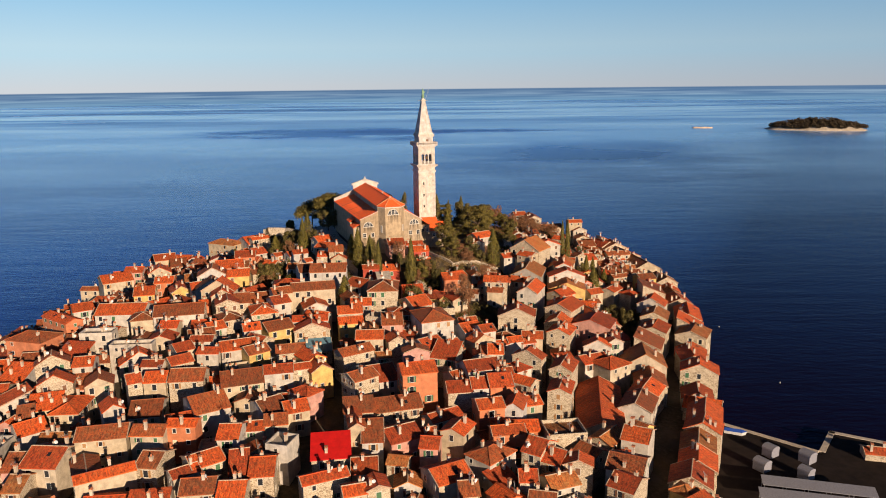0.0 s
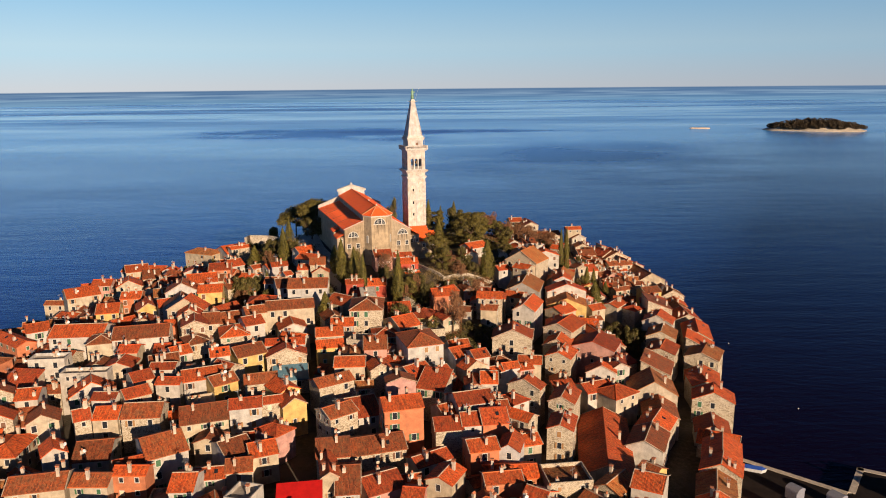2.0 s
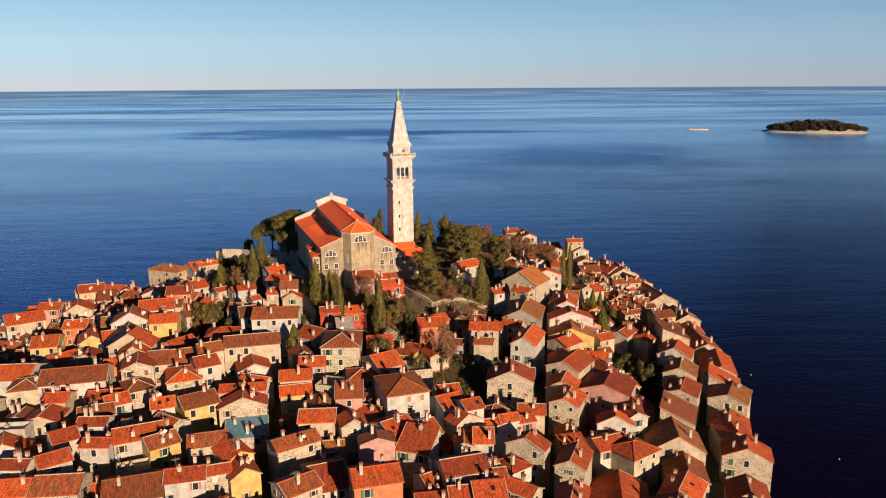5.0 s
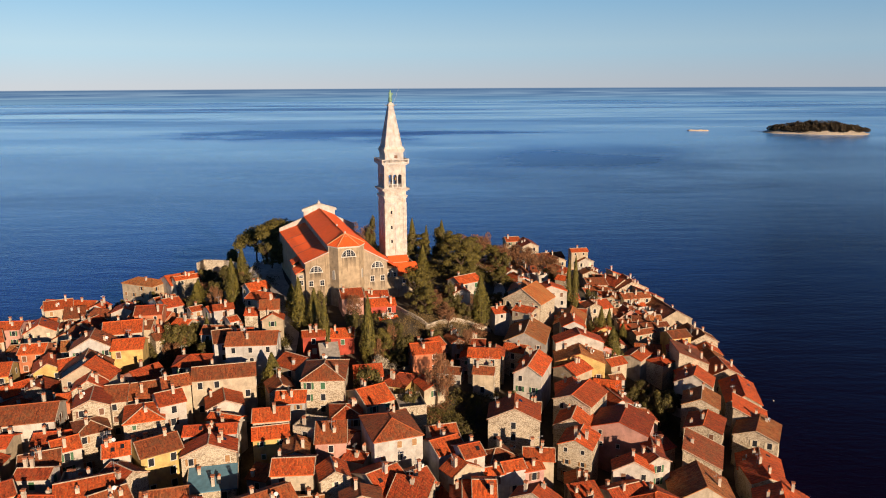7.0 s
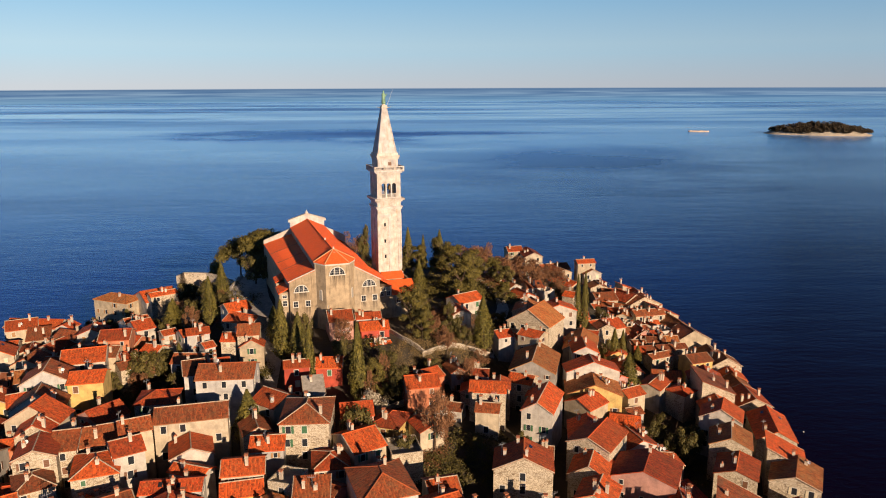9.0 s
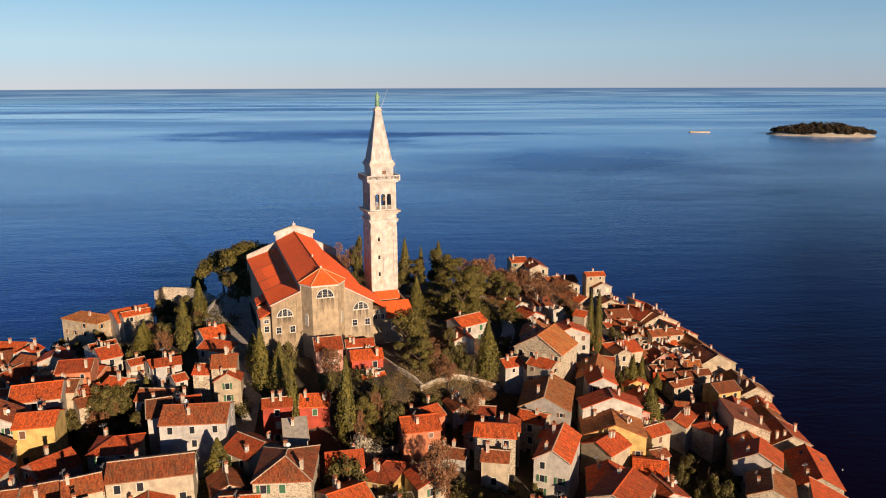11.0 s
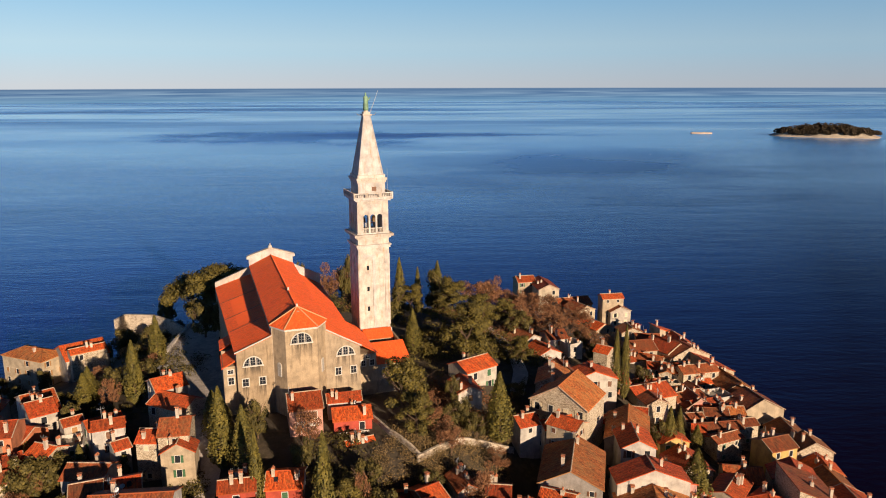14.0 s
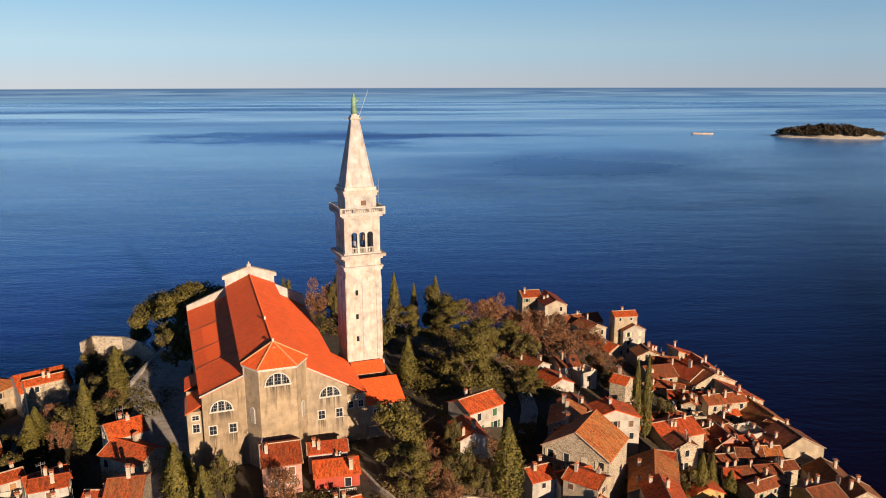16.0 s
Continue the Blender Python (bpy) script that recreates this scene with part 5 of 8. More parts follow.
tree("broad", -101.7, 321.5, 5.7, 3.1)
tree("bare", -68.3, 282.5, 6.7, 3.1)
tree("cypress", -62.0, 287.1, 8.2, 1.5)
tree("broad", -103.7, 341.7, 5.4, 3.4)
tree("broad", -100.4, 349.3, 6.5, 2.6)

# ---- houses ----
def window_mesh(w, h, frame_mat):
    """One shell: a stone surround that steps back to the pane."""
    loops = [(w / 2 + 0.13, -0.14, h + 0.13, 0.02), (w / 2 + 0.13, -0.14, h + 0.13, -0.07), (w / 2, 0, h, -0.07), (w / 2, 0, h, -0.012)]
    v, f = [], []
    for x, z0, z1, y in loops:
        v += [(-x, y, z0), (x, y, z0), (x, y, z1), (-x, y, z1)]
    for k in range(3):
        f += [(4 * k + i, 4 * k + (i + 1) % 4, 4 * k + 4 + (i + 1) % 4, 4 * k + 4 + i) for i in range(4)]
    f.append((12, 13, 14, 15))
    b = Build().add(v, f)
    b.i[-1] = 1
    ob = b.make("window", [frame_mat, PANE])
    me = ob.data
    bpy.data.objects.remove(ob)
    return me


def shutter_mesh(w, h, mat):
    n, v, f = 9, [], []
    for k in range(n + 1):  # louvred face: a zigzag in depth
        y = -0.05 if k % 2 else -0.085
        v += [(0, y, h * k / n), (w, y, h * k / n)]
    f = [(2 * k, 2 * k + 1, 2 * k + 3, 2 * k + 2) for k in range(n)]
    m = len(v)
    v += [(0, 0, 0), (w, 0, 0), (w, 0, h), (0, 0, h)]
    f += [(m, m + 3, m + 2, m + 1), (0, m, m + 1, 1), (2 * n, 2 * n + 1, m + 2, m + 3)]
    f += [tuple([m, *range(0, 2 * n + 1, 2), m + 3]), tuple([m + 2, *range(2 * n + 1, 0, -2), m + 1])]
    b = Build().add(v, f)
    ob = b.make("shutter", mat)
    me = ob.data
    bpy.data.objects.remove(ob)
    return me


WIN = [window_mesh(0.95, 1.45, TRIM), window_mesh(0.75, 1.0, TRIM), window_mesh(1.05, 1.6, TRIM)]
WIN_SIZE = [(0.95, 1.45), (0.75, 1.0), (1.05, 1.6)]
SHUT = {(k, c): shutter_mesh(WIN_SIZE[k][0] / 2, WIN_SIZE[k][1], WOOD[c]) for k in range(3) for c in WOOD}


def chimney_meshes(h, w, kind):
    b = Build().box(-w / 2, -w / 2, -1.2, w / 2, w / 2, h).box(-w / 2 - 0.07, -w / 2 - 0.07, h * 0.72, w / 2 + 0.07, w / 2 + 0.07, h * 0.8)
    o = b.make("chimney", BRICK)
    stack = o.data
    bpy.data.objects.remove(o)
    c = Build()
    if kind == 0:  # slab on four little piers
        for sx in (-1, 1):
            for sy in (-1, 1):
                c.box(sx * w * 0.36 - 0.07, sy * w * 0.36 - 0.07, h, sx * w * 0.36 + 0.07, sy * w * 0.36 + 0.07, h + 0.3)
        c.box(-w / 2 - 0.1, -w / 2 - 0.1, h + 0.3, w / 2 + 0.1, w / 2 + 0.1, h + 0.42)
    elif kind == 1:  # little tiled gable
        c.add([(-w / 2 - 0.1, -w / 2 - 0.1, h), (w / 2 + 0.1, -w / 2 - 0.1, h), (w / 2 + 0.1, w / 2 + 0.1, h), (-w / 2 - 0.1, w / 2 + 0.1, h), (0, -w / 2 - 0.1, h + 0.4), (0, w / 2 + 0.1, h + 0.4)], [(3, 2, 1, 0), (0, 1, 4), (2, 3, 5), (1, 2, 5, 4), (3, 0, 4, 5)])
    else:  # clay pot
        c.tube((0, 0, h), (0, 0, h + 0.5), w * 0.33, w * 0.25, 8)
    o = c.make("cap", CLAY)
    cap = o.data
    bpy.data.objects.remove(o)
    return stack, cap


CHIMNEYS = [chimney_meshes(h, w, k) for h, w, k in ((1.1, 0.6, 0), (1.5, 0.55, 1), (0.9, 0.7, 2), (1.8, 0.6, 0))]
_dish = Build()
_ring = [(0.42 * math.cos(q), 0.42 * math.sin(q)) for q in [2 * math.pi * k / 10 for k in range(10)]]
_dish.add([(0, 0.12, 0)] + [(a, 0, c) for a, c in _ring] + [(a, 0.04, c) for a, c in _ring] + [(0, 0.16, 0)], [(0, 1 + (k + 1) % 10, 1 + k) for k in range(10)] + [(21, 11 + k, 11 + (k + 1) % 10) for k in range(10)] + [(1 + k, 1 + (k + 1) % 10, 11 + (k + 1) % 10, 11 + k) for k in range(10)])
_dish.tube((0, 0.1, -0.1), (0, 0.3, -0.9), 0.03, 0.03, 5)
_o = _dish.make("satellite_dish", plain_mat("dish_white", (0.7, 0.7, 0.7), 0.5))
DISH = _o.data
bpy.data.objects.remove(_o)
_comb = [(-0.03, -0.8), (0.03, -0.8), (0.03, 1.5), (0.7, 1.5), (0.7, 1.9), (0.66, 1.9), (0.66, 1.55), (0.38, 1.55), (0.38, 1.9), (0.34, 1.9), (0.34, 1.55), (0.03, 1.55), (0.03, 2.1), (-0.03, 2.1), (-0.03, 1.55), (-0.34, 1.55), (-0.34, 1.9), (-0.38, 1.9), (-0.38, 1.55), (-0.66, 1.55), (-0.66, 1.9), (-0.7, 1.9), (-0.7, 1.5), (-0.03, 1.5)]
_aer = Build().plate(_comb, -0.03, 0.03)
_o = _aer.make("aerial", METAL)
AERIAL = _o.data
bpy.data.objects.remove(_o)
_sky = Build().box(-0.36, -0.5, -0.05, 0.36, 0.5, 0.07)
_o = _sky.make("skylight", PANE)
SKYLIGHT = _o.data
bpy.data.objects.remove(_o)
roof_rng = random.Random(21)
WALL_WORDS = {"white": "white-plastered", "cream": "cream-plastered", "yellow": "yellow-plastered", "pink": "pink-plastered", "salmon": "salmon-orange plastered", "red": "red-painted", "grey": "grey-rendered", "stone": "bare rubble-stone"}
ROOF_WORDS = {"orange": "bright orange tiles", "red": "dark red tiles", "brown": "weathered brown tiles", "ochre": "lichen-spotted ochre tiles", "grey": "a flat paved terrace", "scarlet": "bright scarlet sheeting", "blue": "faded blue sheeting"}
rng = random.Random(7)
SPENT, MARK = [], [0]


def house(x, y, z, w, d, rz, kind="p", wall="white", roof="orange", pitch=21.0, fill=0):
    """A house whose eaves stand at height z over the sea; its front faces local -y. Kinds of roof: p ridge along the front, g gable to the front,
    h hipped, s single slope down to the front, f flat terrace."""
    MARK[0] = len(scene.collection.objects)
    a = radians(rz)
    corners = [(x + math.cos(a) * u - math.sin(a) * v, y + math.sin(a) * u + math.cos(a) * v) for u, v in ((-w / 2, -d / 2), (w / 2, -d / 2), (w / 2, d / 2), (-w / 2, d / 2))]
    low = min(ground(*c) for c in corners)
    base = max(low - 1.2, -0.5)
    base = min(base, z - 4.0)
    form = {"p": "house under a gabled roof of", "g": "gable-fronted house roofed with", "h": "house under a hipped roof of", "s": "lean-to house roofed with", "f": "house topped by"}[kind]
    t = thing("house", x, y, base, rz, f"{WALL_WORDS[wall]} {form} {ROOF_WORDS[roof]}", "house", "old town houses")
    E = z - base
    X, Y = w / 2, d / 2
    p = math.tan(radians(pitch))
    o = 0.28
    wm, rm = WALLS[wall], ROOFS[roof]
    B = [(-X, -Y, 0), (X, -Y, 0), (X, Y, 0), (-X, Y, 0)]
    wallb = Build()
    k = 0.2
    if kind == "p":
        R = E + Y * p
        wallb.add(B + [(-X, -Y, E - k), (X, -Y, E - k), (X, Y, E - k), (-X, Y, E - k), (-X, 0, R - k), (X, 0, R - k)], [(3, 2, 1, 0), (0, 1, 5, 4), (1, 2, 6, 9, 5), (2, 3, 7, 6), (3, 0, 4, 8, 7), (4, 5, 9, 8), (8, 9, 6, 7)])
        q = E - o * p
        faces = [((-X - o, -Y - o, q), (X + o, -Y - o, q), (X + o, 0, R), (-X - o, 0, R)), ((-X - o, 0, R), (X + o, 0, R), (X + o, Y + o, q), (-X - o, Y + o, q))]
    elif kind == "g":
        R = E + X * p
        wallb.add(B + [(-X, -Y, E - k), (X, -Y, E - k), (X, Y, E - k), (-X, Y, E - k), (0, -Y, R - k), (0, Y, R - k)], [(3, 2, 1, 0), (0, 1, 5, 8, 4), (1, 2, 6, 5), (2, 3, 7, 9, 6), (3, 0, 4, 7), (4, 8, 9, 7), (8, 5, 6, 9)])
        q = E - o * p
        faces = [((-X - o, -Y - o, q), (0, -Y - o, R), (0, Y + o, R), (-X - o, Y + o, q)), ((0, -Y - o, R), (X + o, -Y - o, q), (X + o, Y + o, q), (0, Y + o, R))]
    elif kind == "h":
        m = min(X, Y)
        R = E + m * p
        q = E - o * p
        r0, r1 = ((-(X - m), 0, R), (X - m, 0, R)) if X >= Y else ((0, -(Y - m), R), (0, Y - m, R))
        wallb.box(-X, -Y, 0, X, Y, E - k * 0.6)
        c = [(-X - o, -Y - o, q), (X + o, -Y - o, q), (X + o, Y + o, q), (-X - o, Y + o, q)]
        if X - m < 0.05 and Y - m < 0.05:
            top = (0, 0, R)
            faces = [(c[0], c[1], top), (c[1], c[2], top), (c[2], c[3], top), (c[3], c[0], top)]
        elif X >= Y:
            faces = [(c[0], c[1], r1, r0), (c[1], c[2], r1), (c[2], c[3], r0, r1), (c[3], c[0], r0)]
        else:
            faces = [(c[0], c[1], r0), (c[1], c[2], r1, r0), (c[2], c[3], r1), (c[3], c[0], r0, r1)]
    elif kind == "s":
        p *= 0.8
        R = E + d * p
        wallb.add(B + [(-X, -Y, E - k), (X, -Y, E - k), (X, Y, R - k), (-X, Y, R - k)], [(3, 2, 1, 0), (4, 5, 6, 7), (0, 1, 5, 4), (1, 2, 6, 5), (2, 3, 7, 6), (3, 0, 4, 7)])
        q = E - o * p
        faces = [((-X - o, -Y - o, q), (X + o, -Y - o, q), (X + o, Y + o, R + o * p), (-X - o, Y + o, R + o * p))]
    else:
        R = E
        wallb.box(-X, -Y, 0, X, Y, E - 0.9)
        for q in ((-X, -Y, X, -Y + 0.25), (-X, Y - 0.25, X, Y), (-X, -Y + 0.25, -X + 0.25, Y - 0.25), (X - 0.25, -Y + 0.25, X, Y - 0.25)):
            wallb.box(q[0], q[1], E - 0.9, q[2], q[3], E)
        faces = [((-X + 0.25, -Y + 0.25, E - 0.88), (X - 0.25, -Y + 0.25, E - 0.88), (X - 0.25, Y - 0.25, E - 0.88), (-X + 0.25, Y - 0.25, E - 0.88))]
    wallb.make("wall", wm, t)
    if kind == "f":
        slab("terrace", faces, rm, t, 0.06)
    else:
        slab("roof", faces, rm, t, 0.2)
        rb = Build()
        if kind == "p":
            rb.tube((-X - o, 0, R), (X + o, 0, R), 0.14, 0.14, 6)
        elif kind == "g":
            rb.tube((0, -Y - o, R), (0, Y + o, R), 0.14, 0.14, 6)
        elif kind == "h":
            for a0, b0 in ((c[0], r0), (c[3], r0 if X >= Y else r1), (c[1], r1 if X >= Y else r0), (c[2], r1), (r0, r1)):
                if (Vector(a0) - Vector(b0)).length > 0.2:
                    rb.tube(a0, b0, 0.13, 0.13, 6)
        if rb.v:
            rb.make("ridge", MORTAR if rng.random() < 0.45 else rm, t)
        if kind in "pgs" and rng.random() < (0.15 if fill else 0.55):  # mortared verges along the gable ends
            for e in ((0, 3), (1, 2)) if kind != "g" else ((0, 1),):
                vb = Build()
                for face in faces:
                    a0, b0 = face[e[0]], face[e[1]]
                    vb.tube((a0[0], a0[1], a0[2] - 0.03), (b0[0], b0[1], b0[2] - 0.03), 0.11, 0.11, 5)
                vb.make("verge", MORTAR, t, "pale mortar verge")
    # windows, storey by storey from the eaves down
    kw = rng.choice((0, 0, 1, 2))
    ww, wh = WIN_SIZE[kw]
    col = rng.choice(("green", "green", "brown", "cream", "ochre", "brown"))
    style = rng.random()
    for side, length, depth, ang in ((0, w, Y, 0), (1, d, X, 90), (3, d, X, -90)):
        if side and (fill or rng.random() < (0.35 if side == 1 else 0.75)):
            continue
        n = max(1, int(length / 3.3))
        rows = 1 if fill else (3 if E > 9.5 else 2)
        for r in range(rows):
            zc = E - 0.75 - wh - r * 2.9 - (0.3 if kind == "f" else 0)
            if zc < 1.0:
                break
            for i in range(n):
                if rng.random() < 0.28:
                    continue
                u = (i + 0.5) * length / n - length / 2 + rng.uniform(-0.2, 0.2)
                m = Matrix.Rotation(radians(ang), 3, "Z") @ Vector((u, -depth, 0))
                win = new("window", WIN[kw])
                win.parent = t
                part_at(win, m.x, m.y, zc, ang)
                if style < 0.75 and rng.random() < 0.75:
                    shut = rng.random() < 0.4
                    for s in (-1, 1):
                        sh = new("shutter", SHUT[(kw, col)])
                        sh.parent = win
                        sh.location = ((-ww / 2 if s < 0 else 0.0) if shut else (-ww - 0.1 if s < 0 else ww / 2 + 0.1), -0.045, 0)
    # chimneys on the roof
    for _ in range(rng.choice((1, 1, 2, 2, 3)) if w * d > 20 else rng.choice((0, 1, 1))):
        u, v = rng.uniform(-X * 0.75, X * 0.75), rng.uniform(-Y * 0.75, Y * 0.75)
        h = {"p": R - abs(v) * p, "g": R - abs(u) * p, "h": R - max(abs(u) - max(X - Y, 0), abs(v) - max(Y - X, 0), 0) * p, "s": E + (v + Y) * p, "f": E - 0.9}[kind]
        stack, cap = rng.choice(CHIMNEYS)
        ch = new("chimney", stack)
        ch.parent = t
        part_at(ch, u, v, h, rng.uniform(-4, 4))
        cp = new("cap", cap)
        cp.parent = ch
        if rng.random() < 0.09:
            ds = new("satellite_dish", DISH)
            ds.parent = t
            part_at(ds, u + 0.6, v - 0.5, h + 0.9, rng.uniform(-60, 60))
        if rng.random() < 0.22:
            ae = new("aerial", AERIAL)
            ae.parent = t
            part_at(ae, u - 0.6, v + 0.3, h + 0.6, rng.uniform(0, 90))
    if kind in "pg" and not fill and roof_rng.random() < 0.15:  # roof windows let into the tiles
        for k in range(roof_rng.choice((1, 2))):
            u, v = roof_rng.uniform(0.2, 0.6) * X * (-1) ** k, roof_rng.uniform(0.35, 0.6) * Y
            sk = new("skylight", SKYLIGHT)
            sk.parent = t
            if kind == "p":
                sk.matrix_basis = Matrix.Translation((u, -v, R - v * p + 0.03)) @ Matrix.Rotation(radians(pitch), 4, "X")
            else:
                sk.matrix_basis = Matrix.Translation((u, v, R - abs(u) * p + 0.03)) @ Matrix.Rotation(radians(pitch) * (1 if u > 0 else -1), 4, "Y")
    return t


def balcony(t, width, z, y):
    """A railed balcony on the front wall, at height z over the sea."""
    h = z - t.location.z
    Build().box(-width / 2, y - 1.3, h - 0.18, width / 2, y, h).make("balcony_slab", TRIM, t, "pale stone balcony slab")
    Build().box(-width / 2, y - 1.3, h + 0.92, width / 2, y - 1.22, h + 1.0).make("handrail", WHITE_RAIL, t, "white painted handrail")
    for k in range(int(width / 0.3) + 1):
        u = -width / 2 + 0.04 + k * (width - 0.08) / int(width / 0.3)
        Build().box(u - 0.03, y - 1.29, h, u + 0.03, y - 1.23, h + 0.92).make("baluster", WHITE_RAIL, t)


JOINED = {"v": [], "loops": [], "sizes": [], "mat": [], "uv": [], "mats": [], "n": 0}


def absorb(t):
    """Lay a house and all its pieces into the joined mesh of the rest of the town."""
    J = JOINED
    top = t.matrix_basis
    for o in scene.collection.objects[MARK[0]:]:
        if o == t:
            continue
        chain = o.matrix_basis if o.parent == t else o.parent.matrix_basis @ o.matrix_basis
        me, m = o.data, top @ chain
        nv, nl, np_ = len(me.vertices), len(me.loops), len(me.polygons)
        co = np.empty(nv * 3, np.float32)
        me.vertices.foreach_get("co", co)
        co = co.reshape(-1, 3) @ np.array(m.to_3x3()).T + np.array(m.translation)
        li, sz, mi = np.empty(nl, np.int32), np.empty(np_, np.int32), np.empty(np_, np.int32)
        me.loops.foreach_get("vertex_index", li)
        me.polygons.foreach_get("loop_total", sz)
        me.polygons.foreach_get("material_index", mi)
        uv = np.zeros(nl * 2, np.float32)
        if me.uv_layers:
            me.uv_layers[0].data.foreach_get("uv", uv)
        index = []
        for mt in me.materials:
            if mt not in J["mats"]:
                J["mats"].append(mt)
            index.append(J["mats"].index(mt))
        J["v"].append(co), J["loops"].append(li + J["n"]), J["sizes"].append(sz), J["mat"].append(np.array(index, np.int32)[mi]), J["uv"].append(uv)
        J["n"] += nv
        SPENT.append(o)
    SPENT.append(t)


def finish_joined():
    bpy.data.batch_remove(SPENT)
    J = JOINED
    v, loops, sizes, mat, uv = (np.concatenate(J[k]) for k in ("v", "loops", "sizes", "mat", "uv"))
    me = bpy.data.meshes.new("town_houses")
    me.vertices.add(len(v)), me.loops.add(len(loops)), me.polygons.add(len(sizes))
    me.vertices.foreach_set("co", v.astype(np.float32).ravel())
    me.loops.foreach_set("vertex_index", loops)
    me.polygons.foreach_set("loop_start", np.r_[0, np.cumsum(sizes)[:-1]].astype(np.int32))
    me.polygons.foreach_set("material_index", mat)
    me.polygons.foreach_set("use_smooth", np.zeros(len(sizes), bool))
    me.uv_layers.new(name="UVMap").data.foreach_set("uv", uv)
    for m in J["mats"]:
        me.materials.append(m)
    me.update(calc_edges=True)
    me.validate()
    tagged(new("town_houses", me), "dense mass of small tiled old-town houses between the larger ones", "houses", kind="stuff")


# x, y, eaves height, width, depth, turn, roof form, wall, roof tiles, pitch
house(118.5, 183.0, 4.0, 8.5, 5.0, -14, "p", "stone", "red", 22)
house(-8.1, 289.7, 33.0, 5.6, 5.0, 24, "p", "white", "orange", 24)
house(54.1, 440.3, 23.6, 8.4, 14.0, 8, "g", "cream", "red", 24)
house(46.8, 445.1, 24.6, 7.3, 7.0, 10, "p", "cream", "orange", 24)
house(78.8, 419.0, 19.6, 8.2, 5.5, 11, "g", "white", "brown", 24)
house(76.4, 420.5, 24.2, 8.2, 5.0, 7, "p", "cream", "orange", 24)
house(65.3, 406.0, 18.6, 7.7, 14.0, 32, "g", "cream", "orange", 24)
house(64.8, 422.1, 19.5, 8.1, 9.0, 26, "g", "cream", "brown", 24)
house(63.9, 432.6, 18.5, 13.8, 9.0, 15, "p", "stone", "brown", 24)
house(35.1, 362.5, 29.5, 6.0, 8.0, 35, "g", "white", "brown", 24)
house(44.1, 362.8, 29.5, 6.2, 7.0, 14, "p", "white", "brown", 24)
house(39.3, 353.3, 28.5, 7.4, 8.0, 22, "g", "white", "orange", 24)
house(48.4, 359.1, 28.8, 5.2, 5.0, 26, "f", "white", "grey", 24)
house(74.9, 378.5, 19.8, 8.6, 9.0, 10, "p", "stone", "brown", 24)
house(71.2, 371.6, 18.4, 5.9, 5.0, 19, "p", "white", "orange", 24)
house(83.9, 379.3, 19.5, 10.4, 11.0, 32, "g", "stone", "red", 24)
house(88.4, 375.4, 18.5, 14.6, 8.0, 15, "g", "stone", "brown", 24)
house(14.2, 309.6, 36.6, 5.4, 8.0, 14, "g", "white", "orange", 24)
house(16.8, 322.3, 36.6, 9.0, 7.5, 35, "p", "white", "orange", 24)
house(-52.2, 309.5, 38.3, 6.8, 7.0, 35, "p", "white", "orange", 24)
house(-48.0, 303.2, 36.6, 10.0, 7.0, -26, "p", "stone", "orange", 24)
house(-12.3, 301.9, 37.6, 7.0, 4.5, 11, "p", "white", "red", 24)
house(-25.6, 139.8, 23.0, 9.8, 4.2, 25, "p", "stone", "red", 22)
house(-71.8, 140.7, 23.7, 11.8, 4.2, 31, "p", "cream", "orange", 22)
house(0.2, 142.7, 21.9, 8.1, 8.4, 28, "p", "cream", "orange", 22)
house(-39.1, 144.1, 23.2, 5.1, 9.4, 6, "p", "stone", "orange", 22)
house(-17.6, 145.6, 22.4, 5.4, 7.9, 6, "p", "cream", "orange", 22)
house(-52.7, 146.1, 24.0, 7.0, 7.3, 38, "p", "stone", "orange", 22)
house(-63.3, 146.5, 23.8, 4.7, 8.3, -7, "p", "stone", "brown", 22)
house(-44.8, 146.6, 23.1, 3.9, 13.0, 12, "p", "stone", "red", 22)
house(-25.4, 149.5, 23.6, 8.4, 7.5, 8, "s", "stone", "scarlet", 22)
house(-87.7, 149.9, 22.9, 8.1, 11.0, -4, "p", "cream", "red", 22)
house(10.2, 151.4, 21.8, 7.3, 9.0, -44, "h", "white", "brown", 22)
house(-3.3, 152.9, 23.7, 4.1, 6.3, -8, "p", "pink", "red", 22)
house(-49.0, 155.4, 25.7, 4.7, 8.3, 2, "p", "white", "orange", 22)
house(-78.4, 155.8, 25.6, 10.8, 7.8, 12, "p", "cream", "brown", 22)
house(-10.8, 158.4, 23.3, 7.8, 8.8, 28, "p", "pink", "red", 22)
house(-17.0, 158.9, 24.0, 4.7, 13.0, 5, "p", "white", "brown", 22)
house(-21.1, 159.3, 26.3, 3.4, 9.0, 12, "g", "cream", "orange", 32)
house(-46.3, 162.1, 23.7, 6.3, 5.6, 9, "p", "white", "orange", 22)
house(-64.1, 164.5, 24.6, 6.2, 6.6, 26, "p", "white", "orange", 22)
house(-40.8, 164.5, 24.2, 5.3, 6.8, 11, "p", "cream", "brown", 22)
house(16.9, 165.7, 21.1, 11.3, 6.8, 4, "p", "salmon", "orange", 22)
house(-81.8, 167.8, 26.5, 4.9, 6.0, 32, "g", "white", "orange", 32)
house(-103.9, 169.7, 24.3, 3.5, 9.3, 23, "p", "stone", "brown", 22)
house(-0.6, 170.1, 22.2, 8.5, 5.7, 32, "p", "white", "red", 22)
house(-37.4, 170.1, 25.0, 5.8, 7.5, 23, "p", "cream", "orange", 22)
house(-59.4, 170.3, 26.1, 8.5, 11.9, 33, "p", "white", "brown", 22)
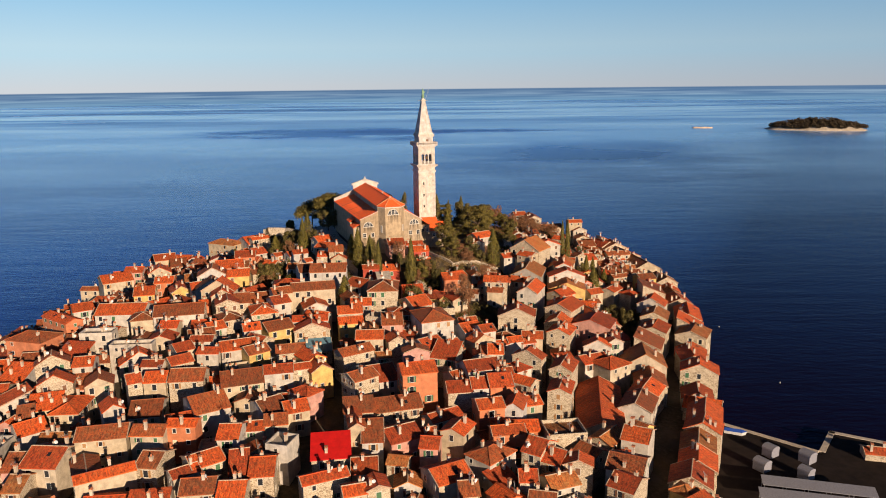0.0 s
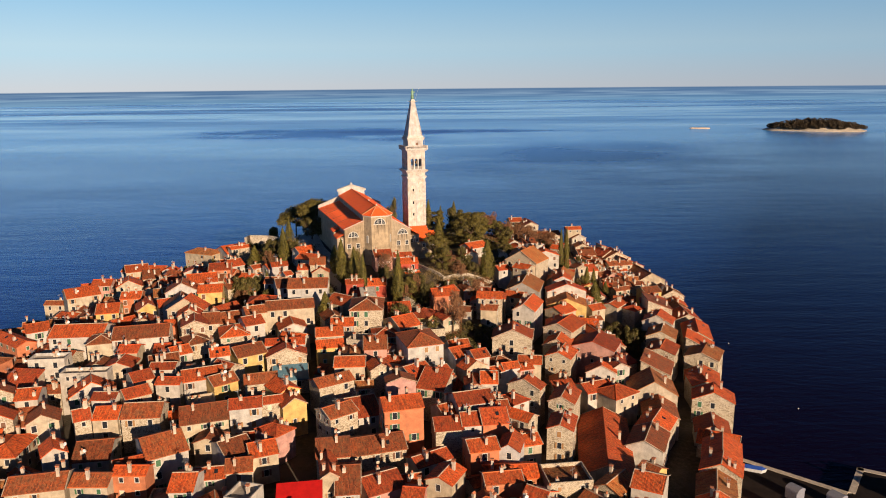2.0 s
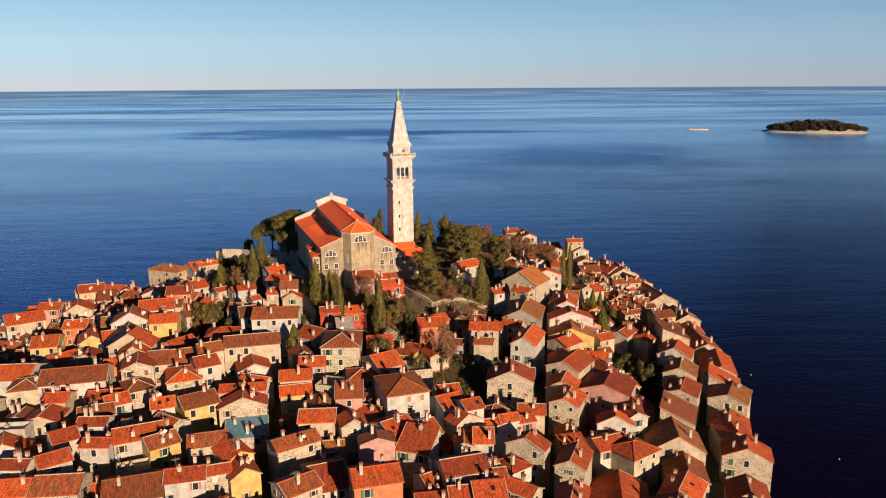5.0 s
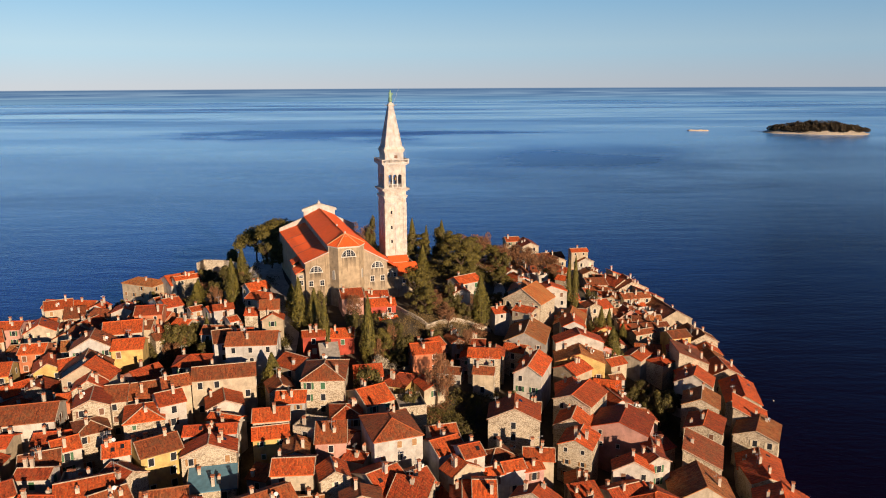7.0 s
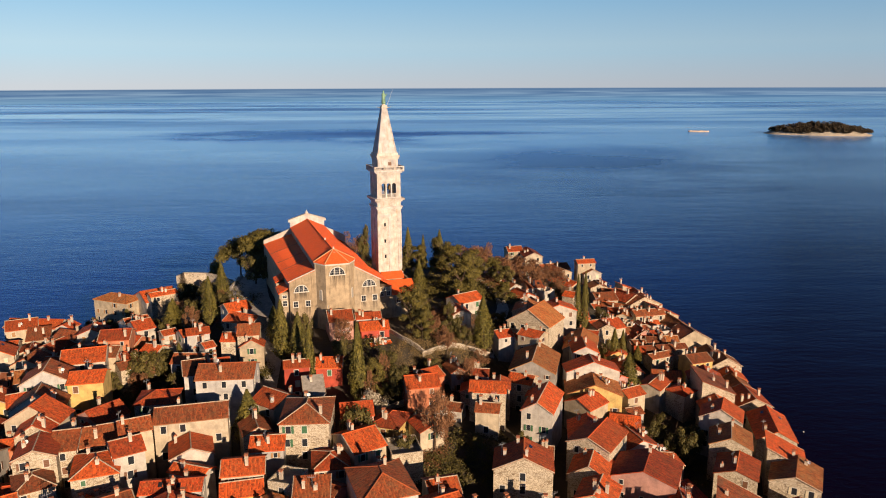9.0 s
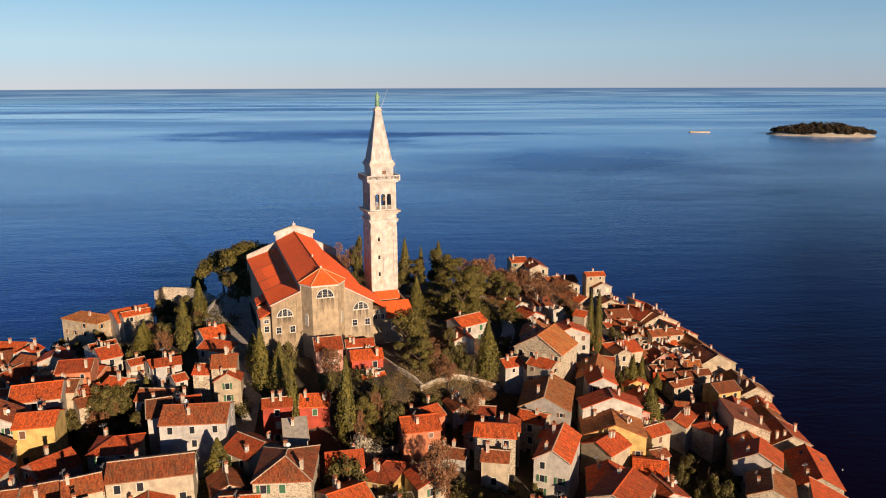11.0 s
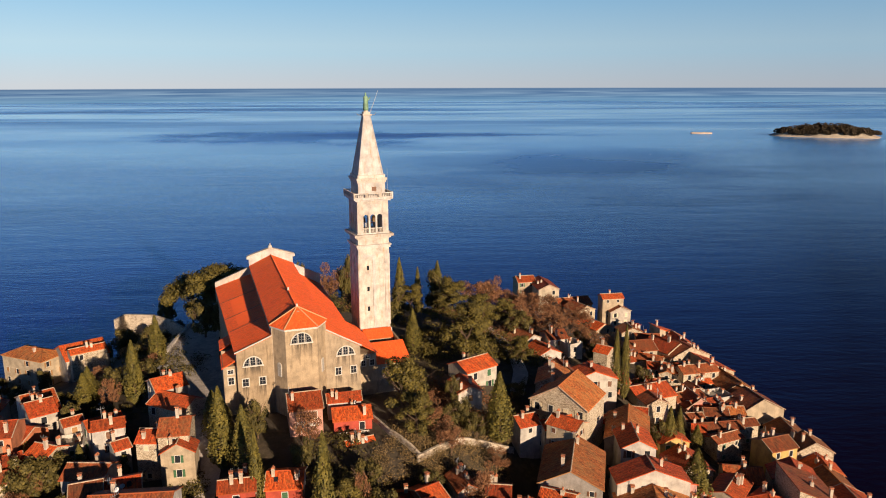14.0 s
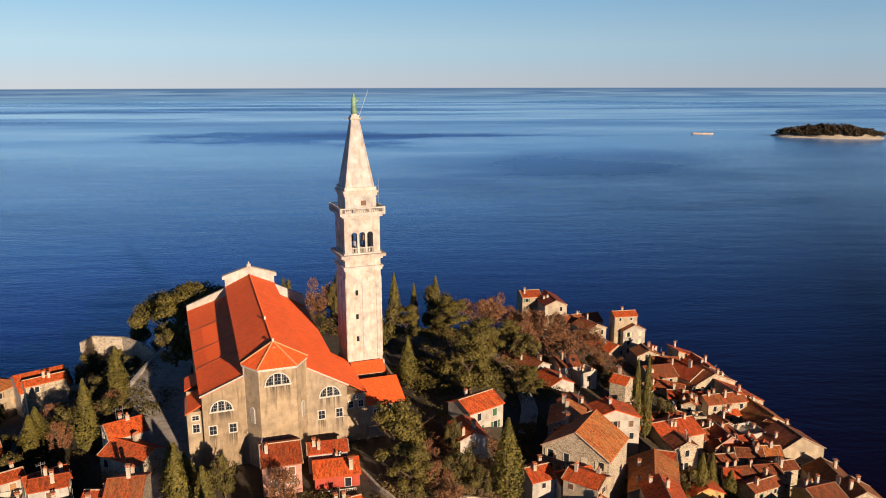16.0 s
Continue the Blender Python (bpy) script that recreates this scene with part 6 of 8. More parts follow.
house(-44.2, 171.4, 24.9, 6.3, 8.7, 38, "p", "white", "brown", 22)
house(17.8, 172.3, 24.2, 4.8, 7.0, -16, "g", "white", "orange", 32)
house(-74.9, 172.7, 23.7, 7.5, 10.6, 10, "p", "white", "brown", 22)
house(-13.1, 174.0, 23.7, 13.0, 9.1, 16, "p", "stone", "brown", 22)
house(-95.1, 174.6, 23.9, 7.0, 11.1, 4, "h", "cream", "orange", 22)
house(21.8, 178.5, 22.0, 5.3, 6.3, 16, "p", "cream", "orange", 22)
house(-102.2, 181.2, 27.6, 8.6, 4.2, 17, "g", "stone", "orange", 30)
house(-7.3, 182.6, 29.7, 9.2, 8.1, 14, "p", "salmon", "orange", 22)
house(-91.7, 183.0, 26.8, 6.9, 6.2, 22, "g", "cream", "brown", 30)
house(-54.0, 183.6, 27.2, 10.6, 10.6, 18, "p", "cream", "brown", 22)
house(-76.4, 183.9, 27.4, 5.6, 7.6, 6, "p", "cream", "orange", 22)
house(-44.7, 186.0, 28.5, 7.4, 6.1, 13, "p", "white", "red", 22)
house(-34.5, 188.3, 28.0, 5.9, 7.0, 29, "g", "yellow", "orange", 32)
house(3.3, 188.6, 25.0, 4.3, 7.3, 29, "p", "white", "orange", 22)
house(9.7, 189.6, 27.7, 9.3, 7.9, 17, "p", "white", "red", 22)
house(-18.2, 190.9, 25.0, 7.7, 12.5, 21, "p", "white", "red", 22)
house(-99.7, 192.6, 28.6, 5.1, 7.4, 12, "p", "white", "orange", 22)
house(-109.1, 193.0, 28.6, 8.7, 4.2, 26, "g", "stone", "brown", 31)
house(-66.4, 197.0, 29.8, 6.0, 4.7, -2, "p", "white", "red", 22)
house(-25.7, 197.9, 29.2, 9.7, 6.2, 33, "p", "stone", "brown", 22)
house(-54.0, 197.9, 29.7, 6.3, 7.0, 38, "p", "yellow", "brown", 22)
house(-8.2, 198.6, 28.8, 7.5, 4.2, 9, "g", "pink", "brown", 19)
house(-87.6, 199.2, 26.5, 10.8, 5.3, 26, "g", "white", "orange", 31)
house(-75.5, 200.3, 29.8, 5.1, 6.8, 38, "p", "cream", "red", 22)
house(-59.6, 201.0, 30.0, 9.9, 8.1, 23, "p", "white", "orange", 22)
house(24.9, 203.0, 25.2, 8.9, 4.2, -29, "g", "stone", "orange", 26)
house(-14.2, 206.1, 29.6, 5.7, 5.9, 16, "g", "stone", "orange", 29)
house(-71.2, 206.2, 30.2, 6.5, 4.9, 2, "p", "white", "red", 22)
house(-4.9, 206.9, 27.0, 6.8, 13.0, 37, "p", "white", "red", 22)
house(-22.0, 207.6, 30.3, 7.9, 7.4, 3, "p", "cream", "orange", 22)
house(1.6, 208.4, 26.9, 4.9, 7.3, 31, "p", "white", "red", 22)
house(-38.6, 209.5, 25.6, 9.1, 5.8, 12, "s", "stone", "blue", 22)
house(10.7, 209.8, 28.0, 6.8, 4.3, 34, "g", "cream", "orange", 28)
house(-73.9, 212.9, 29.8, 7.4, 5.9, 23, "p", "salmon", "brown", 22)
house(-58.7, 213.4, 31.2, 5.0, 6.3, 21, "p", "white", "orange", 22)
house(12.5, 213.5, 29.9, 4.4, 6.1, 22, "p", "white", "orange", 22)
house(-105.6, 213.8, 30.4, 9.7, 5.0, 4, "f", "white", "grey", 22)
house(45.3, 214.0, 19.6, 8.6, 7.3, 21, "p", "white", "red", 22)
house(-40.6, 215.1, 30.2, 10.7, 5.2, 12, "g", "stone", "red", 23)
house(-51.7, 215.9, 30.7, 8.1, 8.4, 34, "p", "yellow", "brown", 22)
house(80.2, 217.0, 14.8, 11.3, 7.2, -19, "g", "stone", "orange", 26)
house(-127.4, 217.4, 27.5, 12.9, 9.3, -15, "h", "salmon", "brown", 22)
house(-71.2, 217.5, 30.3, 5.2, 6.7, 34, "p", "white", "orange", 22)
house(62.5, 217.7, 17.5, 13.0, 10.5, -8, "g", "cream", "ochre", 31)
house(7.5, 217.7, 29.0, 6.4, 7.7, 27, "p", "white", "orange", 22)
house(48.5, 220.5, 21.7, 8.5, 4.2, -10, "g", "white", "orange", 28)
house(-3.8, 221.1, 31.9, 10.3, 12.9, 18, "h", "white", "brown", 22)
house(-42.3, 222.3, 30.9, 10.8, 5.1, 7, "p", "white", "red", 22)
house(-29.7, 222.6, 30.0, 7.5, 6.5, 13, "p", "yellow", "orange", 22)
house(-68.5, 223.8, 31.4, 6.7, 8.0, 31, "h", "stone", "brown", 22)
house(-96.3, 225.5, 31.1, 7.1, 8.0, 16, "h", "cream", "brown", 22)
house(-15.5, 225.9, 27.9, 8.5, 5.7, -29, "p", "pink", "brown", 22)
house(-30.3, 227.1, 32.0, 7.7, 7.1, 9, "p", "cream", "orange", 22)
house(-58.5, 228.0, 32.4, 8.2, 10.0, 19, "h", "stone", "orange", 22)
house(-85.3, 228.1, 32.2, 15.2, 10.5, 13, "p", "white", "brown", 22)
house(-40.8, 228.6, 30.5, 7.5, 4.2, -20, "p", "white", "orange", 22)
house(81.3, 228.7, 14.9, 8.0, 9.1, -5, "g", "stone", "orange", 20)
house(-70.5, 230.0, 34.5, 7.5, 7.8, 18, "g", "stone", "red", 23)
house(-54.1, 231.1, 34.4, 5.6, 7.8, 32, "p", "white", "red", 22)
house(-105.5, 232.8, 31.2, 15.2, 10.6, 4, "p", "white", "orange", 22)
house(24.3, 234.7, 28.1, 11.8, 8.3, -8, "g", "stone", "orange", 25)
house(-127.6, 235.0, 27.9, 15.5, 5.8, -36, "p", "salmon", "orange", 22)
house(-67.2, 235.3, 33.8, 4.7, 9.9, 14, "p", "stone", "brown", 22)
house(-74.2, 237.3, 35.2, 7.0, 6.0, 15, "g", "stone", "red", 32)
house(-54.7, 237.4, 35.7, 6.0, 6.9, 26, "p", "cream", "brown", 22)
house(51.0, 238.4, 23.5, 13.1, 10.4, -25, "g", "pink", "red", 19)
house(-62.8, 239.2, 32.8, 6.9, 9.8, 21, "p", "stone", "brown", 22)
house(-9.5, 239.2, 30.9, 7.2, 10.3, 32, "p", "cream", "orange", 22)
house(39.4, 239.6, 23.5, 8.3, 8.4, -21, "g", "stone", "orange", 30)
house(-124.0, 241.7, 29.3, 6.4, 8.0, 33, "p", "white", "orange", 22)
house(-76.4, 242.6, 35.4, 11.3, 6.0, -2, "g", "cream", "orange", 32)
house(-45.0, 243.9, 35.3, 14.5, 8.5, 13, "p", "cream", "brown", 22)
house(-20.8, 244.7, 35.1, 10.2, 12.7, 2, "h", "stone", "brown", 22)
house(42.6, 248.1, 26.3, 9.7, 11.4, -34, "g", "stone", "orange", 23)
house(89.1, 249.5, 15.4, 10.5, 11.0, -29, "g", "stone", "ochre", 21)
house(75.4, 249.6, 17.4, 9.1, 9.6, -27, "g", "stone", "orange", 19)
house(-83.3, 255.8, 32.4, 11.3, 6.0, 15, "g", "white", "brown", 32)
house(18.8, 255.9, 30.0, 5.3, 5.3, -11, "p", "cream", "brown", 22)
house(32.3, 261.0, 29.1, 7.3, 13.0, -21, "g", "white", "orange", 32)
house(10.2, 261.1, 28.1, 6.4, 4.7, -17, "p", "white", "brown", 22)
house(78.6, 261.4, 18.4, 9.6, 9.1, -22, "g", "stone", "ochre", 25)
house(-110.3, 262.2, 29.0, 7.1, 9.8, 15, "p", "yellow", "orange", 22)
house(-42.2, 262.4, 37.0, 12.9, 9.8, 4, "p", "white", "brown", 22)
house(19.4, 262.7, 32.2, 8.5, 6.8, -8, "p", "stone", "orange", 22)
house(-98.2, 264.7, 29.0, 7.5, 9.0, 24, "g", "yellow", "orange", 32)
house(-85.9, 265.3, 34.9, 10.7, 8.0, 15, "g", "white", "brown", 30)
house(-76.3, 265.5, 34.7, 7.8, 8.0, 11, "p", "yellow", "orange", 22)
house(3.2, 265.6, 32.6, 7.9, 8.0, 11, "p", "salmon", "orange", 22)
house(-113.9, 266.6, 26.7, 4.1, 9.4, 22, "p", "yellow", "orange", 22)
house(80.7, 272.6, 19.6, 10.2, 7.9, -26, "g", "white", "orange", 29)
house(5.3, 273.5, 31.4, 4.6, 6.7, 34, "p", "salmon", "orange", 22)
house(1.4, 274.1, 30.7, 5.2, 4.2, 17, "p", "salmon", "orange", 22)
house(-28.3, 275.1, 32.9, 4.8, 5.4, -10, "g", "red", "orange", 32)
house(-20.1, 275.6, 33.7, 6.4, 7.2, 4, "p", "red", "orange", 22)
house(18.4, 275.9, 30.5, 4.4, 4.6, -8, "p", "white", "red", 22)
house(96.0, 276.7, 13.7, 9.6, 15.9, -14, "g", "stone", "orange", 27)
house(48.1, 277.4, 25.1, 14.1, 9.0, -7, "g", "yellow", "ochre", 21)
house(-108.9, 278.4, 29.0, 6.8, 8.0, 10, "p", "salmon", "orange", 22)
house(11.8, 278.8, 30.6, 3.9, 6.3, 19, "g", "white", "brown", 32)
house(-83.9, 280.4, 34.4, 10.3, 10.2, 17, "p", "white", "orange", 22)
house(-41.3, 283.1, 36.3, 6.1, 4.2, 7, "g", "cream", "orange", 31)
house(-73.9, 283.5, 30.8, 6.4, 5.5, 38, "p", "stone", "brown", 22)
house(49.0, 284.1, 28.1, 14.2, 5.6, -0, "g", "white", "red", 21)
house(34.1, 285.9, 29.2, 12.1, 14.8, -15, "g", "grey", "ochre", 27)
house(-42.9, 287.0, 38.8, 5.5, 8.3, 9, "p", "stone", "brown", 22)
house(-80.4, 287.4, 32.9, 5.0, 7.9, 4, "p", "cream", "brown", 22)
house(-76.3, 287.9, 31.4, 4.8, 6.3, 38, "p", "white", "red", 22)
house(-69.3, 289.2, 33.1, 5.0, 5.3, -20, "p", "stone", "orange", 22)
house(-55.1, 289.2, 33.9, 2.9, 4.4, 38, "p", "white", "red", 22)
house(-80.9, 293.3, 35.5, 7.8, 8.3, 10, "p", "salmon", "red", 22)
house(-67.2, 295.1, 32.0, 4.7, 6.0, 19, "f", "white", "grey", 22)
house(34.8, 295.6, 33.9, 6.7, 5.4, -38, "p", "cream", "orange", 22)
balcony(house(-19.9, 296.7, 39.3, 6.6, 9.0, 14, "p", "pink", "orange", 22), 4.6, 36.2, -4.5)
balcony(house(-10.3, 297.5, 36.0, 7.8, 6.8, 11, "p", "red", "orange", 22), 6.2, 32.9, -3.4)
house(-61.7, 297.6, 34.8, 6.9, 5.8, 38, "p", "white", "orange", 22)
house(-69.4, 300.1, 33.9, 3.9, 4.2, 38, "p", "white", "orange", 22)
house(26.5, 300.8, 32.2, 4.8, 6.0, 20, "p", "white", "red", 22)
house(-139.1, 301.9, 23.6, 11.9, 11.5, 34, "p", "cream", "orange", 22)
house(-122.0, 306.4, 25.8, 9.2, 8.0, 21, "g", "cream", "orange", 29)
house(51.2, 307.7, 26.6, 9.4, 13.7, -17, "g", "cream", "ochre", 28)
house(37.6, 309.5, 33.8, 13.5, 11.2, -33, "g", "stone", "ochre", 32)
house(-135.2, 313.2, 24.5, 7.5, 7.6, 5, "p", "pink", "orange", 22)
house(-85.0, 316.7, 30.8, 6.8, 12.8, 38, "p", "white", "orange", 22)
house(47.0, 326.4, 31.8, 11.4, 6.4, 4, "g", "white", "orange", 20)
house(65.3, 338.1, 22.0, 11.4, 10, 19, "p", "stone", "red", 22)
house(78.6, 339.6, 18.1, 8.1, 8.0, 9, "g", "pink", "red", 32)
house(-130.9, 336.2, 24.6, 9.2, 9.9, 26, "p", "cream", "orange", 22)
house(95.3, 339.4, 17.0, 12.9, 8.9, 10, "g", "cream", "brown", 28)
house(-94.7, 360.7, 27.3, 11.5, 13.0, 38, "p", "white", "orange", 22)
house(-108.7, 361.2, 26.4, 15.7, 8.6, -24, "h", "cream", "ochre", 22)
house(42.6, 188.0, 15.2, 31.0, 12.5, 80, "p", "white", "orange", 25)
house(-129.8, 343.8, 22.3, 19.5, 8.0, -6, "p", "white", "orange", 26)
house(85.6, 291.9, 19.2, 11.9, 9.1, 86, "s", "stone", "brown", 26)
house(97.3, 293.9, 13.9, 10.8, 9.8, 87, "p", "stone", "orange", 26)
house(64.3, 171.3, 12.6, 11.7, 8.5, 70, "p", "stone", "ochre", 25)
house(62.1, 208.1, 15.1, 10.6, 9.2, 80, "p", "stone", "brown", 29)
house(99.1, 325.9, 14.6, 11.5, 8.5, 89, "p", "cream", "ochre", 27)
house(-82.8, 300.4, 31.6, 13.4, 7.2, -17, "p", "salmon", "red", 26)
house(68.5, 232.4, 17.8, 11.3, 8.5, 67, "s", "stone", "brown", 26)
house(53.4, 188.4, 16.5, 10.8, 8.8, 65, "p", "white", "brown", 25)
house(58.1, 198.2, 16.0, 10.6, 8.3, 59, "p", "stone", "orange", 25)
house(71.6, 187.5, 13.7, 9.6, 9.0, 69, "p", "pink", "orange", 29)
house(-128.7, 318.8, 23.1, 10.5, 8.0, 18, "p", "stone", "orange", 22)
house(90.8, 258.3, 15.0, 9.6, 8.7, 68, "s", "stone", "orange", 29)
house(42.3, 256.6, 23.6, 8.9, 9.0, -9, "g", "stone", "red", 25)
house(84.1, 236.7, 12.7, 7.9, 10.1, 71, "p", "stone", "orange", 26)
house(56.8, 154.1, 13.4, 8.4, 9.4, 69, "p", "stone", "red", 27)
house(28.6, 163.5, 21.8, 9.5, 8.0, 7, "f", "stone", "ochre", 22)
house(97.7, 303.6, 13.6, 8.6, 8.9, 88, "p", "pink", "ochre", 29)
house(60.9, 161.6, 13.4, 8.5, 8.7, 70, "p", "stone", "orange", 28)
house(73.9, 195.4, 12.5, 7.5, 9.9, 64, "g", "stone", "orange", 27)
house(40.7, 149.4, 20.0, 7.9, 9.0, -25, "p", "white", "brown", 21)
house(36.1, 320.1, 34.0, 7.4, 9.6, -14, "g", "stone", "ochre", 26)
house(74.8, 202.9, 12.4, 8.0, 8.8, 75, "p", "cream", "orange", 27)
house(92.2, 389.1, 16.4, 11.7, 9.4, 96, "p", "white", "orange", 30)
house(96.7, 357.4, 15.2, 11.1, 9.5, 99, "p", "stone", "ochre", 29)
house(-21.3, 167.7, 26.3, 7.0, 9.4, 8, "p", "stone", "brown", 24)
house(94.0, 377.9, 14.2, 10.9, 9.6, 89, "s", "stone", "orange", 25)
house(83.8, 282.6, 16.8, 6.9, 9.2, 85, "p", "cream", "orange", 28)
house(40.7, 329.0, 31.8, 6.3, 10.0, 13, "g", "white", "brown", 26)
house(-146.1, 328.2, 18.9, 10.4, 6.0, 15, "p", "white", "orange", 26)
house(68.5, 179.5, 13.7, 6.7, 9.3, 65, "p", "stone", "orange", 28)
house(38.5, 229.2, 23.9, 7.6, 8.0, -25, "g", "stone", "orange", 24)
house(-110.2, 241.0, 27.3, 6.5, 9.4, 16, "p", "stone", "brown", 25)
house(99.1, 317.0, 16.0, 6.3, 9.4, 89, "p", "stone", "ochre", 29)
house(49.9, 297.8, 28.8, 7.2, 8.2, -4, "g", "white", "orange", 26)
house(-93.9, 150.4, 21.3, 6.3, 9.3, 2, "p", "pink", "brown", 26)
house(34.5, 199.7, 23.2, 6.5, 9.0, -22, "g", "stone", "orange", 27)
house(-144.5, 312.0, 19.4, 8.3, 7.0, 38, "p", "yellow", "orange", 21)
house(86.8, 300.8, 18.2, 6.0, 9.6, 78, "p", "stone", "red", 26)
house(97.6, 346.9, 15.0, 10.0, 9.7, 103, "p", "cream", "ochre", 25)
house(-80.1, 272.4, 31.7, 8.0, 7.0, 21, "p", "yellow", "red", 27)
house(-115.7, 239.3, 27.7, 5.1, 10.4, 16, "p", "white", "orange", 25)
house(98.9, 310.8, 13.6, 5.9, 9.0, 83, "p", "stone", "orange", 29)
house(89.0, 314.1, 18.7, 7.4, 7.0, 17, "p", "yellow", "brown", 23)
house(14.4, 183.3, 25.6, 6.1, 8.4, 8, "p", "salmon", "red", 27)
house(-22.4, 182.3, 28.1, 7.3, 7.0, 38, "p", "stone", "brown", 21)
house(79.1, 324.2, 18.3, 11.9, 4.5, 7, "p", "stone", "brown", 25)
house(-77.4, 144.2, 22.9, 5.5, 9.2, 29, "g", "white", "brown", 22)
house(-47.5, 271.4, 34.9, 6.0, 8.5, 20, "p", "white", "red", 23)
house(46.5, 162.8, 20.0, 6.3, 8.0, -27, "p", "white", "orange", 25)
house(-91.8, 205.4, 29.5, 12.2, 4.0, 4, "f", "white", "grey", 26)
house(31.4, 185.1, 22.9, 6.1, 8.0, -17, "g", "stone", "red", 23)
house(77.4, 342.6, 18.5, 9.3, 5.7, 19, "p", "pink", "brown", 23)
house(95.0, 367.7, 16.5, 9.6, 9.2, 106, "s", "cream", "orange", 27)
house(-79.9, 307.7, 33.6, 5.3, 9.0, 38, "p", "white", "red", 21)
house(-50.6, 137.1, 22.7, 6.9, 7.0, 7, "p", "cream", "brown", 25)
house(-43.7, 197.7, 29.8, 8.0, 6.0, 15, "p", "stone", "brown", 26)
house(-52.5, 269.2, 35.3, 4.9, 9.5, 20, "p", "white", "brown", 23)
house(3.6, 181.4, 24.8, 6.4, 7.2, 8, "p", "stone", "red", 24)
house(10.9, 171.4, 24.6, 6.5, 7.0, 13, "p", "salmon", "orange", 21)
house(-104.9, 242.8, 27.8, 4.5, 10.1, 16, "g", "pink", "brown", 26)
house(-134.3, 257.3, 22.1, 6.2, 7.0, 35, "p", "white", "orange", 27)
house(38.7, 141.4, 19.9, 5.8, 7.4, -38, "p", "stone", "red", 24)
house(55.8, 244.6, 21.8, 4.4, 9.7, -9, "p", "salmon", "brown", 25)
house(-153.1, 309.8, 17.2, 8.9, 4.8, -2, "p", "cream", "brown", 24)
house(-95.3, 280.6, 29.6, 5.4, 7.9, 20, "p", "white", "ochre", 25)
house(-37.3, 193.4, 29.3, 5.8, 7.2, 38, "g", "yellow", "orange", 26)
house(7.3, 225.1, 28.3, 5.8, 7.0, 14, "p", "white", "orange", 24)
house(-43.3, 135.9, 22.6, 5.3, 7.6, 3, "p", "stone", "orange", 24)
house(-68.2, 157.1, 25.2, 7.5, 5.4, -1, "p", "cream", "brown", 28)
house(14.6, 159.7, 23.2, 7.7, 5.2, 9, "p", "salmon", "orange", 23)
house(28.4, 243.0, 25.6, 6.6, 6.0, -10, "p", "stone", "brown", 24)
house(-111.2, 284.7, 25.8, 5.6, 7.0, -2, "p", "salmon", "orange", 21)
house(27.9, 220.3, 25.2, 6.4, 6.0, -7, "p", "cream", "orange", 24)
house(-16.2, 218.9, 30.6, 6.3, 6.0, 5, "s", "pink", "brown", 21)
house(16.8, 270.1, 28.6, 7.1, 5.3, -8, "g", "stone", "red", 22)
house(29.5, 276.3, 28.4, 6.2, 6.0, -26, "p", "stone", "orange", 24)
house(21.3, 153.3, 22.2, 4.6, 8.1, -34, "p", "stone", "red", 27)
house(-73.1, 191.0, 29.4, 6.0, 6.0, 38, "p", "stone", "red", 24)
house(81.1, 337.7, 18.5, 9.0, 4.4, 13, "p", "pink", "red", 26)
house(-90.0, 259.7, 31.3, 5.0, 7.2, 27, "p", "stone", "red", 28)
house(15.0, 204.3, 26.7, 4.3, 8.3, -2, "p", "white", "orange", 22)
house(-145.1, 275.4, 19.1, 4.9, 7.0, 23, "p", "cream", "orange", 22)
house(10.7, 204.2, 26.0, 4.3, 7.9, -2, "g", "white", "red", 21)
house(9.1, 182.7, 25.3, 4.7, 7.2, 8, "p", "white", "red", 25)
house(78.6, 318.5, 18.3, 8.2, 4.3, 23, "p", "stone", "brown", 21)
house(33.3, 300.6, 31.5, 7.4, 4.4, 19, "p", "cream", "orange", 26)
house(55.4, 229.3, 21.4, 4.4, 7.3, -9, "g", "pink", "red", 25)
house(25.2, 151.1, 20.8, 4.3, 7.5, -34, "p", "stone", "red", 27)
house(-90.5, 142.3, 20.8, 3.8, 8.3, -1, "p", "stone", "ochre", 23)
house(-21.4, 224.3, 31.4, 5.3, 6.0, -18, "f", "stone", "grey", 25)
house(-36.7, 152.0, 25.2, 5.3, 6.0, -15, "f", "white", "grey", 25)
house(21.4, 186.1, 24.4, 7.1, 4.4, -38, "p", "stone", "orange", 27)
house(22.9, 269.5, 29.9, 5.0, 6.2, -8, "g", "stone", "orange", 22)
house(33.1, 270.7, 26.8, 5.9, 5.2, -20, "g", "white", "orange", 24)
house(-27.7, 271.2, 35.2, 6.1, 5.0, 11, "p", "red", "orange", 23)
house(-91.0, 282.1, 28.7, 3.5, 8.4, 20, "p", "white", "red", 25)
house(-58.7, 293.3, 36.4, 5.9, 5.0, 21, "p", "white", "orange", 21)
house(-61.2, 159.2, 26.1, 6.7, 4.4, -1, "p", "salmon", "orange", 22)
house(-55.5, 242.0, 33.1, 6.9, 4.2, -2, "p", "stone", "brown", 25)
house(60.9, 320.3, 27.5, 5.5, 5.2, 11, "g", "stone", "brown", 24)
house(87.8, 362.2, 18.4, 11.8, 6.2, 11, "p", "stone", "brown", 24)
house(-99.5, 279.1, 29.4, 3.5, 7.9, 20, "p", "white", "ochre", 25)
house(4.5, 136.7, 21.9, 3.9, 7.0, 7, "p", "stone", "brown", 22)
house(29.4, 148.4, 21.0, 6.4, 4.2, -12, "g", "stone", "orange", 22)
house(-21.8, 259.4, 33.5, 4.5, 6.0, 13, "s", "grey", "grey", 23)
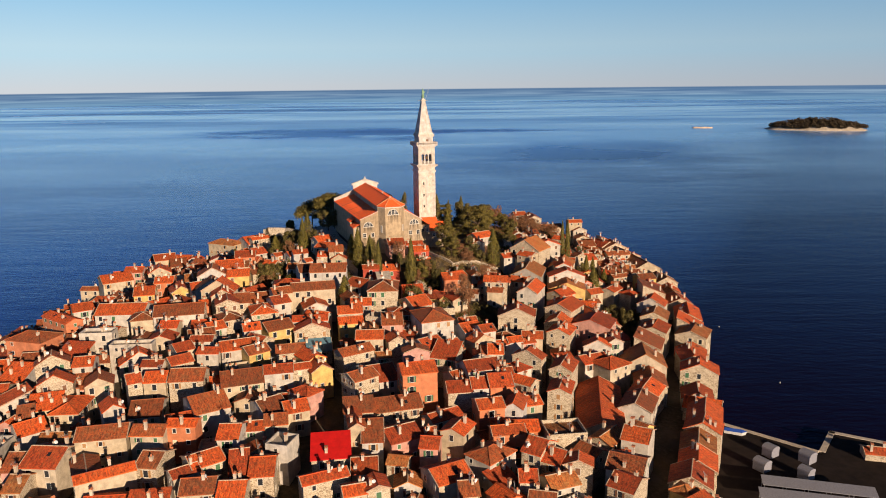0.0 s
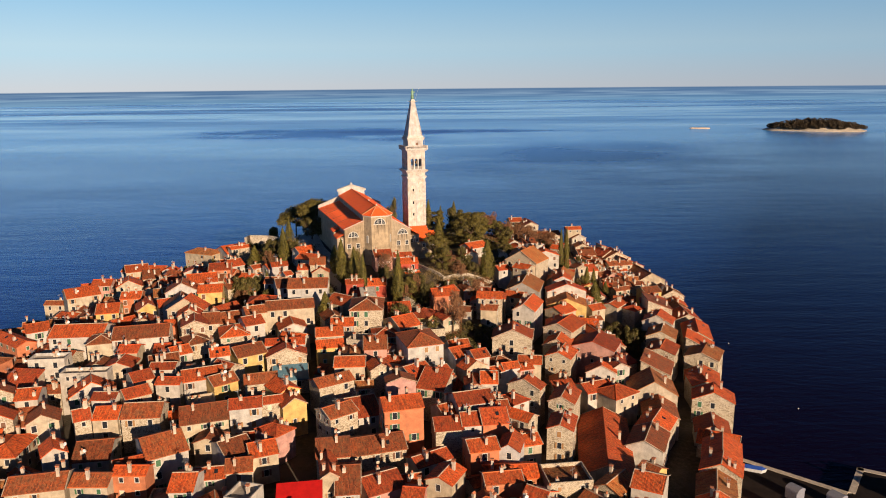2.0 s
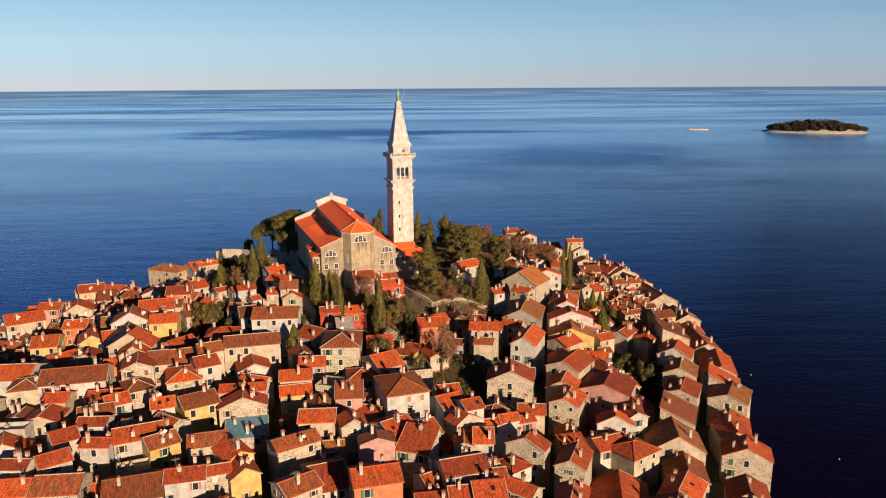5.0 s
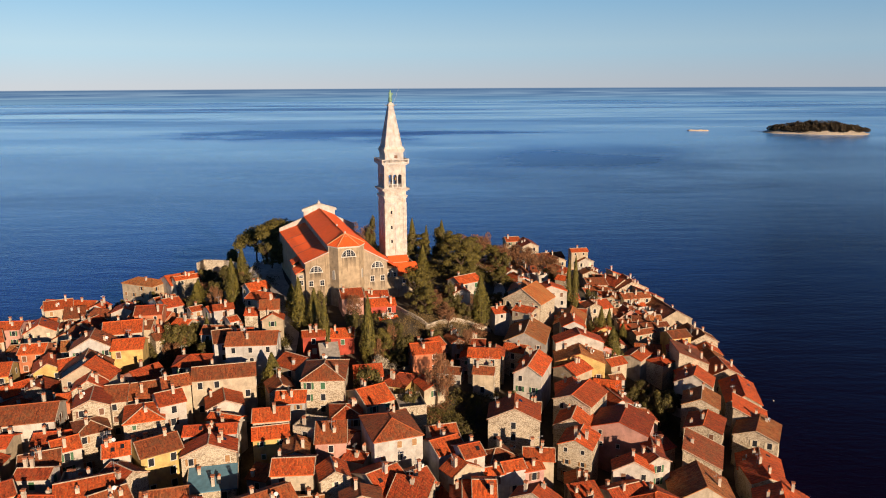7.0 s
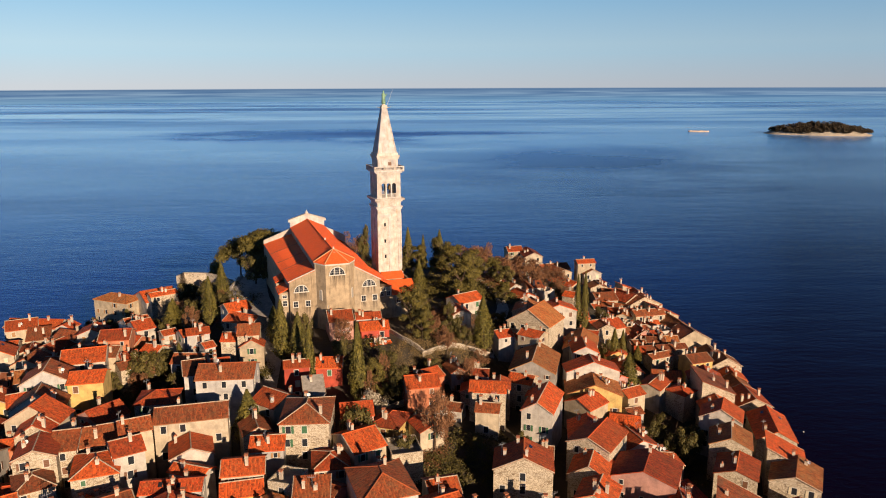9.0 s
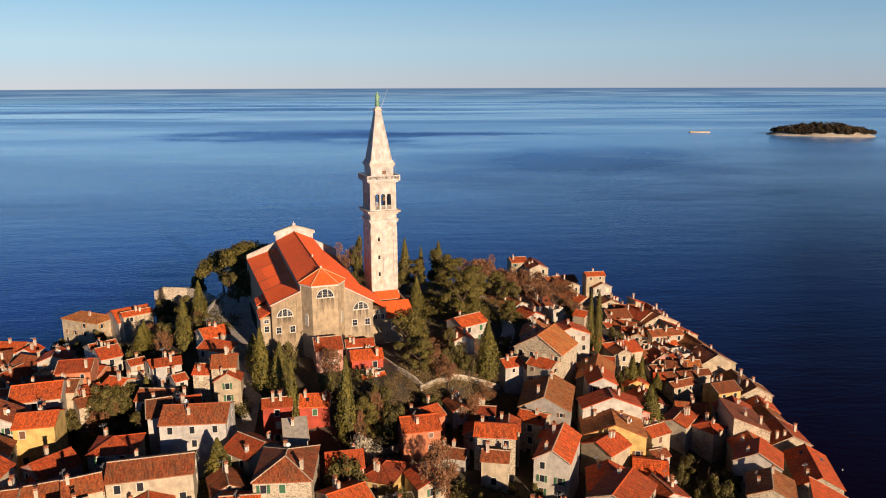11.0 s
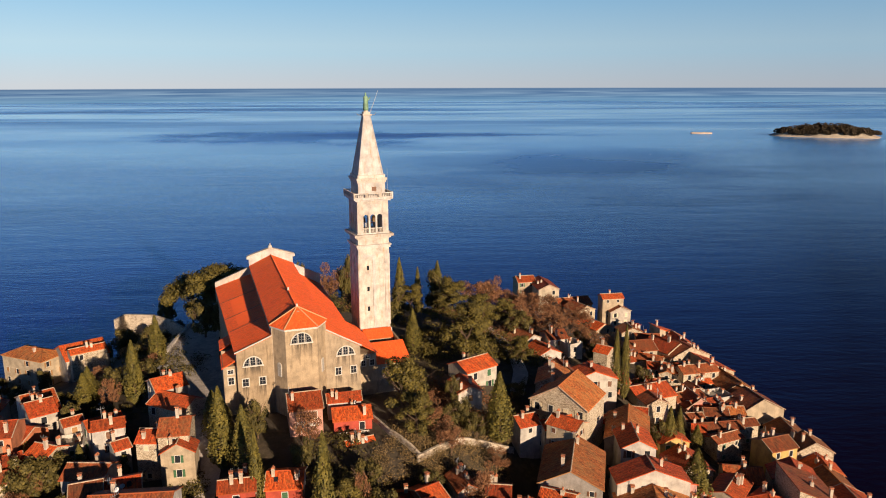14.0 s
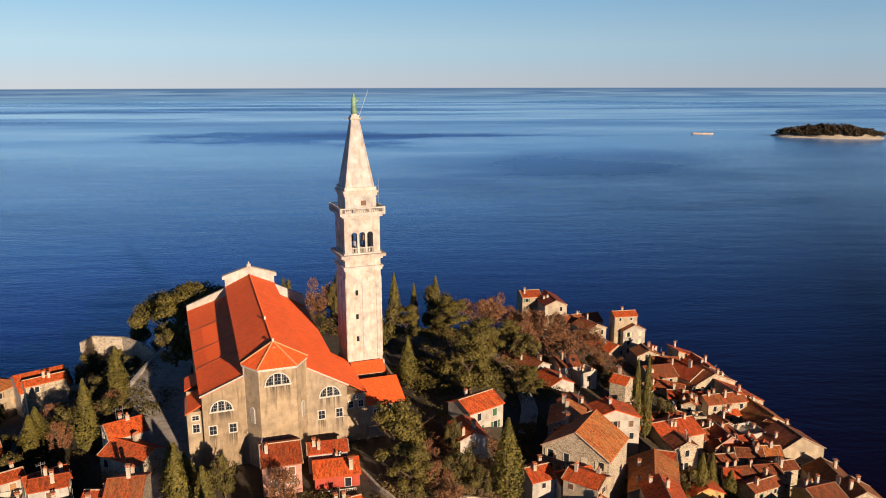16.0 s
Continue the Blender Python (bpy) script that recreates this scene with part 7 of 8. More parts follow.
house(53.8, 223.5, 21.9, 6.0, 4.4, 16, "g", "white", "red", 26)
house(86.9, 332.4, 18.2, 4.4, 6.1, -2, "p", "stone", "ochre", 27)
house(-55.4, 141.3, 23.7, 5.7, 4.4, 38, "p", "cream", "red", 22)
house(-14.3, 136.8, 22.9, 4.7, 5.2, 17, "g", "stone", "red", 22)
house(81.7, 332.0, 18.4, 6.0, 4.4, -9, "p", "stone", "brown", 26)
house(-47.8, 287.4, 36.6, 4.2, 5.8, -2, "p", "stone", "red", 26)
house(-79.6, 189.8, 28.9, 5.6, 4.2, -2, "p", "white", "red", 27)
house(-39.3, 187.3, 28.6, 5.9, 4.0, 18, "p", "stone", "red", 25)
house(87.0, 326.3, 18.3, 5.3, 4.5, 9, "p", "stone", "brown", 22)
house(-18.8, 135.5, 22.4, 4.6, 4.9, 17, "p", "cream", "orange", 21)
house(16.2, 189.6, 25.4, 4.4, 5.0, 12, "p", "stone", "orange", 27)
house(17.5, 142.5, 21.2, 3.7, 6.0, -1, "p", "stone", "red", 22)
house(-82.1, 181.7, 27.8, 3.5, 6.0, 30, "p", "stone", "red", 27)
house(74.7, 329.6, 18.4, 4.9, 4.4, 6, "p", "stone", "brown", 24)
house(56.2, 316.7, 26.5, 4.5, 4.2, -17, "p", "stone", "red", 22)
house(21.4, 214.3, 25.9, 4.6, 4.0, 17, "p", "white", "orange", 26)
house(90.4, 398.0, 16.8, 6.4, 9.1, 105, "s", "cream", "orange", 26)
house(-80.3, 237.5, 31.7, 3.6, 5.0, 12, "p", "salmon", "orange", 24)
# the rest of the town, joined
absorb(house(25.6, 215.7, 25.0, 4.2, 4.0, 17, "p", "pink", "orange", 21, 1))
absorb(house(17.2, 212.9, 25.6, 4.1, 4.0, 17, "p", "white", "orange", 20, 1))
absorb(house(73.8, 322.5, 18.5, 3.3, 4.6, -18, "p", "stone", "red", 25, 1))
absorb(house(-90.3, 354.7, 29.9, 9.4, 4.4, 38, "p", "stone", "orange", 22, 1))
absorb(house(76.3, 369.9, 18.9, 7.3, 4.6, -33, "p", "stone", "brown", 27, 1))
absorb(house(56.4, 350.8, 29.1, 4.2, 5.0, -38, "p", "stone", "orange", 26, 1))
absorb(house(78.0, 360.2, 18.7, 4.4, 5.4, -15, "g", "stone", "ochre", 23, 1))
absorb(house(78.0, 395.5, 21.1, 3.5, 4.3, -38, "p", "white", "red", 21, 1))
absorb(house(77.4, 351.9, 18.7, 3.4, 3.2, -2, "f", "stone", "grey", 22, 1))
absorb(house(50.6, 210.5, 19.7, 9.0, 8.1, 35, "h", "cream", "orange", 23, 1))
absorb(house(-121.6, 208.8, 23.7, 8.8, 8.1, 11, "p", "pink", "brown", 24, 1))
absorb(house(20.0, 107.4, 16.5, 8.5, 8.0, 44, "g", "salmon", "ochre", 28, 1))
absorb(house(-76.9, 117.0, 16.9, 8.4, 8.1, -6, "s", "white", "orange", 22, 1))
absorb(house(-68.0, 183.8, 27.8, 8.7, 7.8, 5, "p", "stone", "brown", 27, 1))
absorb(house(-81.6, 134.1, 19.1, 8.3, 8.2, -29, "p", "salmon", "ochre", 21, 1))
absorb(house(34.6, 110.6, 15.6, 8.7, 7.7, -18, "f", "white", "grey", 23, 1))
absorb(house(-131.4, 183.6, 20.4, 9.0, 7.3, -46, "s", "stone", "red", 25, 1))
absorb(house(22.4, 117.1, 18.7, 8.9, 7.1, -21, "h", "white", "orange", 22, 1))
absorb(house(-85.2, 110.1, 16.3, 8.8, 7.2, -39, "h", "white", "ochre", 24, 1))
absorb(house(-43.0, 126.9, 21.3, 8.7, 7.2, 1, "h", "yellow", "red", 24, 1))
absorb(house(-5.6, 126.7, 19.3, 8.1, 7.6, -11, "g", "cream", "red", 27, 1))
absorb(house(0.8, 111.8, 18.3, 8.8, 7.0, 13, "g", "white", "orange", 27, 1))
absorb(house(49.0, 122.7, 13.8, 7.8, 7.8, 49, "p", "white", "orange", 22, 1))
absorb(house(14.7, 98.4, 15.2, 9.0, 6.8, -23, "g", "stone", "ochre", 25, 1))
absorb(house(-53.6, 121.9, 18.4, 7.8, 7.9, -42, "p", "grey", "red", 23, 1))
absorb(house(-108.0, 203.1, 26.9, 8.3, 7.3, -8, "s", "cream", "red", 23, 1))
absorb(house(-9.7, 117.5, 19.1, 8.1, 7.5, 28, "g", "cream", "brown", 20, 1))
absorb(house(-99.9, 186.4, 24.3, 8.7, 6.9, 10, "s", "pink", "brown", 26, 1))
absorb(house(-15.3, 129.1, 19.3, 8.3, 7.3, 26, "g", "cream", "ochre", 26, 1))
absorb(house(-126.0, 174.6, 21.9, 7.3, 8.2, -17, "s", "stone", "red", 26, 1))
absorb(house(25.8, 129.2, 18.3, 9.0, 6.6, -2, "p", "white", "brown", 27, 1))
absorb(house(-21.9, 110.3, 18.6, 8.8, 6.7, -34, "p", "pink", "brown", 27, 1))
absorb(house(21.5, 87.5, 13.7, 7.5, 7.8, 29, "p", "cream", "orange", 27, 1))
absorb(house(-42.2, 117.2, 18.3, 8.7, 6.7, 11, "h", "stone", "ochre", 25, 1))
absorb(house(-61.5, 113.9, 18.7, 7.8, 7.3, -26, "g", "cream", "orange", 25, 1))
absorb(house(-85.8, 126.2, 18.3, 8.6, 6.7, -17, "s", "stone", "brown", 20, 1))
absorb(house(-149.2, 219.5, 20.1, 7.7, 7.4, 22, "f", "grey", "grey", 24, 1))
absorb(house(42.6, 106.0, 13.6, 7.5, 7.6, -16, "p", "stone", "brown", 21, 1))
absorb(house(5.7, 87.6, 14.7, 8.2, 6.9, -25, "p", "white", "ochre", 26, 1))
absorb(house(-75.5, 127.2, 18.0, 7.7, 7.3, -38, "h", "stone", "orange", 25, 1))
absorb(house(-106.1, 157.6, 22.1, 7.6, 7.4, 2, "f", "grey", "grey", 20, 1))
absorb(house(-92.2, 120.6, 17.9, 8.7, 6.4, -40, "f", "grey", "grey", 24, 1))
absorb(house(-75.6, 96.9, 14.3, 6.7, 8.3, 19, "g", "stone", "brown", 22, 1))
absorb(house(-39.7, 106.2, 16.4, 7.3, 7.6, -31, "f", "stone", "grey", 25, 1))
absorb(house(32.6, 119.3, 16.5, 8.4, 6.6, -0, "g", "white", "brown", 21, 1))
absorb(house(-4.9, 94.1, 15.0, 6.8, 8.0, 2, "p", "stone", "ochre", 20, 1))
absorb(house(-74.3, 107.5, 15.5, 7.8, 7.0, -38, "f", "cream", "grey", 23, 1))
absorb(house(-37.7, 91.0, 14.8, 8.9, 6.2, -38, "p", "white", "red", 23, 1))
absorb(house(54.9, 138.1, 14.0, 7.3, 7.4, 35, "s", "cream", "orange", 23, 1))
absorb(house(-141.5, 210.8, 21.3, 8.2, 6.7, -37, "p", "stone", "brown", 24, 1))
absorb(house(-114.0, 180.7, 22.8, 6.5, 8.3, -48, "s", "white", "orange", 20, 1))
absorb(house(-50.2, 95.6, 14.7, 6.6, 8.1, -41, "p", "cream", "brown", 25, 1))
absorb(house(-21.2, 121.2, 19.7, 6.9, 7.8, 7, "g", "white", "red", 28, 1))
absorb(house(-132.3, 208.2, 21.7, 6.6, 8.1, 12, "p", "yellow", "orange", 23, 1))
absorb(house(-28.7, 90.8, 15.7, 7.1, 7.5, 22, "h", "stone", "orange", 22, 1))
absorb(house(-33.4, 114.4, 19.0, 7.6, 7.0, 13, "p", "cream", "red", 19, 1))
absorb(house(-7.8, 104.4, 18.2, 7.2, 7.4, 1, "g", "salmon", "brown", 20, 1))
absorb(house(-139.2, 222.1, 20.6, 7.8, 6.8, -27, "p", "white", "red", 24, 1))
absorb(house(-120.8, 195.4, 23.1, 7.2, 7.3, -7, "s", "grey", "orange", 26, 1))
absorb(house(-138.6, 200.0, 21.4, 7.6, 7.0, -37, "p", "grey", "orange", 25, 1))
absorb(house(-75.8, 222.2, 29.5, 7.3, 7.2, 12, "p", "cream", "red", 19, 1))
absorb(house(32.7, 90.7, 11.9, 7.4, 7.2, 47, "s", "white", "brown", 27, 1))
absorb(house(2.7, 97.9, 16.6, 7.2, 7.3, 32, "h", "white", "red", 24, 1))
absorb(house(-116.0, 170.7, 22.7, 7.4, 7.1, -48, "f", "white", "grey", 21, 1))
absorb(house(-66.5, 90.2, 13.7, 7.1, 7.4, -5, "p", "stone", "brown", 20, 1))
absorb(house(-19.1, 96.6, 15.9, 8.3, 6.3, 17, "p", "white", "brown", 26, 1))
absorb(house(-12.6, 88.1, 15.1, 6.6, 7.9, 34, "p", "cream", "red", 22, 1))
absorb(house(0.6, 199.6, 27.0, 7.3, 7.1, -19, "s", "stone", "red", 26, 1))
absorb(house(-99.9, 163.1, 23.3, 7.9, 6.4, -48, "g", "white", "orange", 24, 1))
absorb(house(-156.6, 230.0, 18.2, 7.6, 6.6, -2, "g", "yellow", "ochre", 19, 1))
absorb(house(63.5, 302.8, 20.2, 8.7, 8.3, 5, "g", "stone", "red", 28, 1))
absorb(house(-96.0, 129.1, 17.7, 7.8, 6.4, 17, "p", "white", "brown", 21, 1))
absorb(house(3.8, 121.4, 17.9, 6.8, 7.3, -26, "p", "white", "red", 21, 1))
absorb(house(39.7, 165.0, 18.3, 7.8, 6.4, 48, "p", "stone", "ochre", 24, 1))
absorb(house(-66.4, 125.7, 20.3, 8.0, 6.2, -27, "g", "stone", "red", 23, 1))
absorb(house(-69.1, 134.9, 20.6, 8.2, 6.0, 5, "p", "salmon", "red", 21, 1))
absorb(house(-98.3, 138.3, 18.3, 7.0, 7.0, 2, "h", "cream", "ochre", 23, 1))
absorb(house(-113.3, 212.3, 24.8, 6.5, 7.5, -8, "g", "cream", "orange", 26, 1))
absorb(house(-30.7, 102.9, 16.8, 6.6, 7.3, -18, "g", "stone", "ochre", 22, 1))
absorb(house(-56.8, 256.6, 33.3, 8.7, 7.9, 7, "h", "stone", "red", 22, 1))
absorb(house(-53.0, 109.1, 18.6, 6.9, 7.0, -12, "h", "white", "brown", 20, 1))
absorb(house(-111.1, 317.3, 23.8, 8.6, 7.9, -18, "g", "stone", "red", 22, 1))
absorb(house(12.6, 121.4, 18.3, 6.5, 7.4, 35, "p", "stone", "orange", 21, 1))
absorb(house(-95.7, 243.8, 27.2, 8.4, 8.0, -30, "h", "white", "red", 25, 1))
absorb(house(-52.1, 86.6, 14.8, 7.6, 6.2, -2, "p", "salmon", "red", 26, 1))
absorb(house(53.9, 258.3, 19.7, 8.9, 7.6, 16, "g", "white", "orange", 24, 1))
absorb(house(19.0, 221.0, 24.7, 7.3, 6.4, 28, "h", "cream", "brown", 25, 1))
absorb(house(-59.4, 131.8, 20.6, 7.7, 6.1, 7, "s", "white", "red", 27, 1))
absorb(house(-107.9, 148.0, 20.8, 6.5, 7.2, -8, "p", "stone", "brown", 23, 1))
absorb(house(-112.0, 305.4, 23.8, 8.2, 8.1, 2, "g", "cream", "brown", 27, 1))
absorb(house(-33.3, 126.8, 20.1, 7.5, 6.2, -7, "g", "white", "orange", 25, 1))
absorb(house(-85.3, 212.1, 28.8, 7.5, 6.2, 3, "g", "cream", "red", 21, 1))
absorb(house(-108.8, 324.7, 25.0, 8.6, 7.7, -18, "p", "stone", "brown", 21, 1))
absorb(house(-118.5, 282.6, 21.8, 8.1, 8.1, 11, "p", "white", "red", 21, 1))
absorb(house(-145.3, 228.0, 19.0, 7.3, 6.3, -26, "h", "cream", "ochre", 20, 1))
absorb(house(-103.3, 256.6, 25.9, 7.9, 8.3, -40, "g", "white", "red", 23, 1))
absorb(house(-101.7, 174.4, 23.9, 7.6, 6.0, 17, "s", "cream", "orange", 23, 1))
absorb(house(-64.3, 105.5, 17.6, 6.5, 7.0, 21, "g", "cream", "red", 28, 1))
absorb(house(-116.5, 223.4, 24.7, 7.3, 6.3, 10, "p", "white", "brown", 23, 1))
absorb(house(-114.6, 156.0, 21.1, 7.0, 6.5, -30, "g", "pink", "orange", 21, 1))
absorb(house(38.1, 129.9, 17.5, 6.7, 6.8, 1, "p", "white", "orange", 23, 1))
absorb(house(4.9, 128.7, 20.5, 7.0, 6.5, -26, "p", "cream", "red", 28, 1))
absorb(house(-134.3, 326.7, 15.4, 7.7, 8.3, -46, "g", "stone", "brown", 25, 1))
absorb(house(75.4, 301.0, 18.2, 8.1, 7.9, -12, "p", "cream", "brown", 26, 1))
absorb(house(-164.2, 247.2, 13.0, 8.1, 7.8, 0, "p", "stone", "red", 19, 1))
absorb(house(-105.8, 222.2, 27.5, 6.9, 6.3, -8, "p", "stone", "orange", 23, 1))
absorb(house(28.7, 97.4, 16.1, 6.5, 6.7, 31, "g", "stone", "brown", 26, 1))
absorb(house(-29.6, 254.6, 33.4, 7.4, 8.2, -36, "p", "cream", "orange", 26, 1))
absorb(house(-67.5, 252.0, 31.5, 7.9, 7.7, -37, "g", "pink", "red", 26, 1))
absorb(house(-100.1, 321.0, 27.6, 8.2, 7.4, 10, "g", "white", "red", 22, 1))
absorb(house(-125.1, 253.6, 22.9, 7.8, 7.8, -29, "p", "stone", "red", 22, 1))
absorb(house(-60.2, 96.4, 15.5, 6.8, 6.1, 22, "p", "yellow", "ochre", 20, 1))
absorb(house(45.0, 270.7, 24.4, 7.5, 7.9, 42, "p", "cream", "red", 24, 1))
absorb(house(-125.6, 263.6, 21.1, 7.7, 7.6, -29, "g", "white", "brown", 24, 1))
absorb(house(50.4, 132.0, 16.6, 6.4, 6.4, 35, "g", "white", "red", 23, 1))
absorb(house(-43.0, 235.6, 31.3, 8.2, 7.2, 19, "g", "white", "orange", 23, 1))
absorb(house(24.4, 142.9, 19.7, 6.6, 6.2, 20, "p", "white", "ochre", 25, 1))
absorb(house(15.2, 129.0, 19.2, 6.9, 6.0, -15, "p", "cream", "brown", 26, 1))
absorb(house(-14.8, 234.1, 29.3, 7.2, 8.1, 9, "h", "white", "red", 20, 1))
absorb(house(-138.7, 286.0, 17.5, 8.4, 6.9, -15, "s", "white", "orange", 19, 1))
absorb(house(33.2, 103.6, 15.3, 7.3, 5.5, -18, "g", "white", "brown", 21, 1))
absorb(house(69.6, 293.4, 19.5, 8.8, 6.6, 52, "p", "cream", "orange", 20, 1))
absorb(house(3.0, 159.7, 23.9, 5.9, 6.8, -26, "g", "cream", "orange", 22, 1))
absorb(house(-54.7, 206.2, 29.7, 6.6, 6.1, -34, "p", "stone", "red", 26, 1))
absorb(house(-129.3, 193.9, 22.9, 6.5, 6.2, 12, "s", "pink", "orange", 21, 1))
absorb(house(-135.2, 248.6, 20.1, 6.9, 8.1, -6, "f", "salmon", "grey", 23, 1))
absorb(house(-145.0, 295.5, 13.1, 6.9, 8.0, 21, "h", "white", "red", 21, 1))
absorb(house(-145.6, 258.2, 17.9, 6.6, 8.4, 21, "p", "grey", "brown", 27, 1))
absorb(house(-35.8, 177.1, 26.1, 6.9, 5.6, -38, "h", "pink", "red", 22, 1))
absorb(house(-91.4, 159.8, 22.4, 6.8, 5.6, 2, "p", "stone", "ochre", 23, 1))
absorb(house(54.2, 267.6, 20.5, 7.2, 7.6, -14, "p", "white", "orange", 20, 1))
absorb(house(86.5, 335.6, 16.7, 7.3, 7.4, 53, "p", "cream", "red", 20, 1))
absorb(house(9.1, 106.8, 17.9, 7.2, 5.2, -6, "g", "cream", "orange", 24, 1))
absorb(house(-3.4, 250.9, 29.8, 6.5, 8.3, -20, "h", "yellow", "red", 25, 1))
absorb(house(-121.6, 187.6, 22.6, 5.5, 6.9, 11, "p", "stone", "red", 25, 1))
absorb(house(-128.2, 284.0, 19.0, 6.6, 8.0, -39, "s", "white", "brown", 26, 1))
absorb(house(-136.1, 191.8, 20.7, 7.1, 5.2, -46, "g", "white", "red", 27, 1))
absorb(house(57.4, 341.9, 24.5, 7.2, 7.4, -6, "h", "salmon", "red", 21, 1))
absorb(house(-154.7, 292.6, 11.1, 8.4, 6.3, -12, "g", "stone", "brown", 20, 1))
absorb(house(80.7, 388.7, 19.1, 8.0, 6.5, -4, "p", "white", "brown", 21, 1))
absorb(house(-147.9, 237.3, 19.2, 8.3, 6.3, 15, "g", "stone", "brown", 22, 1))
absorb(house(-118.5, 249.3, 24.2, 8.0, 6.5, -29, "g", "yellow", "orange", 21, 1))
absorb(house(-23.1, 215.9, 29.7, 5.3, 6.8, 6, "g", "white", "ochre", 19, 1))
absorb(house(-56.9, 190.7, 27.5, 6.5, 5.5, 22, "f", "cream", "grey", 23, 1))
absorb(house(-92.5, 270.6, 28.1, 7.7, 6.7, -8, "s", "cream", "brown", 27, 1))
absorb(house(-20.6, 88.7, 15.9, 5.8, 6.2, 7, "g", "cream", "brown", 27, 1))
absorb(house(55.4, 288.6, 23.1, 7.4, 6.9, 44, "g", "pink", "orange", 26, 1))
absorb(house(-135.8, 276.4, 19.1, 6.5, 7.9, -6, "p", "stone", "red", 24, 1))
absorb(house(-155.3, 275.4, 12.1, 7.4, 6.9, -2, "p", "white", "red", 21, 1))
absorb(house(62.8, 313.0, 21.6, 7.1, 7.2, 5, "g", "yellow", "orange", 22, 1))
absorb(house(-27.8, 237.4, 31.6, 6.7, 7.6, 5, "p", "grey", "orange", 20, 1))
absorb(house(-150.3, 283.9, 11.3, 6.5, 7.8, 15, "g", "white", "brown", 26, 1))
absorb(house(-0.2, 239.4, 29.4, 6.5, 7.7, 13, "f", "stone", "grey", 26, 1))
absorb(house(-100.1, 299.4, 26.0, 8.0, 6.3, 2, "p", "stone", "red", 20, 1))
absorb(house(-56.8, 279.8, 33.6, 7.6, 6.6, -3, "p", "grey", "brown", 24, 1))
absorb(house(-157.5, 258.0, 12.4, 7.9, 6.3, 17, "p", "white", "ochre", 25, 1))
absorb(house(-11.2, 252.1, 31.6, 7.0, 7.1, 10, "p", "pink", "red", 27, 1))
absorb(house(20.4, 194.8, 24.9, 5.6, 6.2, 37, "h", "white", "red", 23, 1))
absorb(house(36.8, 212.5, 19.3, 5.9, 5.8, 13, "s", "stone", "red", 19, 1))
absorb(house(-85.4, 219.0, 30.4, 5.4, 6.4, 3, "p", "cream", "red", 20, 1))
absorb(house(-135.4, 292.8, 18.3, 7.7, 6.3, 4, "g", "stone", "brown", 25, 1))
absorb(house(34.0, 156.6, 19.1, 5.7, 5.9, 40, "g", "stone", "brown", 26, 1))
absorb(house(-98.0, 313.1, 26.2, 7.1, 6.7, 2, "f", "cream", "grey", 22, 1))
absorb(house(12.5, 138.2, 19.1, 5.4, 6.1, 35, "g", "pink", "orange", 22, 1))
absorb(house(-121.8, 273.3, 21.3, 7.5, 6.3, 18, "p", "stone", "brown", 27, 1))
absorb(house(-161.9, 239.8, 12.6, 6.8, 6.9, -0, "g", "white", "red", 21, 1))
absorb(house(-148.3, 267.1, 16.9, 6.7, 7.0, 22, "s", "stone", "ochre", 25, 1))
absorb(house(-120.9, 293.5, 21.9, 6.9, 6.7, -29, "p", "cream", "brown", 23, 1))
absorb(house(-95.7, 306.9, 26.3, 7.7, 6.0, 2, "p", "white", "red", 25, 1))
absorb(house(84.7, 364.2, 17.4, 6.7, 6.9, -12, "p", "grey", "red", 27, 1))
absorb(house(-138.3, 268.0, 19.5, 7.5, 6.1, 5, "s", "white", "ochre", 27, 1))
absorb(house(-23.9, 128.7, 20.9, 5.4, 5.9, -26, "f", "white", "grey", 25, 1))
absorb(house(-41.4, 99.4, 15.3, 6.1, 5.1, -21, "p", "salmon", "brown", 23, 1))
absorb(house(-150.5, 303.1, 11.3, 6.4, 6.9, 15, "g", "stone", "ochre", 23, 1))
absorb(house(-149.3, 248.7, 17.9, 7.3, 6.1, -43, "p", "stone", "red", 25, 1))
absorb(house(-125.5, 301.1, 20.9, 7.3, 6.1, 3, "p", "white", "ochre", 21, 1))
absorb(house(-56.9, 221.3, 27.6, 5.8, 5.3, -43, "p", "cream", "orange", 26, 1))
absorb(house(-86.2, 240.2, 29.1, 6.9, 6.4, -39, "p", "cream", "brown", 20, 1))
absorb(house(-94.9, 253.5, 27.7, 7.3, 6.1, 10, "g", "stone", "red", 22, 1))
absorb(house(-27.1, 117.9, 19.6, 5.4, 5.7, 15, "p", "cream", "orange", 20, 1))
absorb(house(27.6, 136.7, 18.1, 5.7, 5.4, 39, "f", "white", "grey", 24, 1))
absorb(house(-89.9, 289.7, 26.6, 7.3, 6.0, -47, "p", "cream", "orange", 26, 1))
absorb(house(-158.1, 265.3, 13.1, 6.5, 6.6, 17, "f", "white", "grey", 23, 1))
absorb(house(75.7, 392.8, 20.6, 7.4, 6.1, 6, "g", "stone", "ochre", 23, 1))
absorb(house(-130.1, 199.6, 19.3, 5.8, 5.1, 12, "g", "white", "ochre", 22, 1))
absorb(house(-104.6, 291.5, 24.2, 6.6, 6.4, -18, "p", "cream", "red", 22, 1))
absorb(house(-92.6, 215.0, 27.7, 5.9, 4.9, 2, "g", "cream", "brown", 19, 1))
absorb(house(-32.0, 244.5, 31.4, 6.2, 6.7, 22, "g", "stone", "brown", 28, 1))
absorb(house(-120.7, 321.4, 21.5, 6.3, 6.5, 18, "g", "stone", "red", 20, 1))
absorb(house(-8.1, 143.1, 19.5, 5.8, 4.9, 1, "g", "white", "ochre", 26, 1))
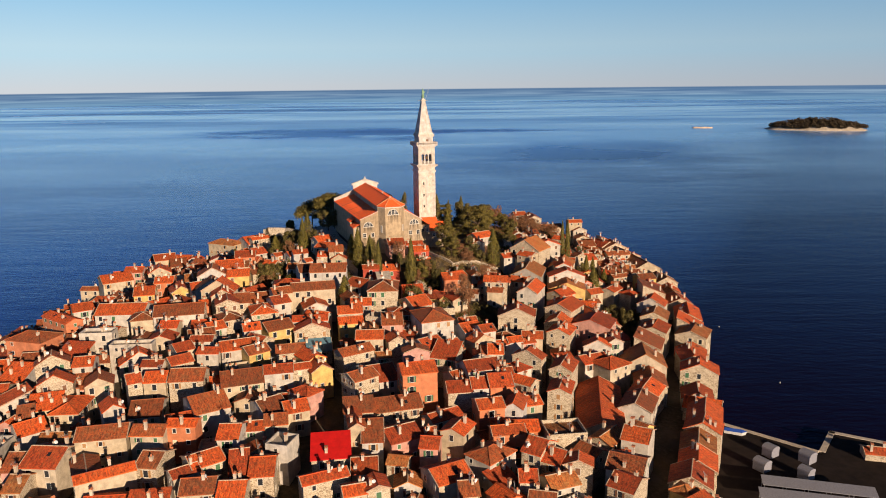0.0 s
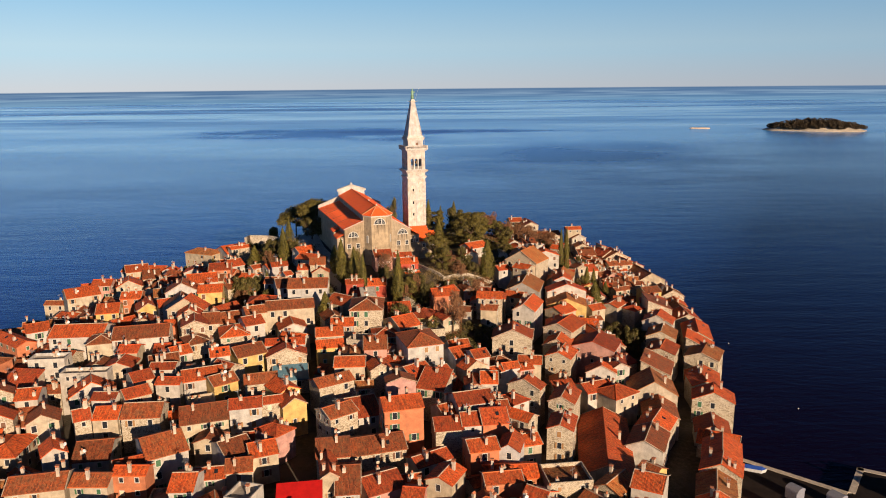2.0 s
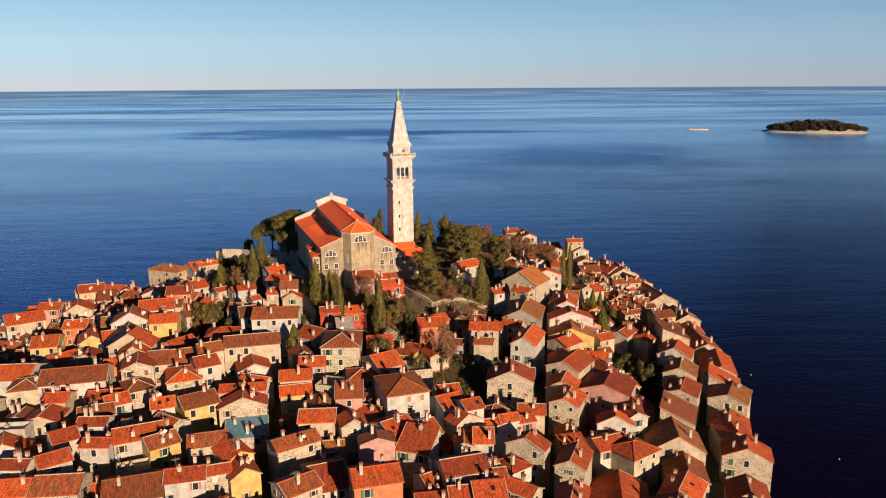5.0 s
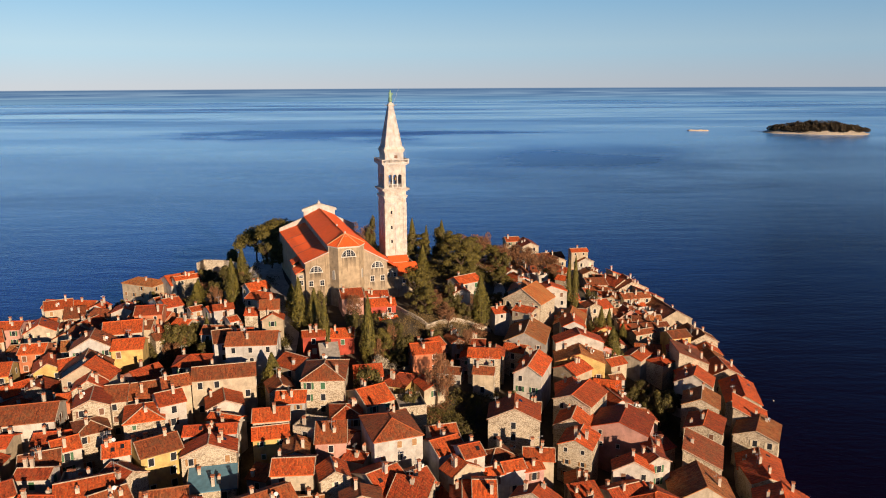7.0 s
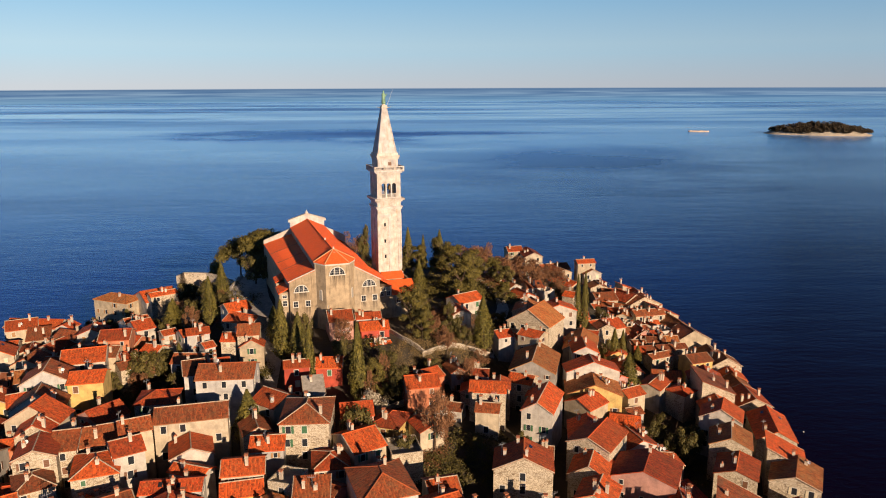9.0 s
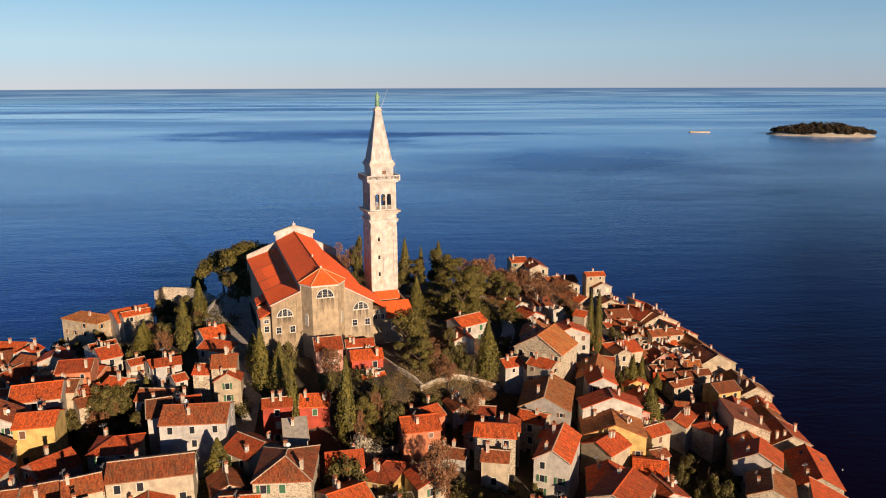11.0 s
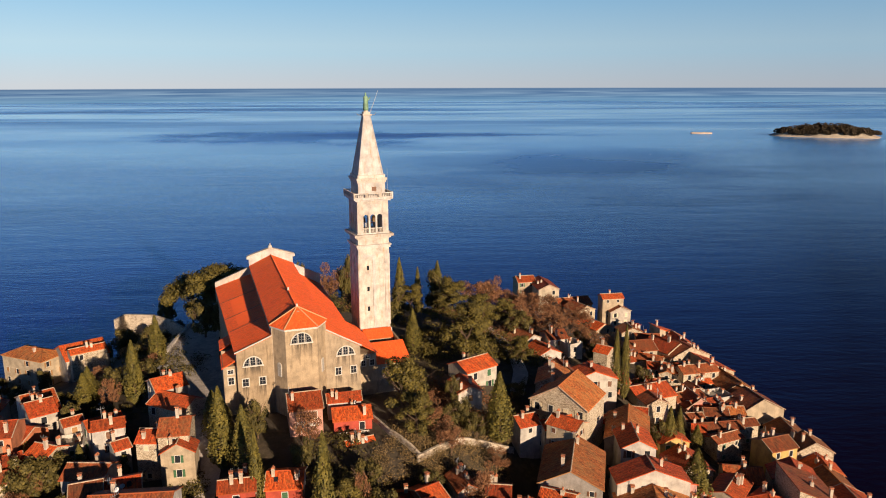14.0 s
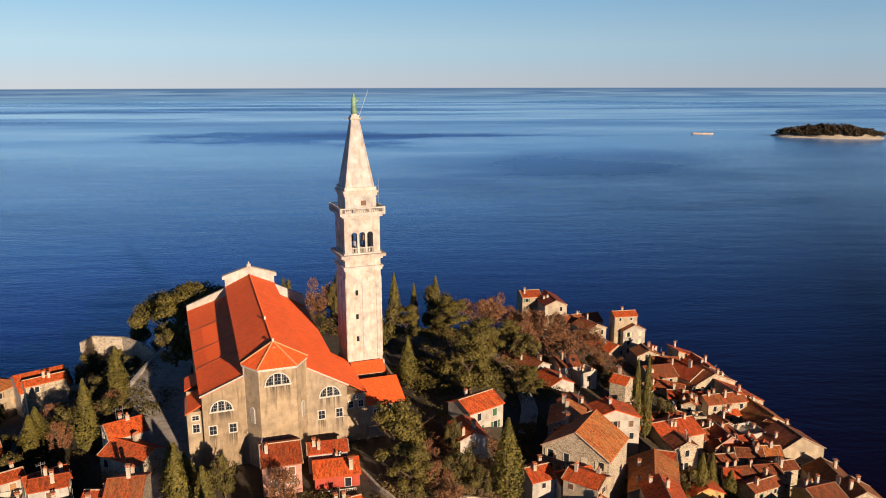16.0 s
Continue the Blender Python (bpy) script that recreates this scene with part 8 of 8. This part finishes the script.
absorb(house(87.2, 344.1, 18.3, 6.6, 6.1, 18, "f", "white", "grey", 22, 1))
absorb(house(12.0, 144.8, 18.8, 5.9, 4.8, 41, "s", "white", "red", 24, 1))
absorb(house(-50.3, 175.3, 24.9, 6.0, 4.7, -1, "g", "cream", "brown", 21, 1))
absorb(house(-121.9, 329.2, 22.8, 6.7, 6.0, 18, "s", "cream", "brown", 27, 1))
absorb(house(-106.4, 167.8, 22.6, 5.3, 5.3, -8, "g", "pink", "orange", 27, 1))
absorb(house(-143.1, 320.7, 13.3, 5.7, 6.9, -26, "p", "stone", "orange", 22, 1))
absorb(house(59.2, 145.8, 11.1, 6.0, 4.6, -14, "p", "grey", "brown", 20, 1))
absorb(house(20.0, 136.5, 19.7, 5.3, 5.1, -13, "p", "stone", "brown", 23, 1))
absorb(house(59.5, 252.6, 17.7, 7.3, 5.3, 4, "g", "cream", "orange", 23, 1))
absorb(house(-137.4, 237.6, 20.0, 5.5, 6.8, 20, "p", "white", "brown", 24, 1))
absorb(house(-101.2, 151.5, 17.7, 5.3, 5.0, -48, "s", "stone", "red", 23, 1))
absorb(house(-69.6, 114.8, 15.8, 5.7, 4.6, 5, "p", "stone", "orange", 26, 1))
absorb(house(49.7, 172.6, 17.1, 5.7, 4.5, 43, "g", "yellow", "brown", 25, 1))
absorb(house(4.5, 248.5, 29.6, 5.7, 6.5, 24, "g", "cream", "red", 23, 1))
absorb(house(-42.8, 153.2, 22.3, 5.9, 4.4, 19, "g", "stone", "brown", 19, 1))
absorb(house(10.5, 92.2, 13.9, 5.6, 4.6, -24, "g", "stone", "ochre", 27, 1))
absorb(house(-64.4, 207.3, 28.7, 5.2, 4.7, 14, "f", "white", "grey", 27, 1))
absorb(house(-156.8, 246.2, 13.6, 5.7, 6.2, -12, "g", "cream", "orange", 21, 1))
absorb(house(91.3, 326.9, 12.6, 6.0, 5.9, -4, "f", "stone", "grey", 20, 1))
absorb(house(68.6, 351.0, 19.6, 6.4, 5.6, 45, "h", "yellow", "red", 25, 1))
absorb(house(-18.1, 200.7, 26.6, 5.2, 4.7, 8, "p", "stone", "ochre", 22, 1))
absorb(house(76.3, 290.4, 18.5, 5.7, 6.0, 38, "h", "stone", "red", 20, 1))
absorb(house(-0.2, 104.8, 16.0, 5.3, 4.4, -19, "p", "white", "ochre", 22, 1))
absorb(house(-6.1, 136.5, 18.0, 4.5, 5.1, -11, "g", "salmon", "brown", 20, 1))
absorb(house(36.3, 219.7, 19.3, 5.1, 4.5, -9, "g", "stone", "brown", 21, 1))
absorb(house(-4.6, 160.9, 22.1, 4.7, 4.8, 12, "p", "white", "orange", 27, 1))
absorb(house(-108.7, 184.9, 23.2, 4.4, 5.1, -48, "p", "cream", "orange", 26, 1))
absorb(house(-115.1, 230.7, 26.0, 5.9, 5.4, 17, "g", "stone", "brown", 26, 1))
absorb(house(-100.4, 205.6, 24.2, 4.4, 5.0, 2, "p", "stone", "brown", 24, 1))
absorb(house(-14.9, 106.0, 14.7, 4.6, 4.8, -13, "f", "stone", "grey", 27, 1))
absorb(house(59.7, 238.0, 17.5, 5.9, 5.3, 27, "s", "stone", "red", 19, 1))
absorb(house(59.9, 283.7, 21.0, 6.0, 5.2, 27, "p", "cream", "orange", 27, 1))
absorb(house(-37.0, 132.8, 18.8, 4.5, 4.7, 12, "p", "white", "orange", 25, 1))
absorb(house(-83.4, 119.1, 15.4, 5.2, 4.1, -7, "p", "cream", "orange", 20, 1))
absorb(house(52.2, 145.1, 15.8, 4.7, 4.4, 43, "h", "yellow", "ochre", 26, 1))
absorb(house(-69.5, 244.0, 29.4, 5.4, 5.4, -45, "s", "white", "red", 22, 1))
absorb(house(-10.5, 216.2, 27.5, 4.6, 4.4, -22, "p", "white", "red", 23, 1))
absorb(house(-116.1, 336.7, 24.0, 5.6, 5.1, -8, "g", "white", "red", 25, 1))
absorb(house(-104.3, 141.1, 16.3, 4.0, 5.0, -18, "s", "white", "orange", 20, 1))
absorb(house(-10.3, 148.5, 21.7, 4.4, 4.5, -12, "p", "stone", "ochre", 24, 1))
absorb(house(-58.8, 89.5, 11.8, 4.4, 4.4, -35, "f", "cream", "grey", 26, 1))
absorb(house(44.6, 112.9, 10.3, 4.5, 4.3, 49, "s", "stone", "red", 27, 1))
absorb(house(-112.1, 165.6, 18.5, 4.4, 4.5, -30, "f", "white", "grey", 22, 1))
absorb(house(81.9, 348.4, 17.9, 5.4, 5.1, 18, "g", "white", "brown", 26, 1))
absorb(house(-7.4, 192.1, 24.8, 4.0, 4.9, -11, "p", "cream", "brown", 27, 1))
absorb(house(-120.5, 166.8, 18.8, 4.7, 4.1, -39, "p", "white", "orange", 19, 1))
absorb(house(5.9, 207.7, 22.7, 4.5, 4.2, -17, "s", "white", "orange", 27, 1))
absorb(house(76.6, 365.3, 18.3, 5.4, 5.3, -12, "p", "stone", "red", 25, 1))
absorb(house(35.9, 97.3, 10.6, 4.4, 4.3, 40, "s", "cream", "ochre", 27, 1))
absorb(house(22.1, 95.1, 13.3, 4.2, 4.5, -13, "s", "white", "red", 19, 1))
absorb(house(-84.5, 194.3, 24.0, 4.4, 4.2, -39, "s", "stone", "red", 22, 1))
absorb(house(41.7, 157.1, 16.1, 3.8, 4.9, -8, "s", "cream", "red", 19, 1))
absorb(house(-68.9, 96.4, 12.7, 5.0, 3.7, 13, "f", "salmon", "grey", 28, 1))
absorb(house(-67.2, 200.5, 25.9, 4.7, 3.9, 5, "s", "white", "red", 27, 1))
absorb(house(-96.3, 210.7, 25.6, 4.7, 3.9, -18, "s", "pink", "orange", 25, 1))
absorb(house(-133.6, 226.4, 18.0, 4.4, 4.2, -6, "f", "stone", "grey", 24, 1))
absorb(house(-42.9, 177.7, 23.9, 3.9, 4.6, 11, "p", "stone", "red", 23, 1))
absorb(house(-55.5, 99.8, 13.6, 4.5, 4.0, 23, "p", "salmon", "brown", 22, 1))
absorb(house(-55.1, 156.9, 21.8, 3.9, 4.6, 8, "f", "stone", "grey", 20, 1))
absorb(house(22.6, 226.7, 22.1, 4.2, 4.3, 44, "f", "cream", "grey", 23, 1))
absorb(house(-4.0, 232.6, 27.2, 4.6, 5.5, 37, "p", "white", "red", 22, 1))
absorb(house(-108.5, 249.9, 24.3, 5.0, 5.1, -48, "p", "white", "brown", 28, 1))
absorb(house(-58.8, 246.6, 28.2, 5.1, 5.0, -3, "f", "cream", "grey", 20, 1))
absorb(house(-87.9, 166.2, 21.7, 4.8, 3.7, -29, "p", "white", "orange", 21, 1))
absorb(house(49.7, 318.0, 23.8, 5.0, 5.0, -7, "h", "white", "red", 23, 1))
absorb(house(-113.1, 297.1, 21.9, 5.8, 4.3, -40, "h", "white", "orange", 20, 1))
absorb(house(-29.8, 212.5, 25.5, 4.3, 4.0, -18, "s", "grey", "brown", 20, 1))
absorb(house(-61.6, 121.0, 15.0, 3.8, 4.6, -26, "p", "white", "red", 27, 1))
absorb(house(-62.0, 188.0, 24.8, 3.8, 4.5, 21, "p", "white", "orange", 22, 1))
absorb(house(9.8, 164.1, 19.7, 3.8, 4.4, 26, "p", "stone", "brown", 22, 1))
absorb(house(-138.5, 318.1, 11.4, 5.1, 4.7, -27, "s", "cream", "brown", 21, 1))
absorb(house(56.3, 299.9, 21.0, 4.8, 5.0, -6, "p", "stone", "ochre", 22, 1))
absorb(house(-98.1, 287.2, 21.7, 4.6, 5.0, 2, "s", "cream", "red", 27, 1))
absorb(house(46.1, 290.2, 22.9, 5.0, 4.6, 14, "p", "white", "brown", 26, 1))
absorb(house(-155.6, 253.0, 9.6, 4.8, 4.7, 16, "s", "stone", "brown", 27, 1))
absorb(house(-128.1, 225.8, 20.2, 3.9, 4.0, 18, "s", "white", "red", 25, 1))
absorb(house(-14.5, 122.2, 17.0, 3.8, 4.1, -1, "s", "stone", "red", 22, 1))
absorb(house(-105.6, 284.0, 22.4, 4.7, 4.6, 17, "p", "cream", "orange", 22, 1))
absorb(house(-24.1, 104.4, 14.3, 3.9, 3.8, -4, "f", "white", "grey", 27, 1))
absorb(house(-144.6, 243.8, 15.0, 4.8, 4.4, -4, "p", "yellow", "orange", 21, 1))
absorb(house(-128.9, 272.8, 17.6, 4.8, 4.4, 19, "s", "white", "brown", 27, 1))
absorb(house(62.2, 291.3, 18.0, 4.7, 4.3, -5, "s", "white", "red", 23, 1))
absorb(house(88.8, 359.7, 15.5, 4.7, 4.3, 6, "p", "cream", "orange", 23, 1))
absorb(house(-156.6, 285.9, 9.4, 4.7, 4.3, 16, "p", "pink", "brown", 22, 1))
absorb(house(-123.2, 335.3, 18.1, 4.0, 5.0, 11, "f", "cream", "grey", 21, 1))
absorb(house(51.9, 334.1, 24.9, 4.4, 4.5, 3, "s", "pink", "brown", 22, 1))
absorb(house(83.8, 394.7, 17.3, 4.5, 4.4, 38, "f", "grey", "grey", 27, 1))
absorb(house(-128.8, 292.7, 17.0, 4.3, 4.5, 18, "p", "white", "orange", 21, 1))
absorb(house(-104.3, 274.4, 21.9, 4.5, 4.0, -48, "f", "white", "grey", 22, 1))
absorb(house(-21.6, 253.7, 29.1, 4.7, 3.8, 7, "p", "white", "brown", 21, 1))
absorb(house(58.4, 275.6, 19.4, 4.0, 4.3, 16, "p", "white", "brown", 22, 1))
absorb(house(-102.9, 306.8, 23.7, 3.8, 4.4, 10, "s", "stone", "orange", 24, 1))
absorb(house(-94.1, 293.8, 24.5, 4.3, 3.8, -48, "p", "cream", "brown", 21, 1))
absorb(house(-104.6, 264.2, 23.0, 3.9, 3.6, 2, "s", "stone", "red", 25, 1))
absorb(house(-74.9, 250.6, 27.9, 3.8, 3.6, -6, "f", "white", "grey", 26, 1))
finish_joined()
